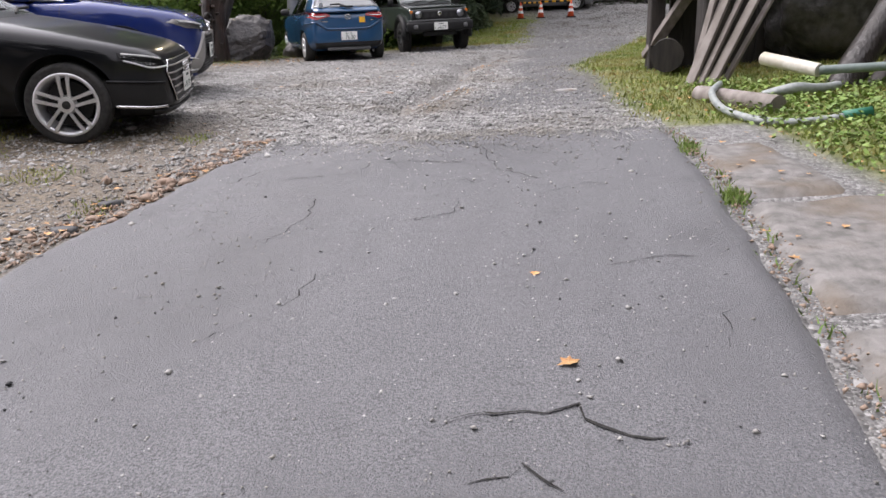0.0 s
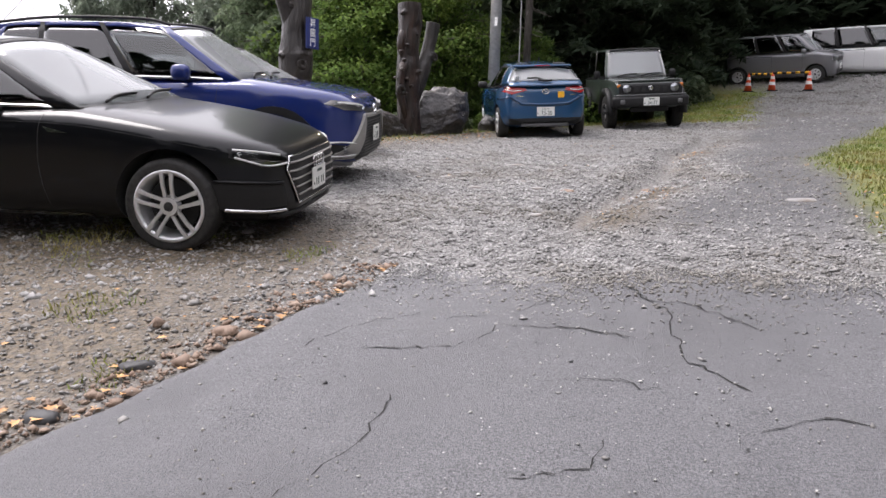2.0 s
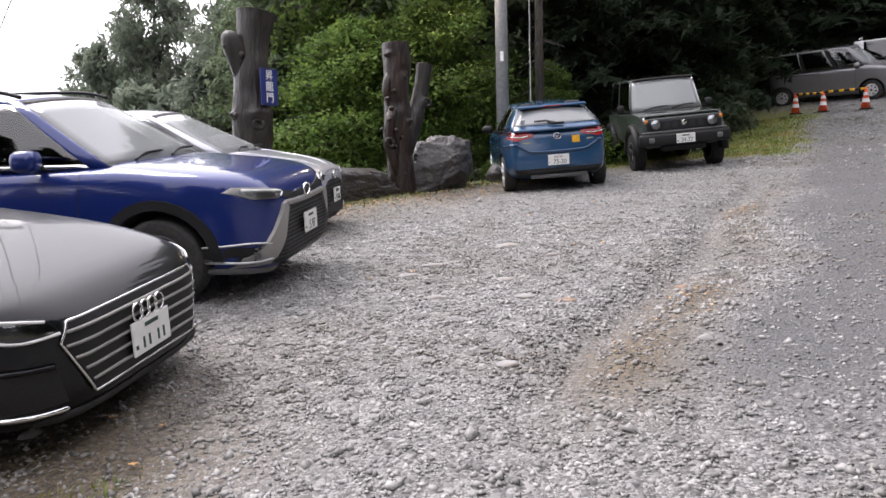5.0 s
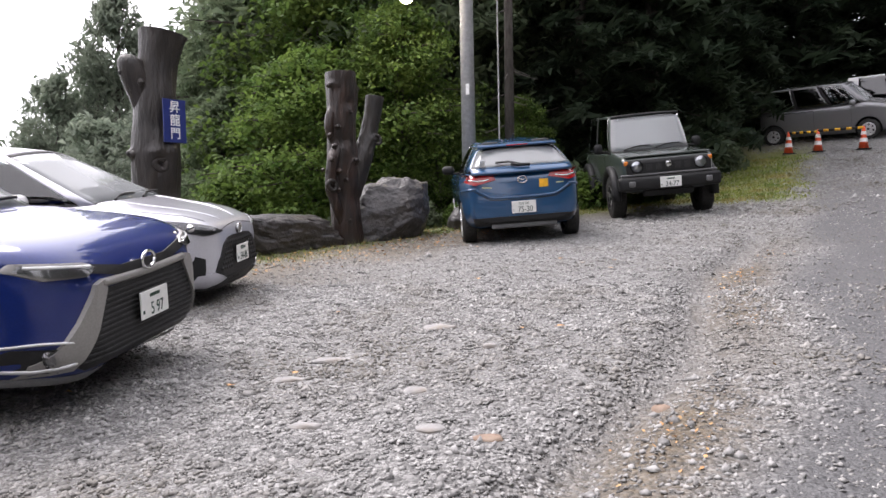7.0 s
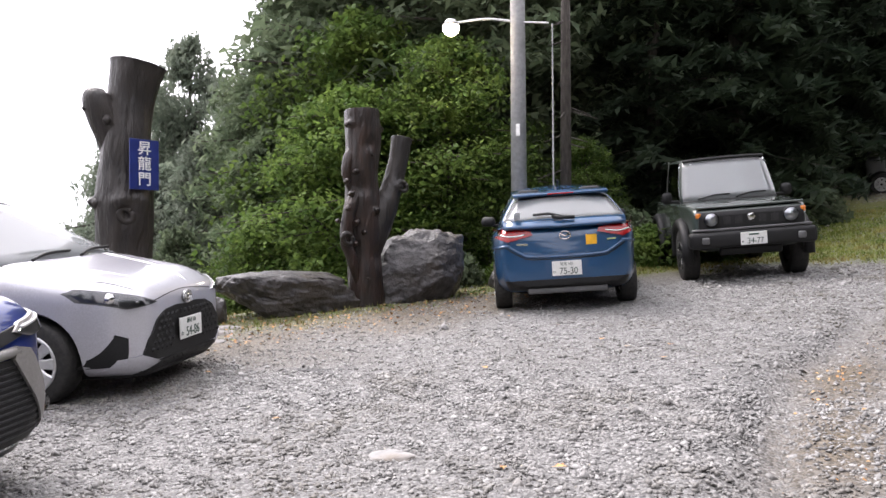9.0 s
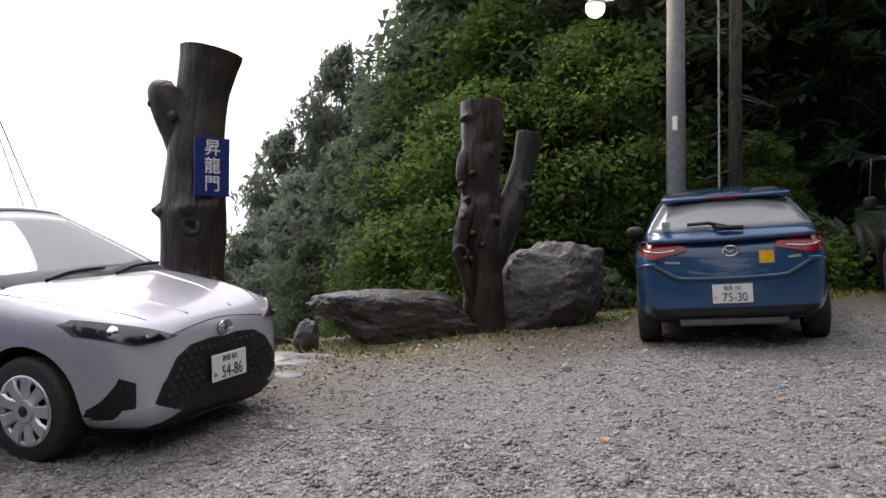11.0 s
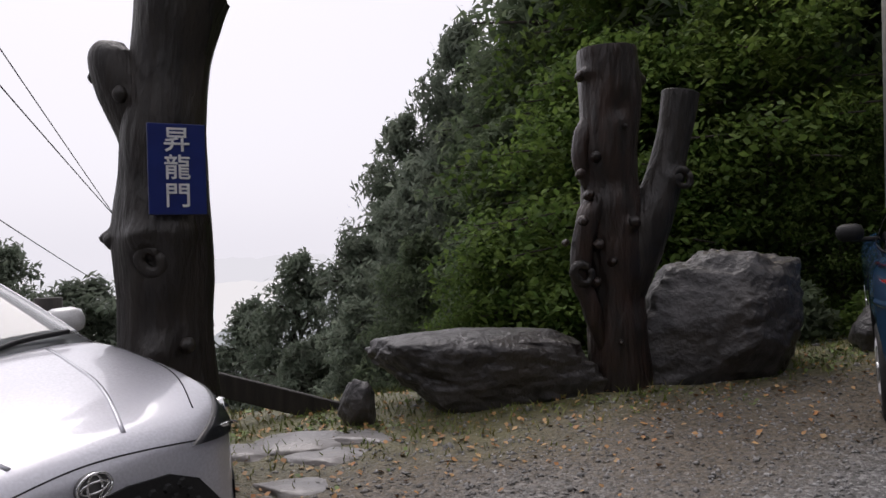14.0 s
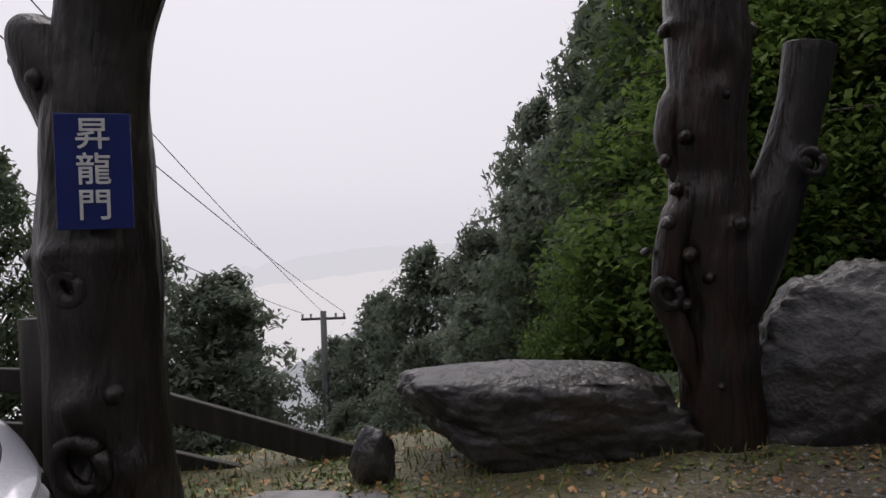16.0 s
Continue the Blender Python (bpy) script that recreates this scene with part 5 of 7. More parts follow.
def build_gate_trunk_b():
    x, y = -4.78, 16.5
    z = ground(x, y)
    root = tagged(new("dead_tree"), "forked reddish dead tree trunk with knots and burrs", "tree trunk", group="gate trunks")
    side, face = Vector((.60, .80, 0)), Vector((.80, -.60, 0))

    def at(u, n, h):
        return Vector((x, y, h)) + side * u + face * n

    prof = [(.10, z - .2, .26), (.10, z + .3, .228), (.10, 2.4, .228), (.09, 2.75, .238), (.07, 3.05, .245), (.06, 3.35, .238), (.065, 3.65, .24), (.075, 3.98, .245), (.065, 4.2, .232), (.06, 4.32, .22)]
    lumps = [(*at(-.2, .1, 3.55), .08, .04), (*at(.15, .2, 2.98), .06, .05), (*at(.0, .22, 3.3), .14, -.04), (*at(.08, .22, 3.85), .10, -.04), (*at(.3, .05, 4.08), .07, .05),
             (*at(-.18, .1, 2.75), .09, .04), (*at(.22, .2, 2.4), .18, -.03), (*at(-.14, .12, 4.12), .06, .04)]
    part("trunk", trunk_bm([at(u, 0, h) for u, h, r in prof], [r for u, h, r in prof], 88, .15, 8, lumps), RED_BARK, root, smooth=True)
    part("fork", trunk_bm([at(.16, .02, 2.45), at(.33, .03, 2.95), at(.47, .03, 3.3), at(.58, .03, 3.7), at(.64, .03, 3.99)], [.15, .19, .16, .14, .145], 36, .16, 12,
                          [(*at(.55, .17, 3.32), .1, .06)]), BARK, root, smooth=True)
    part("side_limb", trunk_bm([at(-.05, .10, 3.2), at(-.14, .11, 2.98), at(-.2, .12, 2.75), at(-.2, .12, 2.55), at(-.12, .12, 2.32), at(-.02, .10, 2.0)], [.07, .09, .085, .09, .095, .06], 26, .55, 20), RED_BARK, root, smooth=True)
    part("side_limb", trunk_bm([at(-.06, .05, 3.85), at(-.15, .06, 3.62), at(-.17, .06, 3.45), at(-.08, .06, 3.2)], [.06, .075, .075, .05], 22, .5, 23), RED_BARK, root, smooth=True)
    knot_ring(at(.57, .18, 3.32), face, .07, .03, BARK, root)
    knot_ring(at(-.22, .2, 2.62), face, .075, .03, BARK, root)
    for u, n, h, k in ((-.2, .16, 3.0, .05), (-.1, .2, 2.82, .055), (-.12, .2, 2.55, .045), (.17, .22, 2.98, .05), (-.15, .18, 3.2, .04), (-.2, .14, 3.36, .035), (.3, .12, 3.06, .05), (.0, .23, 2.7, .04),
                       (-.32, .12, 2.85, .03), (.32, .05, 4.05, .03), (-.17, .1, 4.1, .035), (.12, .23, 3.7, .025), (.05, .22, 2.1, .03), (-.1, .2, 3.48, .035)):
        a = at(u, n, h)
        part("burr", trunk_bm([a - face * k, a + face * k * .3 + Vector((0, 0, k * .3)), a + face * k * 1.2 - side * k * .3], [k, k * .9, k * .4], 12, .35, h), RED_BARK, root, smooth=True)


build_gate_trunk_b()


def boulder(name, label, x, y, sx, sy, sz, turn, seed, material=ROCK, sub=5, flat=0.0, sink=.12, shear=0.0, kind_cat="rock", blocky=0.45, taper=0.0):
    bm = bmesh.new()
    bmesh.ops.create_icosphere(bm, subdivisions=sub, radius=1)
    off = Vector((seed * 7.3, seed * 3.1, seed))
    cr = random.Random(int(seed * 100))
    cuts = [(Vector((cr.gauss(0, 1), cr.gauss(0, 1), cr.gauss(0, .8))).normalized(), cr.uniform(.62, .88)) for _ in range(16)]
    for v in bm.verts:
        p = v.co.copy()
        d = max(abs(p.x), abs(p.y), abs(p.z))
        p = p.lerp(p / d * 0.82, blocky)
        n = 0.25 * noise.noise(p * 1.3 + off) + 0.13 * noise.noise(p * 3 + off) + 0.09 * abs(noise.noise(p * 7 + off)) + 0.02 * noise.noise(p * 15 + off) - 0.03 * (1 - abs(noise.noise(p * 2.2 + off * 2))) ** 6
        cell = noise.voronoi(p * 1.6 + off)[0]
        n += 0.16 * (cell[1] - cell[0]) - .06
        p *= 1 + 0.75 * n
        for nrm, lim in cuts:
            over = p.dot(nrm) - lim
            if over > 0:
                p -= nrm * over * 0.72
        p *= 1 + 0.035 * noise.noise(p * 4 + off) + 0.022 * noise.noise(p * 9 + off) + 0.012 * noise.noise(p * 20 + off)
        if sub > 5:
            p *= 1 + 0.05 * (0.5 - abs(noise.noise(Vector((p.x * 2.2, p.y * 2.2, p.z * 4.5)) + off))) + 0.03 * abs(noise.noise(p * 6 + off * 3)) - 0.02 * abs(noise.noise(p * 13 + off))
        if flat and p.z > flat:
            p.z = flat + (p.z - flat) * .35
        p.z *= 1 - taper * smoothstep(.2, -1, p.x)
        p.x += shear * p.z
        v.co = Vector((p.x * sx, p.y * sy, p.z * sz))
    ob = part(name, bm, material, None, "", True)
    ob.matrix_world = pose(x, y, ground(x, y) + sz * .85 - sink, 0, 0, turn)
    return tagged(ob, label, kind_cat)


boulder("long_boulder", "long low wet grey boulder with overhanging end", -5.37, 15.82, .98, .5, .46, 57, 1.7, sub=6, sink=.2, shear=-.34, blocky=.9, taper=.14, flat=.66)
boulder("tall_boulder", "big rounded grey boulder with mossy top", -4.30, 17.30, .80, .62, .66, 40, 3.2, sub=6, sink=.2, blocky=.85)
boulder("small_boulder", "small dark block of stone beside the boulder", -5.68, 14.80, .16, .15, .21, 20, 5.1, sub=5, sink=.08)
boulder("back_boulder", "grey boulder half hidden in bushes", -3.35, 18.7, .4, .3, .28, 10, 6.4, sub=4)
for i, (x, y, a, b, h, t) in enumerate(((-5.62, 14.32, .42, .3, .09, 50), (-5.30, 14.28, .36, .22, .06, 60), (-5.42, 14.62, .3, .22, .06, 30), (-5.78, 13.95, .34, .26, .09, 70), (-5.0, 13.85, .3, .2, .04, 20))):
    boulder("stone_slab", "flat pale wet stone slab at terrace edge", x, y, a, b, h, t, 8 + i, SLAB, 4, sink=h * 1.25)


# ---- timber fence at the terrace edge ----
def build_fence():
    root = tagged(new("timber_fence"), "dark stained timber rail fence sloping down to the valley", "fence")
    def rail(a, b, h=.15):
        a, b = Vector(a), Vector(b)
        d = b - a
        m = Matrix.Translation((a + b) / 2) @ d.to_track_quat("X", "Z").to_matrix().to_4x4()
        part("rail", box_bm(d.length, .06, h, m, .01), OLD_WOOD, root)
    rail((-7.05, 13.47, 2.16), (-6.12, 14.97, 1.60), .17)
    rail((-7.05, 13.47, 1.78), (-6.2, 14.83, 1.37), .15)
    rail((-8.3, 11.9, 2.24), (-7.15, 13.3, 2.17))
    rail((-8.3, 11.9, 1.9), (-7.15, 13.3, 1.83))
    for x, y, top in ((-7.2, 13.25, 2.56), (-8.35, 11.85, 2.6), (-6.12, 15.0, 1.66)):
        part("post", tube_bm([(x, y, ground(x, y) - .3), (x, y, top)], .09, 12, wobble=.08), OLD_WOOD, root, smooth=True)


build_fence()


# ---- utility poles, lamp, cables ----
def build_street_pole():
    x, y = -3.75, 20.1
    z = ground(x, y)
    root = tagged(new("lamp_pole"), "tall concrete pole with lit round street lamp on arm", "street lamp")
    part("pole", tube_bm([(x, y, z - .3), (x, y, z + 9.5)], [.14, .11], 20), POLE_CONCRETE, root, smooth=True)
    for h in (2.45,):
        part("number_tag", box_bm(.07, .012, .2, Matrix.Translation((x + .04, y - .155, z + h)), .002), STICKER_WHITE, root)
    part("lamp_arm", tube_bm(curve_points([(x, y, z + 4.3), (x - .5, y - .2, z + 4.36), (x - 1.0, y - .4, z + 4.3)], 6), .022, 8), ALLOY, root, smooth=True)
    part("tie_arm", tube_bm([(x, y, z + 4.3), (x + .55, y - .05, z + 4.2)], .018, 8), ALLOY, root)
    part("lamp_hood", tube_bm([(x - 1.05, y - .42, z + 4.36), (x - 1.05, y - .42, z + 4.26)], [.08, .15], 14), ALLOY, root, smooth=True)
    bm = bmesh.new()
    bmesh.ops.create_uvsphere(bm, u_segments=20, v_segments=12, radius=.14, matrix=Matrix.Translation((x - 1.05, y - .42, z + 4.22)))
    part("globe", bm, LAMP_GLOW, root, "glowing warm lamp globe", True)
    lamp = new("street_lamp_light", bpy.data.lights.new("street_lamp_light", "POINT"))
    lamp.data.energy, lamp.data.color, lamp.data.shadow_soft_size = 30, (1, .85, .6), .15
    lamp.location = (x - 1.05, y - .44, z + 4.02)
    x += .72
    dead = tagged(new("dead_conifer"), "thin dead conifer trunk with broken twigs", "tree trunk")
    part("trunk", tube_bm([(x, y + .3, ground(x, y) - .2), (x + .05, y + .3, z + 8)], [.10, .06], 14, wobble=.12), TREE_BARK, dead, smooth=True)
    rnd = random.Random(3)
    for i in range(34):
        h, a, ln = rnd.uniform(.8, 7.5), rnd.uniform(0, 6.28), rnd.uniform(.2, .6)
        p = Vector((x, y + .3, z + h))
        part("twig", tube_bm([p, p + Vector((math.cos(a) * ln, math.sin(a) * ln, -ln * .35))], [.015, .006], 5), TREE_BARK, dead)
    guard = tagged(new("cable_guard"), "thin light metal conduit standing beside the pole", "conduit")
    part("conduit", tube_bm([(x - .12, y, z - .1), (x - .12, y, z + 4.2)], .014, 8), POLE_CONCRETE, guard)


build_street_pole()


def build_valley_pole():
    x, y = -27.6, 23.8
    top = 0.28
    root = tagged(new("utility_pole"), "distant grey utility pole with crossarm and insulators", "utility pole")
    part("pole", tube_bm([(x, y, top - 11), (x, y, top + .15)], [.17, .11], 14), GREY_PLASTIC, root, smooth=True)
    d = Vector((.53, .85, 0))
    part("crossarm", tube_bm([Vector((x, y, top - .12)) - d * .8, Vector((x, y, top - .12)) + d * .8], .05, 6), CABLE, root)
    for k in (-.75, -.45, .45, .75):
        part("insulator", tube_bm([Vector((x, y, top - .12)) + d * k, Vector((x, y, top + .06)) + d * k], [.03, .045], 8), POLE_CONCRETE, root)
    for i, (k, ex, ey, ez) in enumerate(((-.75, .2, 6.6, 6.5), (0.0, .4, 6.8, 9.5), (.75, .3, 7.0, 7.8))):
        a, b = Vector((x, y, top + .1)) + d * k, Vector((ex, ey, ez))
        pts = [a.lerp(b, t / 20) - Vector((0, 0, 4 * .3 * (t / 20) * (1 - t / 20))) for t in range(21)]
        ob = part("power_cable", tube_bm(pts, .008, 5), CABLE)
        tagged(ob, "thin grey overhead power cable across the valley", "cable", group="power cables")


build_valley_pole()


# ---- trees ----
def leaf_arrays(centres, sizes, rnd, tilt=0.6, long=1.5, tri=False):
    """Two-triangle bent leaves, mostly facing up."""
    n = len(centres)
    c = np.asarray(centres)
    s = np.asarray(sizes)[:, None]
    a = rnd.uniform(0, 2 * np.pi, n)
    u = np.stack([np.cos(a), np.sin(a), rnd.normal(0, tilt, n) * .7 - .25], 1)
    u /= np.linalg.norm(u, axis=1)[:, None]
    w = np.stack([-np.sin(a), np.cos(a), rnd.normal(0, tilt, n)], 1)
    w /= np.linalg.norm(w, axis=1)[:, None]
    p0, p2 = c - u * s * long * .5, c + u * s * long * .5
    p1, p3 = c + w * s * .5, c - w * s * .5
    p2 = p2 - np.array([0, 0, 1]) * s * .2
    k = 3 if tri else 4
    v = np.stack([p0, p1, p2] if tri else [p0, p1, p2, p3], 1).reshape(-1, 3)
    return v, np.arange(n * k).reshape(-1, k)


def quads(name, v, f, material):
    me = bpy.data.meshes.new(name)
    me.vertices.add(len(v))
    me.vertices.foreach_set("co", np.asarray(v, dtype=np.float32).ravel())
    me.loops.add(f.size)
    me.loops.foreach_set("vertex_index", f.astype(np.int32).ravel())
    me.polygons.add(len(f))
    me.polygons.foreach_set("loop_start", np.arange(0, f.size, f.shape[1], dtype=np.int32))
    me.materials.append(material)
    me.update(calc_edges=True)
    return me


def broadleaf(seed, height, spread, leaves, size, material, low=0.12, per=120):
    """Trunk, limbs and layered sprays of leaves."""
    rnd = np.random.default_rng(seed)
    r = random.Random(seed)
    bm = tube_bm(curve_points([(0, 0, -.6), (r.uniform(-.2, .2), r.uniform(-.2, .2), height * .35), (r.uniform(-.4, .4), r.uniform(-.4, .4), height * .7), (0, 0, height * .96)], 5), [.2 * height / 10 * (1 - .055 * i) for i in range(16)], 9, wobble=.1)
    cs, ss = [], []
    k = leaves // per
    for i in range(k):
        h = height * (low + (1 - low) * (i + r.random()) / k)
        t = (h / height - low) / (1 - low)
        reach = (spread * (.6 + .4 * min(1, t / .35)) * (1 - max(0, (t - .35) / .65) ** 2.2) ** .6 + .2) * r.uniform(.5, 1.15)
        a = r.uniform(0, 6.283)
        d = Vector((math.cos(a), math.sin(a), 0))
        start = Vector((0, 0, max(.3, h - reach * .35)))
        tip = d * reach + Vector((0, 0, h - .1 * reach))
        if i % 3 == 0:
            tube_bm([start, start.lerp(tip, .5) + Vector((0, 0, .18 * reach)), tip], [.05 * height / 10, .03 * height / 10, .008], 5, bm)
        m = per
        q = rnd.beta(2.2, 1.1, m)
        side = np.array([-d.y, d.x, 0])
        base = np.array(start) + (np.array(tip) - np.array(start)) * q[:, None]
        base[:, 2] += .5 * reach * q * (1 - q)
        wid = (.16 + .3 * np.sin(np.pi * np.clip(q, 0, 1))) * min(reach, 2.2)
        base += side * (rnd.normal(0, .55, m) * wid)[:, None]
        base += rnd.normal(0, 1, (m, 3)) * np.array([.1, .1, .12])
        cs.append(base)
        ss.append(size * rnd.uniform(.6, 1.35, m))
    v, f = leaf_arrays(np.concatenate(cs), np.concatenate(ss), rnd, tri=height > 8)
    return mesh_of("trunk", bm, TREE_BARK, True), quads("crown", v, f, material)


def conifer(seed, height, spread, leaves, size, material):
    rnd = np.random.default_rng(seed)
    r = random.Random(seed)
    bm = tube_bm([(0, 0, -.6), (0, 0, height * .5), (0, 0, height)], [.24, .15, .03], 9)
    cs, ss = [], []
    per = 90
    for i in range(leaves // per):
        h = height * (.1 + .9 * (i + r.random()) / (leaves // per))
        reach = spread * (1.04 - h / height) * r.uniform(.7, 1.1) + .2
        a = r.uniform(0, 6.283)
        d = np.array([math.cos(a), math.sin(a), -.28])
        q = rnd.beta(1.6, 1.1, per)
        side = np.array([-d[1], d[0], 0])
        base = np.array([0, 0, h]) + d * (q * reach)[:, None] + side * (rnd.normal(0, .14, per) * reach * (1.15 - q))[:, None]
        base[:, 2] += rnd.normal(0, .08, per) - .1 * reach * q * q
        cs.append(base)
        ss.append(size * rnd.uniform(.6, 1.3, per))
        if i % 2 == 0:
            tube_bm([(0, 0, h), tuple(np.array([0, 0, h]) + d * reach * .8)], [.03, .008], 4, bm)
    v, f = leaf_arrays(np.concatenate(cs), np.concatenate(ss), rnd, .5, 2.2, True)
    return mesh_of("trunk", bm, TREE_BARK, True), quads("crown", v, f, material)


KINDS = {
    "bright": [broadleaf(11 + i, 6.5, 2.4, 36000, .078, LEAF_BRIGHT, .04, 130) for i in range(2)],
    "mid": [broadleaf(21 + i, 11, 2.9, 30000, .165, LEAF_MID, .05, 120) for i in range(3)],
    "pale": [broadleaf(25 + i, 11, 2.9, 24000, .175, LEAF_HAZED, .05, 120) for i in range(2)],
    "dark": [conifer(31 + i, 15, 3.0, 14000, .27, LEAF_DARK) for i in range(2)],
}
NATIVE = {"bright": 6.5, "mid": 11, "pale": 11, "dark": 15}
LABELS = {"bright": "young broadleaf tree with fresh green drooping sprays", "pale": "deciduous tree down the valley, leaves lightened to suggest mist", "mid": "leafy green deciduous tree on the misty slope", "dark": "dark tall conifer of the dense wood and of added unseen rows"}
tree_rnd = random.Random(77)


def tree(kind, x, y, height=None, top=None, wide=1.0):
    trunk, crown = tree_rnd.choice(KINDS[kind])
    z = ground(x, y)
    h = height or top - z
    root = tagged(new({"bright": "young_tree", "mid": "deciduous_tree", "pale": "deciduous_tree", "dark": "conifer"}[kind]), LABELS[kind], "tree", group="woodland trees")
    k = h / NATIVE[kind]
    root.matrix_world = pose(x, y, z, 0, 0, tree_rnd.uniform(0, 360)) @ Matrix.Diagonal((k * wide, k * wide, k, 1))
    for nm, me in (("trunk", trunk), ("crown", crown)):
        ob = new(nm, me)
        ob.parent = root


# edge of the wood, from the valley to the road, plus added unseen rows
for kind, x, y, top, wide in (
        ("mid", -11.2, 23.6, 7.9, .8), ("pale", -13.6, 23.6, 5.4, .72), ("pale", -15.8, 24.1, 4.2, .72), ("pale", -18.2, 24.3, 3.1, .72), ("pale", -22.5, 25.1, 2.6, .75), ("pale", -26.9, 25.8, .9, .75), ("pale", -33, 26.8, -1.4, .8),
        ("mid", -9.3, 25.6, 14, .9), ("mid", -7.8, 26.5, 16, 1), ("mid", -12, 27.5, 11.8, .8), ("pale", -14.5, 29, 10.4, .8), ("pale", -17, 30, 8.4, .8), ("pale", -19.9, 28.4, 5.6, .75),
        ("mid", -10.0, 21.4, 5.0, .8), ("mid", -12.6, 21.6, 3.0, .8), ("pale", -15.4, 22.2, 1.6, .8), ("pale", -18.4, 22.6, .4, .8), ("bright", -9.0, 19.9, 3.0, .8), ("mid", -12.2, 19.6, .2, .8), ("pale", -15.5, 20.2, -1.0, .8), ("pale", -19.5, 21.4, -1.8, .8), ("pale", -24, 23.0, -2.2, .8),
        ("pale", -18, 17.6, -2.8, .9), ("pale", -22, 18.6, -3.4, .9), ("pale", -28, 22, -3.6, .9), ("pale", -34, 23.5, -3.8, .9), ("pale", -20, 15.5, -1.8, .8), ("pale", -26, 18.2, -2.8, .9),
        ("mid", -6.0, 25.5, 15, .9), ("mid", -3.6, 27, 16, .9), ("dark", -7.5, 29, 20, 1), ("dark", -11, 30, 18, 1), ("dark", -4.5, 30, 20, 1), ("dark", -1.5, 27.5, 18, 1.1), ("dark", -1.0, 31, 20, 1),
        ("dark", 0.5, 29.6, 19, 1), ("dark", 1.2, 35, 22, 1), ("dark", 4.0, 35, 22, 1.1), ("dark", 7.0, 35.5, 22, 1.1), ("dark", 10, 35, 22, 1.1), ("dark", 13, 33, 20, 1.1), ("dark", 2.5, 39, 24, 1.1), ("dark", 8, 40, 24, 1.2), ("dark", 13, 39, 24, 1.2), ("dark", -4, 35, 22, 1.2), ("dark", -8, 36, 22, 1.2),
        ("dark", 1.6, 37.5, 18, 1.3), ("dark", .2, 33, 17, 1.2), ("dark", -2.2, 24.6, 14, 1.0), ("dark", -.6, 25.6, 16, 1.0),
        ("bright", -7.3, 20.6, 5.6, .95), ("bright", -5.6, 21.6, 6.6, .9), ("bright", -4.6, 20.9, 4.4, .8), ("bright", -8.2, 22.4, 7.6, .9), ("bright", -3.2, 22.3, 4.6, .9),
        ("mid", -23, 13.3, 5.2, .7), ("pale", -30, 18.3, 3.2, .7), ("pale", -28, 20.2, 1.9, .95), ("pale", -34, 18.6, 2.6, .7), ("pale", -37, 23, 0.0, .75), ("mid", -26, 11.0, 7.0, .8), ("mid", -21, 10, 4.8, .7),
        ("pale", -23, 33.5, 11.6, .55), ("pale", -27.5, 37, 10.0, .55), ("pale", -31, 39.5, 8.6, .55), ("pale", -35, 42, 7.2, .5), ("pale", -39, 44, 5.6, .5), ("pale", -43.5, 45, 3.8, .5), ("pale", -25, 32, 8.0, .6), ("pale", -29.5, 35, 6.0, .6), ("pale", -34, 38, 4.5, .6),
        # rows right of and behind the camera, mostly unseen, added to darken reflections
        ("dark", 10, 7, 15, 1.2), ("dark", 11, 13, 17, 1.2), ("dark", 11.5, 19.5, 18, 1.2), ("dark", 9.5, .5, 14, 1.2), ("dark", 14, 10, 18, 1.3), ("dark", 14.5, 17, 19, 1.3), ("dark", 13, 3, 16, 1.3),
        ("dark", 9.5, 4, 14, 1.2), ("dark", 10.5, 10, 17, 1.3), ("dark", 11.5, 16, 18, 1.3), ("dark", 12, 23, 20, 1.3), ("dark", 8, -3, 14, 1.3), ("dark", 3, -8, 15, 1.5), ("dark", -2.5, -9.5, 15, 1.5), ("dark", -8, -9, 15, 1.5), ("dark", -13.5, -8, 15, 1.5), ("dark", -19, -6, 14, 1.4), ("dark", -11, -12, 18, 1.6), ("dark", 0, -13, 18, 1.6)):
    tree(kind, x, y, top=top, wide=wide)


# undergrowth between the boulders and the wood
def bush(seed):
    rnd = np.random.default_rng(seed)
    n = 2600
    p = rnd.normal(0, 1, (n, 3))
    p /= np.linalg.norm(p, axis=1)[:, None]
    p *= (rnd.uniform(.35, 1, n) ** .5)[:, None]
    p[:, 2] = np.abs(p[:, 2]) * .9
    v, f = leaf_arrays(p, .085 * rnd.uniform(.6, 1.4, n), rnd, .7)
    bm = bmesh.new()
    r = random.Random(seed)
    for i in range(9):
        a = r.uniform(0, 6.28)
        tube_bm([(0, 0, -.1), (.3 * math.cos(a), .3 * math.sin(a), .4), (.75 * math.cos(a), .75 * math.sin(a), .7)], [.02, .013, .005], 4, bm)
    return mesh_of("stems", bm, TREE_BARK), quads("foliage", v, f, LEAF_BRIGHT), quads("foliage", v, f, LEAF_MID)


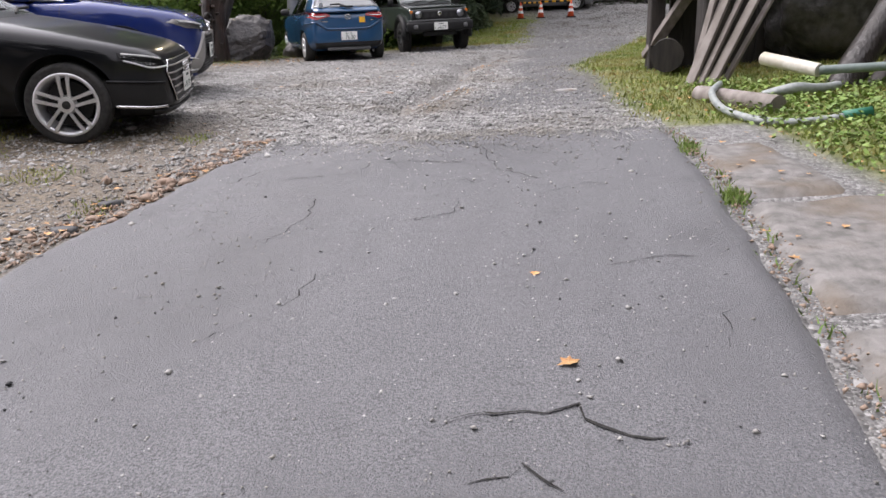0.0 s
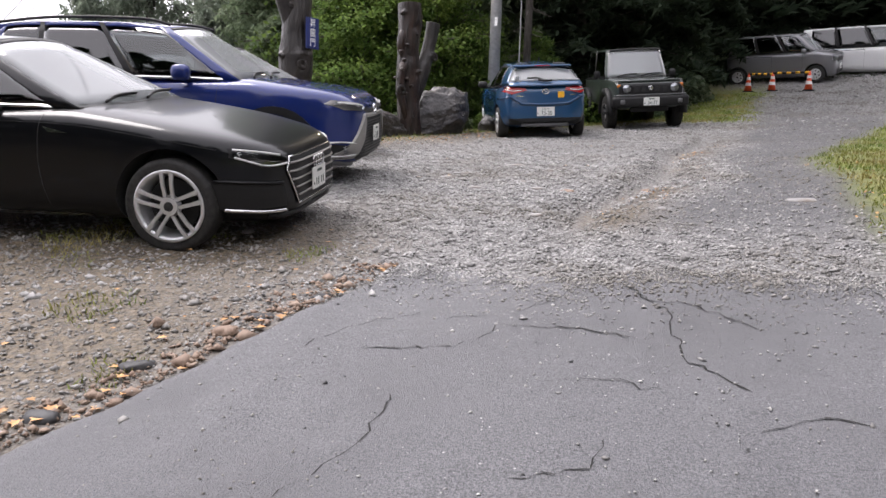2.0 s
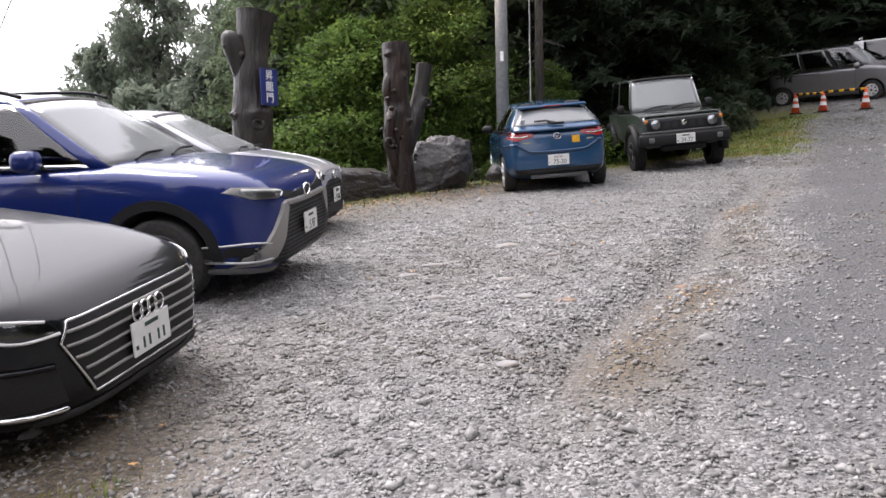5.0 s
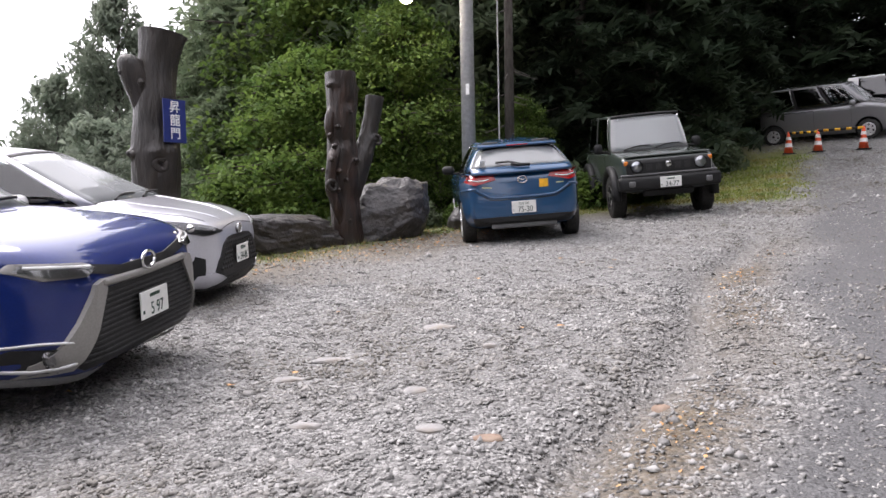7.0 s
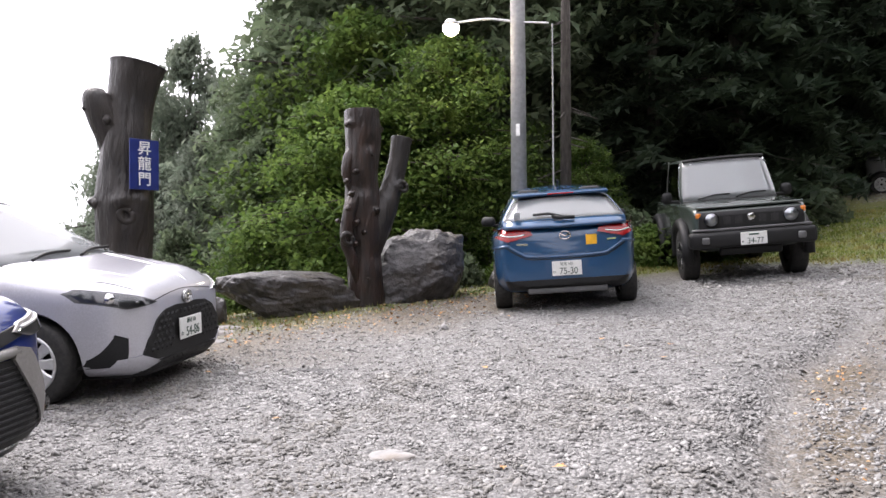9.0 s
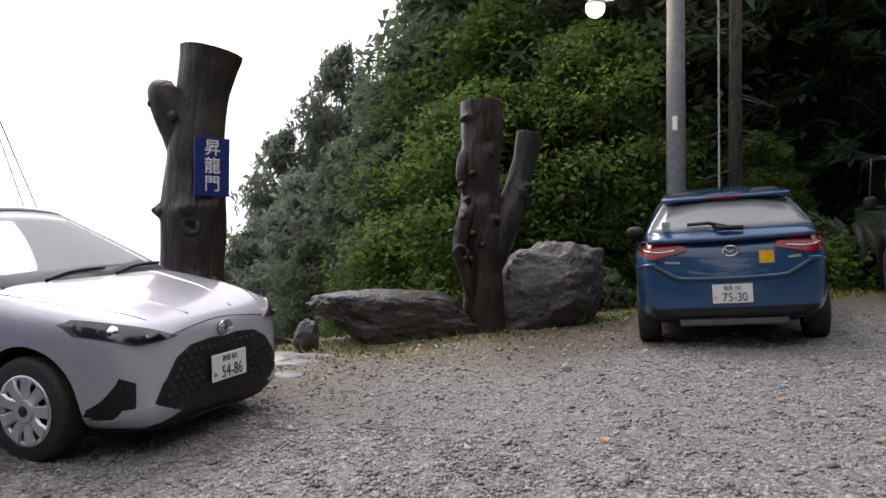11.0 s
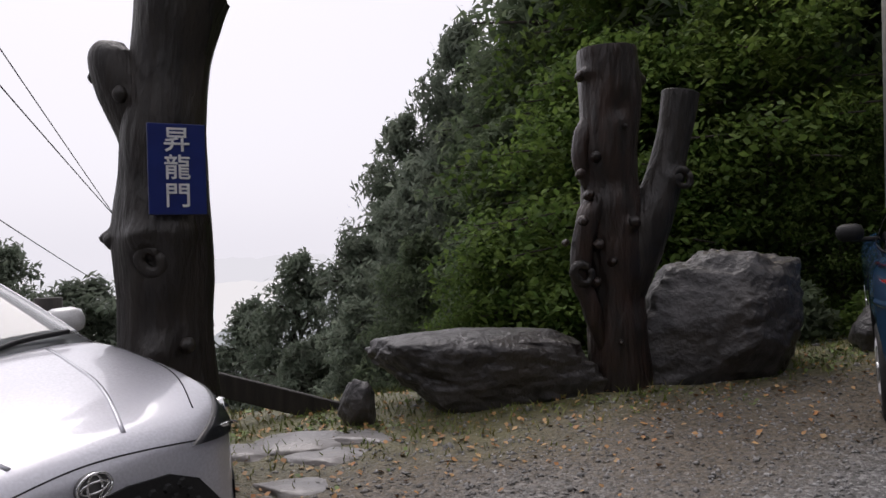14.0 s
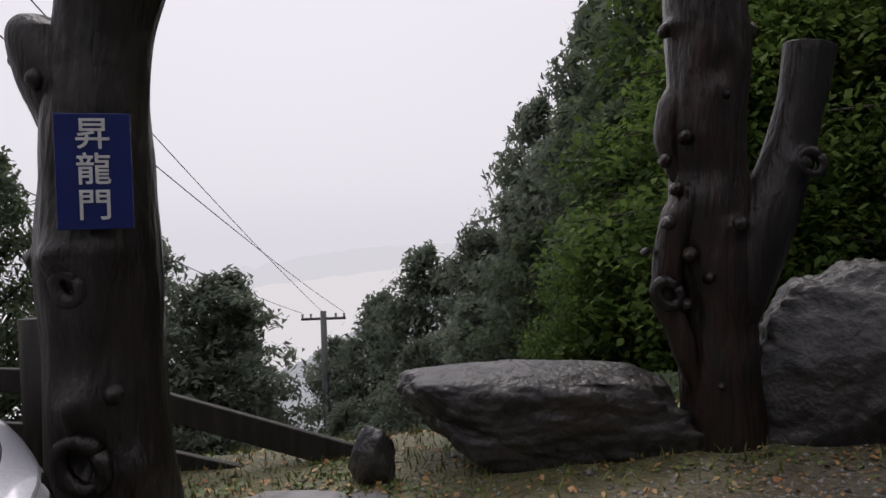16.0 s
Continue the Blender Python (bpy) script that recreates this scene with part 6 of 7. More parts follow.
BUSH = bush(5)
bush_rnd = random.Random(8)
for x, y, s, br in ((-3.1, 19.4, .55, 1), (-2.6, 20.3, .7, 1), (-3.6, 19.3, .5, 1), (-4.6, 18.9, .7, 0), (-5.4, 18.4, .7, 0), (-6.2, 17.8, .7, 0), (-7.0, 17.6, .8, 1), (-7.9, 17.0, .7, 0), (-6.8, 18.8, 1.0, 0), (-8.6, 18.2, 1.1, 0),
                   (-1.6, 21.3, .8, 1), (-.8, 21.6, .6, 1), (-.5, 22.6, .9, 0), (0, 24, 1.0, 0), (-2.6, 22.6, 1.1, 0), (-1.2, 24.0, 1.2, 0), (.6, 26.5, 1.1, 0), (1.2, 33.5, 1.9, 0), (2.2, 33.0, 1.7, 0), (3.0, 34.2, 2.0, 0), (.6, 31.5, 1.8, 0), (5.5, 34.6, 2.0, 0), (9, 35, 2.0, 0), (11.5, 34.5, 2.0, 0), (4, 34.5, 1.3, 0), (7, 34.5, 1.3, 0),
                   (-8.6, 15.6, .8, 1), (-9.4, 16.6, 1.0, 0), (-10.4, 15.4, 1.0, 0), (-8.4, 14.2, .7, 0)):
    root = tagged(new("bush"), "fresh green leafy bush" if br else "dark green undergrowth bush", "bush", group="undergrowth")
    root.matrix_world = pose(x, y, ground(x, y) - .05, 0, 0, bush_rnd.uniform(0, 360)) @ Matrix.Diagonal((s, s, s * 1.1, 1))
    for nm, me in (("stems", BUSH[0]), ("foliage", BUSH[1] if br else BUSH[2])):
        ob = new(nm, me)
        ob.parent = root


# ---- far backdrop hills, mist painted as a pale glow ----
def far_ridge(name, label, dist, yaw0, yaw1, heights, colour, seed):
    """A far wooded backdrop ridge; its mist is an even glow colour."""
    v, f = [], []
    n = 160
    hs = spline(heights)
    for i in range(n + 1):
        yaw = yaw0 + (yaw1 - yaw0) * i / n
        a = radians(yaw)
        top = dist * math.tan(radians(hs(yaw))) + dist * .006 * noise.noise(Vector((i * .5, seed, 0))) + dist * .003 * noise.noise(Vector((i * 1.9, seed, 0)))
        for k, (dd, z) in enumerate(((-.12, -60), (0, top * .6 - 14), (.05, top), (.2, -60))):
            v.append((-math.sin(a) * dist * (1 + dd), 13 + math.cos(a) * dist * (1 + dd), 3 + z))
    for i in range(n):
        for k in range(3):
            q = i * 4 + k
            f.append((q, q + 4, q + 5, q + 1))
    m = glow("mist_glow_" + name, colour, 0.0)
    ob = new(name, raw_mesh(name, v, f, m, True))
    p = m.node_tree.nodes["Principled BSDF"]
    # emission carries the haze colour, since no mist is modelled
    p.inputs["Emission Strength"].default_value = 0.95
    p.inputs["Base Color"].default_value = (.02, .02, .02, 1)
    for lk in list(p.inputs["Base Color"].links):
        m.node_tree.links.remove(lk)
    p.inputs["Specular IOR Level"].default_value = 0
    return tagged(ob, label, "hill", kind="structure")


far_ridge("backdrop_hill", "wooded valley side backdrop, mist put into its pale glow", 90, 52, 76, [(52, -1.5), (58, -3), (63, -5.5), (68, -8.5), (72, -10), (76, -11)], (.52, .55, .58), 1)
far_ridge("backdrop_ridge", "far ridge backdrop paled by a fog-coloured glow", 420, 40, 110, [(40, -1), (55, -.6), (64, -.7), (75, -2.0), (110, -1)], (.90, .915, .95), 4)
far_ridge("backdrop_valley", "glowing white ridge sheet standing in for valley fog", 120, 30, 120, [(30, -2.6), (60, -2.4), (75, -3.4), (120, -2.6)], (1.0, 1.0, 1.0), 7)


# ---- cones and bar by the vans ----
def cone(x, y):
    root = tagged(new("traffic_cone"), "orange traffic cone with white reflective bands", "traffic cone", group="traffic cones")
    z = ground(x, y)
    part("base", box_bm(.38, .38, .03, Matrix.Translation((0, 0, .015)), .008), BLACK_PLASTIC, root)
    part("shell", tube_bm([(0, 0, .03), (0, 0, .7)], [.14, .03], 20), ORANGE, root, smooth=True)
    for a, b in ((.22, .34), (.44, .54)):
        part("band", tube_bm([(0, 0, a), (0, 0, b)], [.146 - .157 * (a - .03), .146 - .157 * (b - .03)], 20, caps=False), SIGN_WHITE, root, "white band", True)
    root.matrix_world = pose(x, y, z) @ Matrix.Diagonal((.85, .85, .85, 1))


CONES = [(2.8, 28.4), (3.5, 28.3), (4.5, 27.9)]
for p in CONES:
    cone(*p)
for (x0, y0), (x1, y1) in zip(CONES, CONES[1:]):
    bar_root = tagged(new("barrier_bar"), "black and yellow striped bar between traffic cones", "barrier", group="barrier bars")
    for i in range(8):
        t0, t1 = i / 8, (i + 1) / 8
        a = Vector((x0 + (x1 - x0) * t0, y0 + (y1 - y0) * t0, ground(x0, y0) + .56))
        b = Vector((x0 + (x1 - x0) * t1, y0 + (y1 - y0) * t1, ground(x0, y0) + .56))
        part("stripe", tube_bm([a, b], .035, 8), YELLOW if i % 2 else BLACK_PLASTIC, bar_root, smooth=True)


# ---- timber shelter, planks, pipes and hose on the grass bank ----
def log(name, a, b, r, label, material=OLD_WOOD, seed=1, parent=None):
    bm = tube_bm([Vector(a).lerp(Vector(b), i / 6) for i in range(7)], r, 18, wobble=.1, seed=seed)
    ob = part(name, bm, material, parent, label if parent is None else "", True)
    ob.data.set_sharp_from_angle(angle=radians(50))
    return ob


def build_shelter():
    x, y = 3.15, 9.6
    z = ground(x, y)
    root = tagged(new("timber_shelter"), "dark old timber shelter of thick posts and boards", "shelter")
    part("post", box_bm(.34, .3, 3.2, Matrix.Translation((x + .12, y, z + 1.5)), .03), OLD_WOOD, root)
    part("post", box_bm(.2, .2, 3.2, Matrix.Translation((x - .25, y + 1.2, z + 1.6)), .02), OLD_WOOD, root)
    part("post", box_bm(.2, .2, 3.4, Matrix.Translation((x + 1.5, y + 1.0, z + 1.6)), .02), OLD_WOOD, root)
    part("brace", box_bm(.14, .1, 1.3, Matrix.Translation((x - .12, y + .9, z + .75)) @ Matrix.Rotation(radians(38), 4, "X") @ Matrix.Rotation(radians(20), 4, "Y"), .01), PLANK, root)
    part("crossbeam", box_bm(2.6, .16, .2, Matrix.Translation((x + 1.0, y + .2, z + 2.6)), .02), OLD_WOOD, root)
    for i in range(8):
        part("wall_board", box_bm(.195, .05, 2.8, Matrix.Translation((x + .05 + .2 * i, y + 1.3 + .012 * (i % 2), z + 1.4)), .01), OLD_WOOD, root)
    part("shelf", box_bm(1.0, .8, .06, Matrix.Translation((x + .2, y + .85, z + 1.1)), .01), OLD_WOOD, root)


build_shelter()
zl = ground(3.0, 10.2)
tagged(log("short_log", (2.78, 9.75, zl + .2), (3.1, 10.9, zl + .28), .2, ""), "short dark sawn log lying on the grass", "log")
for i, (x0, y0, x1, y1, zt, r) in enumerate(((2.75, 8.75, 3.6, 9.35, 1.75, .045), (2.85, 8.7, 3.75, 9.3, 1.65, .03), (2.95, 8.65, 4.0, 9.3, 1.75, .05), (3.1, 8.7, 4.2, 9.3, 1.7, .04), (2.8, 8.85, 3.35, 9.35, 1.8, .035))):
    a, b = Vector((x0, y0, ground(x0, y0) - .03)), Vector((x1, y1, ground(x0, y0) + zt))
    d = b - a
    ob = part("plank", box_bm(.12 if r > .04 else .07, .04, d.length, Matrix.Translation((a + b) / 2) @ d.to_track_quat("Z", "Y").to_matrix().to_4x4(), .008), PLANK)
    tagged(ob, "weathered grey board leaning against the shelter", "plank", group="leaning boards")
boulder("rock_outcrop", "large grey boulder on the bank behind planks", 5.4, 10.6, 1.3, .9, 1.2, 20, 9.3)
boulder("rock_outcrop", "large grey boulder on the bank behind planks", 7.4, 9.6, 1.2, .9, 1.1, 60, 10.1, sub=4)
tagged(log("leaning_log", (3.9, 7.7, ground(3.9, 7.7) - .05), (5.3, 8.6, ground(3.9, 7.7) + 1.7), .15, "", BARK, 4), "thick dark log leaning on the bank", "log")
tagged(log("leaning_log", (4.15, 7.6, ground(4.1, 7.6) - .05), (5.8, 8.3, ground(3.9, 7.7) + 1.6), .09, "", OLD_WOOD, 6), "slim dark log leaning on the bank", "log")
zp = ground(3.6, 7.6)
tagged(log("white_pipe", (3.32, 8.15, zp + .33), (3.62, 7.55, zp + .2), .065, "", PVC_WHITE, 2), "dirty white plastic pipe lying in grass", "pipe")
tagged(log("grey_pipe", (3.62, 7.55, zp + .2), (5.2, 6.9, zp + .3), .045, "", PVC_GREY, 2), "grey-green plastic pipe joined to white pipe", "pipe")
tagged(part("garden_hose", tube_bm(curve_points([(2.62, 7.4, ground(2.62, 7.4) + .16), (2.45, 7.1, ground(2.45, 7.1) + .12), (2.38, 6.6, ground(2.4, 6.6) + .05), (2.5, 6.15, ground(2.5, 6.15) + .03), (2.75, 5.95, ground(2.7, 6) + .03), (3.05, 5.9, ground(3, 5.9) + .05)], 8), .032, 10), HOSE, None, smooth=True), "grey garden hose curving over the grass", "hose")
tagged(part("hose_joint", tube_bm([(3.05, 5.9, ground(3.05, 5.9) + .05), (3.25, 5.88, ground(3.2, 5.9) + .07)], .04, 10), HOSE_GREEN, None, smooth=True), "green plastic hose coupling", "hose")
tagged(log("kerb_timber", (2.5, 7.6, ground(2.5, 7.6) + .04), (2.85, 6.6, ground(2.85, 6.6) + .05), .09, "", PLANK, 7), "half-buried old timber edging the grass", "timber")
tagged(part("hose_coil", tube_bm(curve_points([(3.0, 7.3, ground(3, 7.3) + .06), (3.2, 7.15, ground(3.2, 7.15) + .12), (3.45, 7.2, ground(3.4, 7.2) + .1), (3.7, 7.3, ground(3.7, 7.3) + .08)], 8), .045, 8, wobble=.2), HOSE, None, smooth=True), "grey hose scrap lying in the grass", "hose")


# ---- grass, gravel, loose stones ----
def scatter(count, seed, box, accept):
    r = np.random.default_rng(seed)
    out = []
    while len(out) < count:
        x, y = r.uniform(box[0], box[1]), r.uniform(box[2], box[3])
        if r.random() < accept(x, y):
            out.append((x, y, ground(x, y)))
    return np.array(out)


def blades(name, label, pts, seed, h, w, material):
    r = np.random.default_rng(seed)
    n = len(pts)
    a = r.uniform(0, 6.283, n)
    d = np.stack([np.cos(a), np.sin(a), np.zeros(n)], 1)
    lean = np.stack([r.normal(0, .4, n), r.normal(0, .4, n), np.ones(n)], 1)
    hh = (h * r.uniform(.4, 1.3, n))[:, None]
    ww = (w * r.uniform(.6, 1.3, n))[:, None]
    mid = pts + lean * hh * .55
    tip = pts + lean * hh + d * hh * .25
    v = np.stack([pts - d * ww, pts + d * ww, mid + d * ww * .7, tip, mid - d * ww * .7], 1).reshape(-1, 3)
    f = np.arange(n * 5).reshape(-1, 5)
    ob = new(name, quads(name, v, f, material))
    return tagged(ob, label, "grass", kind="stuff")


blades("grass", "short yellow-green grass on the bank", scatter(26000, 1, (1.3, 5.5, 4.5, 17), lambda x, y: grass_zone(x, y) ** 2), 2, .045, .006, GRASS)
blades("verge_grass", "bright grass verge behind the parked cars", scatter(20000, 3, (-3, 5, 17, 28), lambda x, y: grass_zone(x, y) ** 2 if y < 19 + 40 else 0), 4, .055, .011, GRASS)
blades("rim_grass", "sparse grass and weeds along the boulders", scatter(7000, 5, (-7, -1.5, 13, 20), lambda x, y: (grass_zone(x, y) if beyond(x, y) < .8 else 0) ** 1.5), 6, .06, .005, GRASS)


def clover():
    r = np.random.default_rng(9)
    pts = scatter(9000, 10, (2.2, 4.8, 3.2, 8.5), lambda x, y: smoothstep(2.2, 3.0, x + .2 * noise.noise(Vector((x * 3, y * 3, 1)))))
    pts[:, 2] += r.uniform(.02, .09, len(pts))
    v, f = leaf_arrays(pts, .035 * r.uniform(.6, 1.4, len(pts)), r, .35, 1.1)
    tagged(new("clover_weeds", quads("clover_weeds", v, f, CLOVER)), "low bright green weeds and clover", "weeds", kind="stuff")


clover()


def stones(name, label, pts, sizes, seed, material):
    """Angular crushed stones, each an octahedron with jittered corners."""
    r = np.random.default_rng(seed)
    n = len(pts)
    b = np.array([(1, 0, 0), (0, 1, 0), (-1, 0, 0), (0, -1, 0), (0, 0, .7), (0, 0, -.5)], float)
    v = b[None] * r.uniform(.55, 1.3, (n, 6, 1)) + r.normal(0, .16, (n, 6, 3))
    a = r.uniform(0, 6.283, n)
    c, s = np.cos(a), np.sin(a)
    x, y = v[..., 0] * c[:, None] - v[..., 1] * s[:, None], v[..., 0] * s[:, None] + v[..., 1] * c[:, None]
    v = np.stack([x, y, v[..., 2]], -1) * np.asarray(sizes)[:, None, None] + pts[:, None, :]
    t = np.array([(0, 1, 4), (1, 2, 4), (2, 3, 4), (3, 0, 4), (1, 0, 5), (2, 1, 5), (3, 2, 5), (0, 3, 5)])
    f = (np.arange(n)[:, None, None] * 6 + t[None]).reshape(-1, 3)
    return tagged(new(name, quads(name, v.reshape(-1, 3), f, material)), label, "gravel", kind="stuff")


def on_gravel(x, y):
    if asphalt_edge_left(y) - .02 < x < asphalt_edge_right(y) + 1.0 and y < asphalt_end(x) + .02:
        return 0
    return max(0, 1 - grass_zone(x, y)) * (1 - .5 * soil_zone(x, y)) * (1 - .75 * fine_zone(x, y)) * (1 if beyond(x, y) < -.3 else 0)


g_rnd = np.random.default_rng(12)
near = scatter(66000, 13, (-4.6, 2.6, 1.5, 13), on_gravel)
stones("gravel", "loose grey crushed stone", near, .0115 * g_rnd.lognormal(0, .4, len(near)), 14, STONES)
mid_pts = scatter(34000, 15, (-6, 4, 12, 19), on_gravel)
stones("gravel_upper", "loose grey crushed stone", mid_pts, .0105 * g_rnd.lognormal(0, .4, len(mid_pts)), 16, STONES)
far_pts = scatter(16000, 17, (-1, 8, 18, 31), lambda x, y: on_gravel(x, y) if y < 31 else 0)
stones("gravel_far", "loose grey crushed stone", far_pts, .02 * g_rnd.lognormal(0, .4, len(far_pts)), 21, STONES)
crumbs = scatter(2600, 18, (-2.2, 1.7, 1.5, 6.7), lambda x, y: 1 if asphalt_edge_left(y) < x < asphalt_edge_right(y) else 0)
crumbs[:, 2] += .03
stones("asphalt_crumbs", "tiny loose stones scattered on asphalt", crumbs, .0042 * g_rnd.lognormal(0, .5, 2600), 19, STONES)
spill = scatter(7500, 61, (-1.6, 1.9, 4.9, 6.7), lambda x, y: math.exp(-(asphalt_end(x) - y) / .22) if asphalt_edge_left(y) < x < asphalt_edge_right(y) and y < asphalt_end(x) else 0)
spill[:, 2] += .03
stones("gravel_spill", "crushed stone spilled over the ragged asphalt end", spill, .0062 * g_rnd.lognormal(0, .45, len(spill)), 62, STONES)
edge_y = g_rnd.uniform(1.5, 6.2, 1600)
edge = np.array([(asphalt_edge_left(y) - abs(g_rnd.normal(.06, .16)), y, 0) for y in edge_y])
edge[:, 2] = [ground(x, y) + .01 for x, y, _ in edge]
stones("edge_rubble", "brown rubble along the broken asphalt edge", edge, .0095 * g_rnd.lognormal(0, .6, 1600), 20, BROWN_STONE)

for i, (x, y, a, b, h, t, m, lab) in enumerate((
        (-1.55, 11.33, .2, .13, .05, 10, PEBBLE, "flat grey stone in the gravel"), (-1.97, 10.43, .22, .1, .04, 15, PEBBLE, "flat grey stone in the gravel"), (-2.04, 9.97, .17, .08, .04, 20, PEBBLE, "flat grey stone in the gravel"),
        (-1.03, 10.84, .1, .08, .05, 0, PEBBLE, "flat grey stone in the gravel"), (-1.23, 9.92, .13, .09, .03, 60, PEBBLE, "flat grey stone in the gravel"), (-.65, 9.3, .13, .06, .04, 10, BROWN_STONE, "brown stone in the gravel"),
        (-.95, 9.35, .12, .07, .04, 0, PEBBLE, "flat grey stone in the gravel"), (-1.6, 9.3, .14, .06, .03, 12, PEBBLE, "flat grey stone in the gravel"), (1.45, 9.0, .2, .12, .05, 0, PEBBLE, "pale stone by the grass"),
        (.1, 10.0, .08, .06, .05, 0, BROWN_STONE, "brown stone in the rut"), (.25, 8.6, .09, .06, .05, 30, PEBBLE, "pale stone in the rut"), (-.75, 8.0, .1, .06, .04, 30, PEBBLE, "pale stone in the gravel"),
        (-1.95, 4.45, .13, .07, .05, 35, DARK_STONE, "dark broken asphalt lump at the edge"), (-1.7, 5.1, .11, .06, .05, 25, DARK_STONE, "dark broken asphalt lump at the edge"), (-1.78, 4.9, .1, .07, .05, 60, BROWN_STONE, "brown stone at the asphalt edge"),
        (-2.0, 3.95, .12, .08, .05, 10, DARK_STONE, "dark broken asphalt lump at the edge"), (-1.55, 5.5, .09, .05, .04, 45, DARK_STONE, "dark broken asphalt lump at the edge"),
        (2.15, 4.7, .12, .08, .06, 15, PEBBLE, "pale stone on the concrete strip"), (-3.15, 13.0, .2, .12, .015, 5, DARK_STONE, "flat dark stone in the gravel"))):
    boulder("stone", lab, x, y, a * .8, b * .8, h * .8, t, 20 + i, m, 3, sink=h * .8, kind_cat="stone")


def fallen_leaf(x, y, s, t, up=.004):
    on = asphalt_edge_left(y) < x < asphalt_edge_right(y) and y < 6.6
    z = asphalt_z(x, y) if on else ground(x, y) + .012
    outline = [(1, 0), (.45, .3), (.5, .75), (.1, .5), (-.3, .8), (-.4, .25), (-1, 0), (-.4, -.25), (-.3, -.8), (.1, -.5), (.5, -.75), (.45, -.3)]
    bm = bmesh.new()
    c = bm.verts.new((0, 0, .12 * s))
    r = [bm.verts.new((a * s, b * s, (.25 * abs(b) + .1 * a) * s)) for a, b in outline]
    for a, b in zip(r, r[1:] + r[:1]):
        bm.faces.new((c, a, b))
    ob = part("fallen_leaf", bm, DRY_LEAF)
    ob.matrix_world = pose(x, y, z + up, 0, 0, t)
    tagged(ob, "dry orange-brown fallen leaf", "leaf", group="fallen leaves")


fallen_leaf(.41, 2.37, .045, 20)
fallen_leaf(.39, 3.15, .03, 70)
l_rnd = random.Random(6)
for i in range(46):
    y = l_rnd.uniform(2.5, 6.3)
    fallen_leaf(asphalt_edge_left(y) - abs(l_rnd.gauss(.1, .15)), y, l_rnd.uniform(.02, .04), l_rnd.uniform(0, 360))
for i in range(26):
    fallen_leaf(l_rnd.uniform(-5, -.5), l_rnd.uniform(7.5, 16.5), l_rnd.uniform(.02, .04), l_rnd.uniform(0, 360))


# weeds in the joint between asphalt and concrete
w_rnd = np.random.default_rng(31)
wy = np.concatenate([w_rnd.uniform(1.5, 6.0, 140), w_rnd.normal(4.05, .06, 350), w_rnd.normal(5.3, .1, 250)])
joint = np.array([(asphalt_edge_right(y) + w_rnd.normal(.02, .03), y, 0) for y in wy])
joint[:, 2] = [ground(x, y) + .01 for x, y, _ in joint]
blades("joint_weeds", "weeds growing in the joint beside the asphalt", joint, 32, .05, .005, CLOVER)
jy = w_rnd.uniform(1.2, 6.0, 700)
dirt = np.array([(asphalt_edge_right(y) + w_rnd.normal(.03, .035), y, 0) for y in jy])
dirt[:, 2] = [ground(x, y) + .03 for x, y, _ in dirt]
stones("joint_rubble", "brown grit and crumbs in the pavement joint", dirt, .006 * w_rnd.lognormal(0, .5, 700), 33, BROWN_STONE)
for i in range(30):
    y = w_rnd.uniform(1.8, 5.6)
    fallen_leaf(asphalt_edge_right(y) + abs(w_rnd.normal(.1, .35)), y, w_rnd.uniform(.015, .035), w_rnd.uniform(0, 360), .035)
blades("park_weeds", "thin weeds on the damp soil by the cars", scatter(7000, 41, (-6.5, -1.9, 2, 7.5), lambda x, y: soil_zone(x, y) * smoothstep(.05, .4, noise.noise(Vector((x * 1.5, y * 1.5, 4))))), 42, .035, .004, GRASS)
dark_crumbs = scatter(220, 43, (-2.2, 1.7, 1.5, 6.3), lambda x, y: 1 if asphalt_edge_left(y) < x < asphalt_edge_right(y) else 0)
dark_crumbs[:, 2] += .03
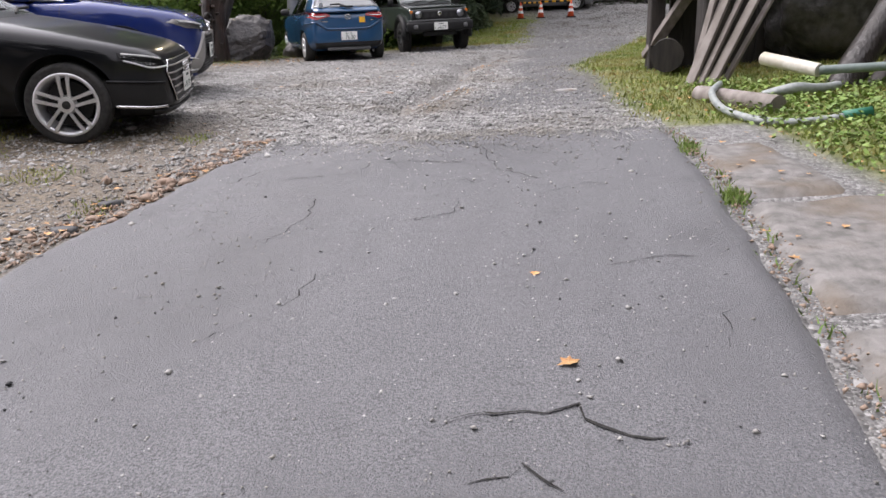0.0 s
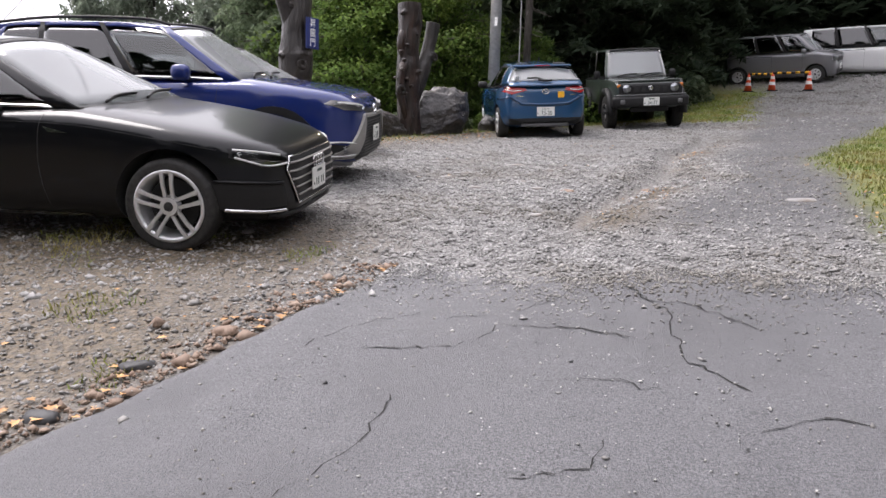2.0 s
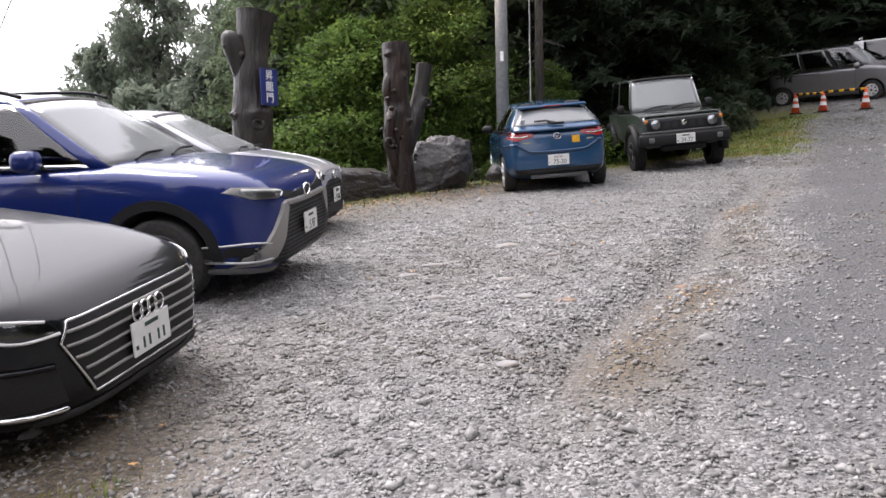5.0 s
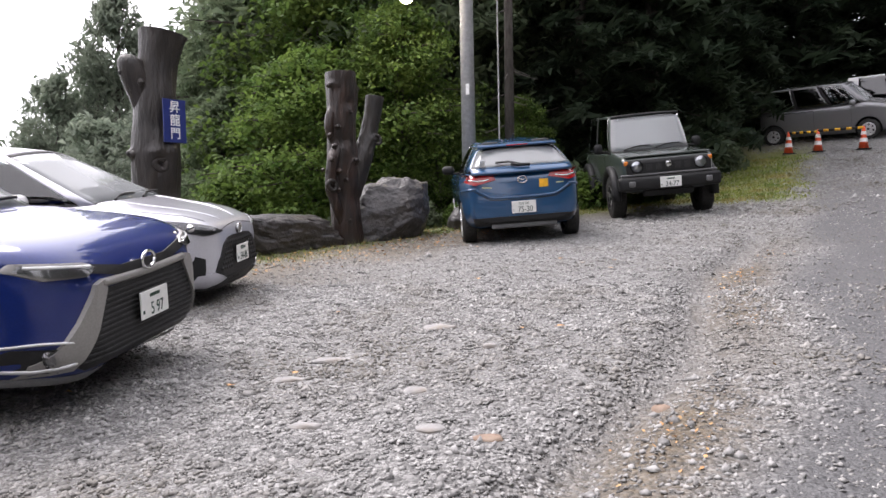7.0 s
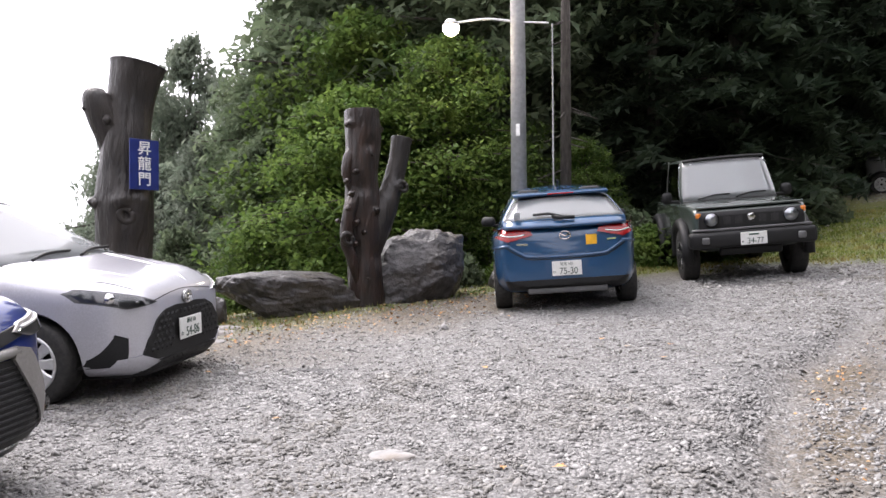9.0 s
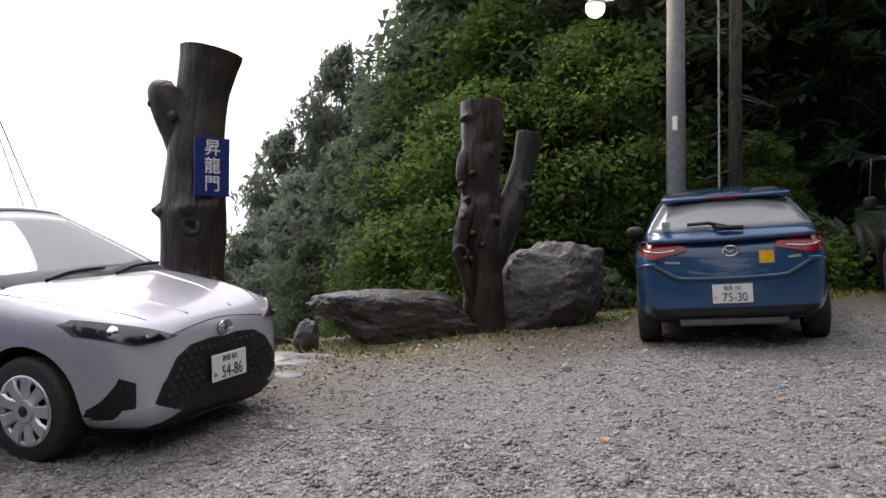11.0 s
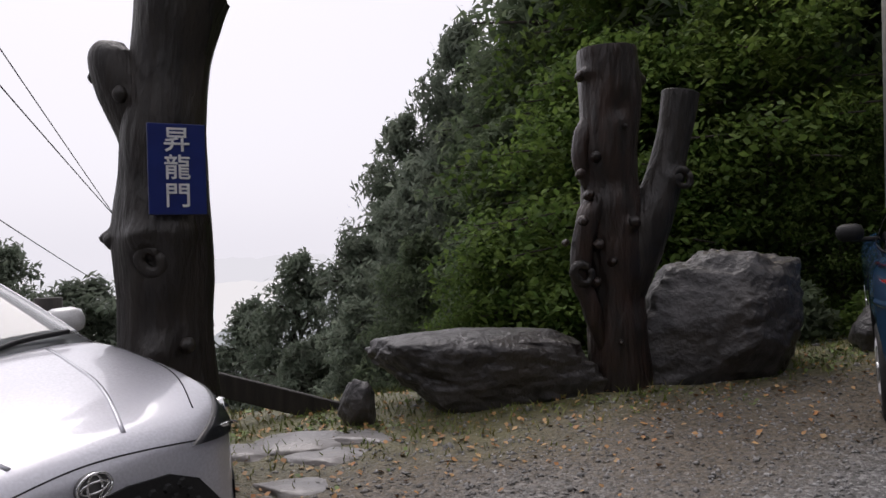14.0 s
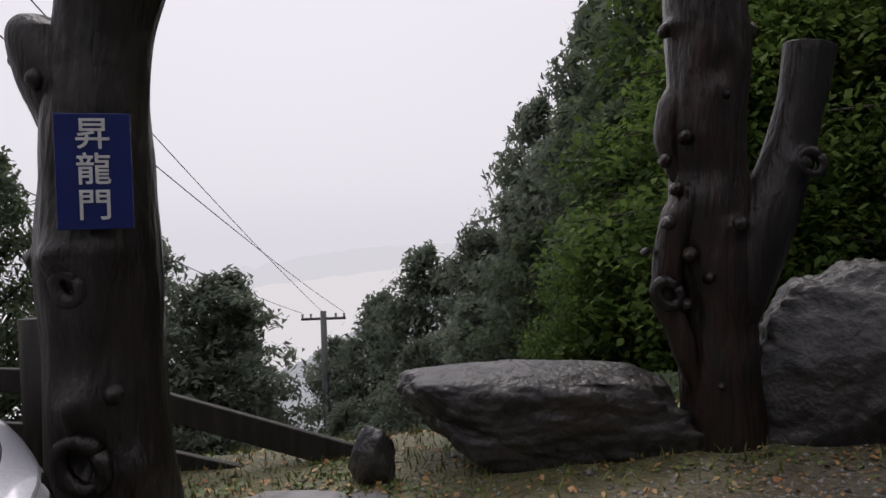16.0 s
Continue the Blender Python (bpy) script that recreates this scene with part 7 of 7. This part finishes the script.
stones("dark_crumbs", "dark grit scattered on asphalt", dark_crumbs, .0045 * w_rnd.lognormal(0, .5, 220), 44, DARK_STONE)
for i in range(60):
    fallen_leaf(w_rnd.uniform(-5.5, -1.8), w_rnd.uniform(2.5, 7), w_rnd.uniform(.012, .03), w_rnd.uniform(0, 360), .01)


def litter(name, label, count, seed, box, accept, size, material):
    r = np.random.default_rng(seed)
    pts = scatter(count, seed, box, accept)
    pts[:, 2] += r.uniform(.006, .02, count)
    v, f = leaf_arrays(pts, size * r.uniform(.5, 1.4, count), r, .25, 1.2)
    tagged(new(name, quads(name, v, f, material)), label, "leaf litter", kind="stuff")


litter("leaf_litter", "brown leaf litter along the boulders", 2600, 51, (-7, -2, 12.5, 20), lambda x, y: smoothstep(-3.6, -1.6, beyond(x, y)) if beyond(x, y) < .6 else 0, .03, DRY_LEAF)
litter("rim_clover", "small green weeds among the gravel by the boulders", 2600, 52, (-7, -1.5, 12.5, 20), lambda x, y: grass_zone(x, y) * smoothstep(0, .35, noise.noise(Vector((x * 2, y * 2, 6)))) if beyond(x, y) < .8 else 0, .03, CLOVER)
litter("rut_litter", "brown dead leaves and bark scraps in the washed-out rut", 130, 54, (-.6, 1.6, 8, 15), lambda x, y: math.exp(-((x - rut_x(y) - .28) / .2) ** 2) * smoothstep(-.1, .35, noise.noise(Vector((x * 1.5, y * 1.5, 14)))), .018, DRY_LEAF)
litter("bank_litter", "brown dead leaves among the bank grass", 900, 53, (1.6, 5, 3, 12), lambda x, y: grass_zone(x, y), .028, DRY_LEAF)
for pts in ([(-.9, 2.6), (-.6, 2.9), (-.55, 3.2)], [(.3, 1.75), (.2, 1.85), (.05, 1.8)], [(.7, 3.2), (.95, 3.3), (1.1, 3.25)], [(-.2, 3.9), (.05, 4.0), (.1, 4.2)], [(-.9, 3.6), (-.7, 4.0), (-.75, 4.4)], [(.95, 2.4), (1.05, 2.7), (1.15, 2.8)], [(-.2, 4.6), (.1, 4.7), (.2, 4.6), (.35, 4.7)]):
    crack(pts, .005)
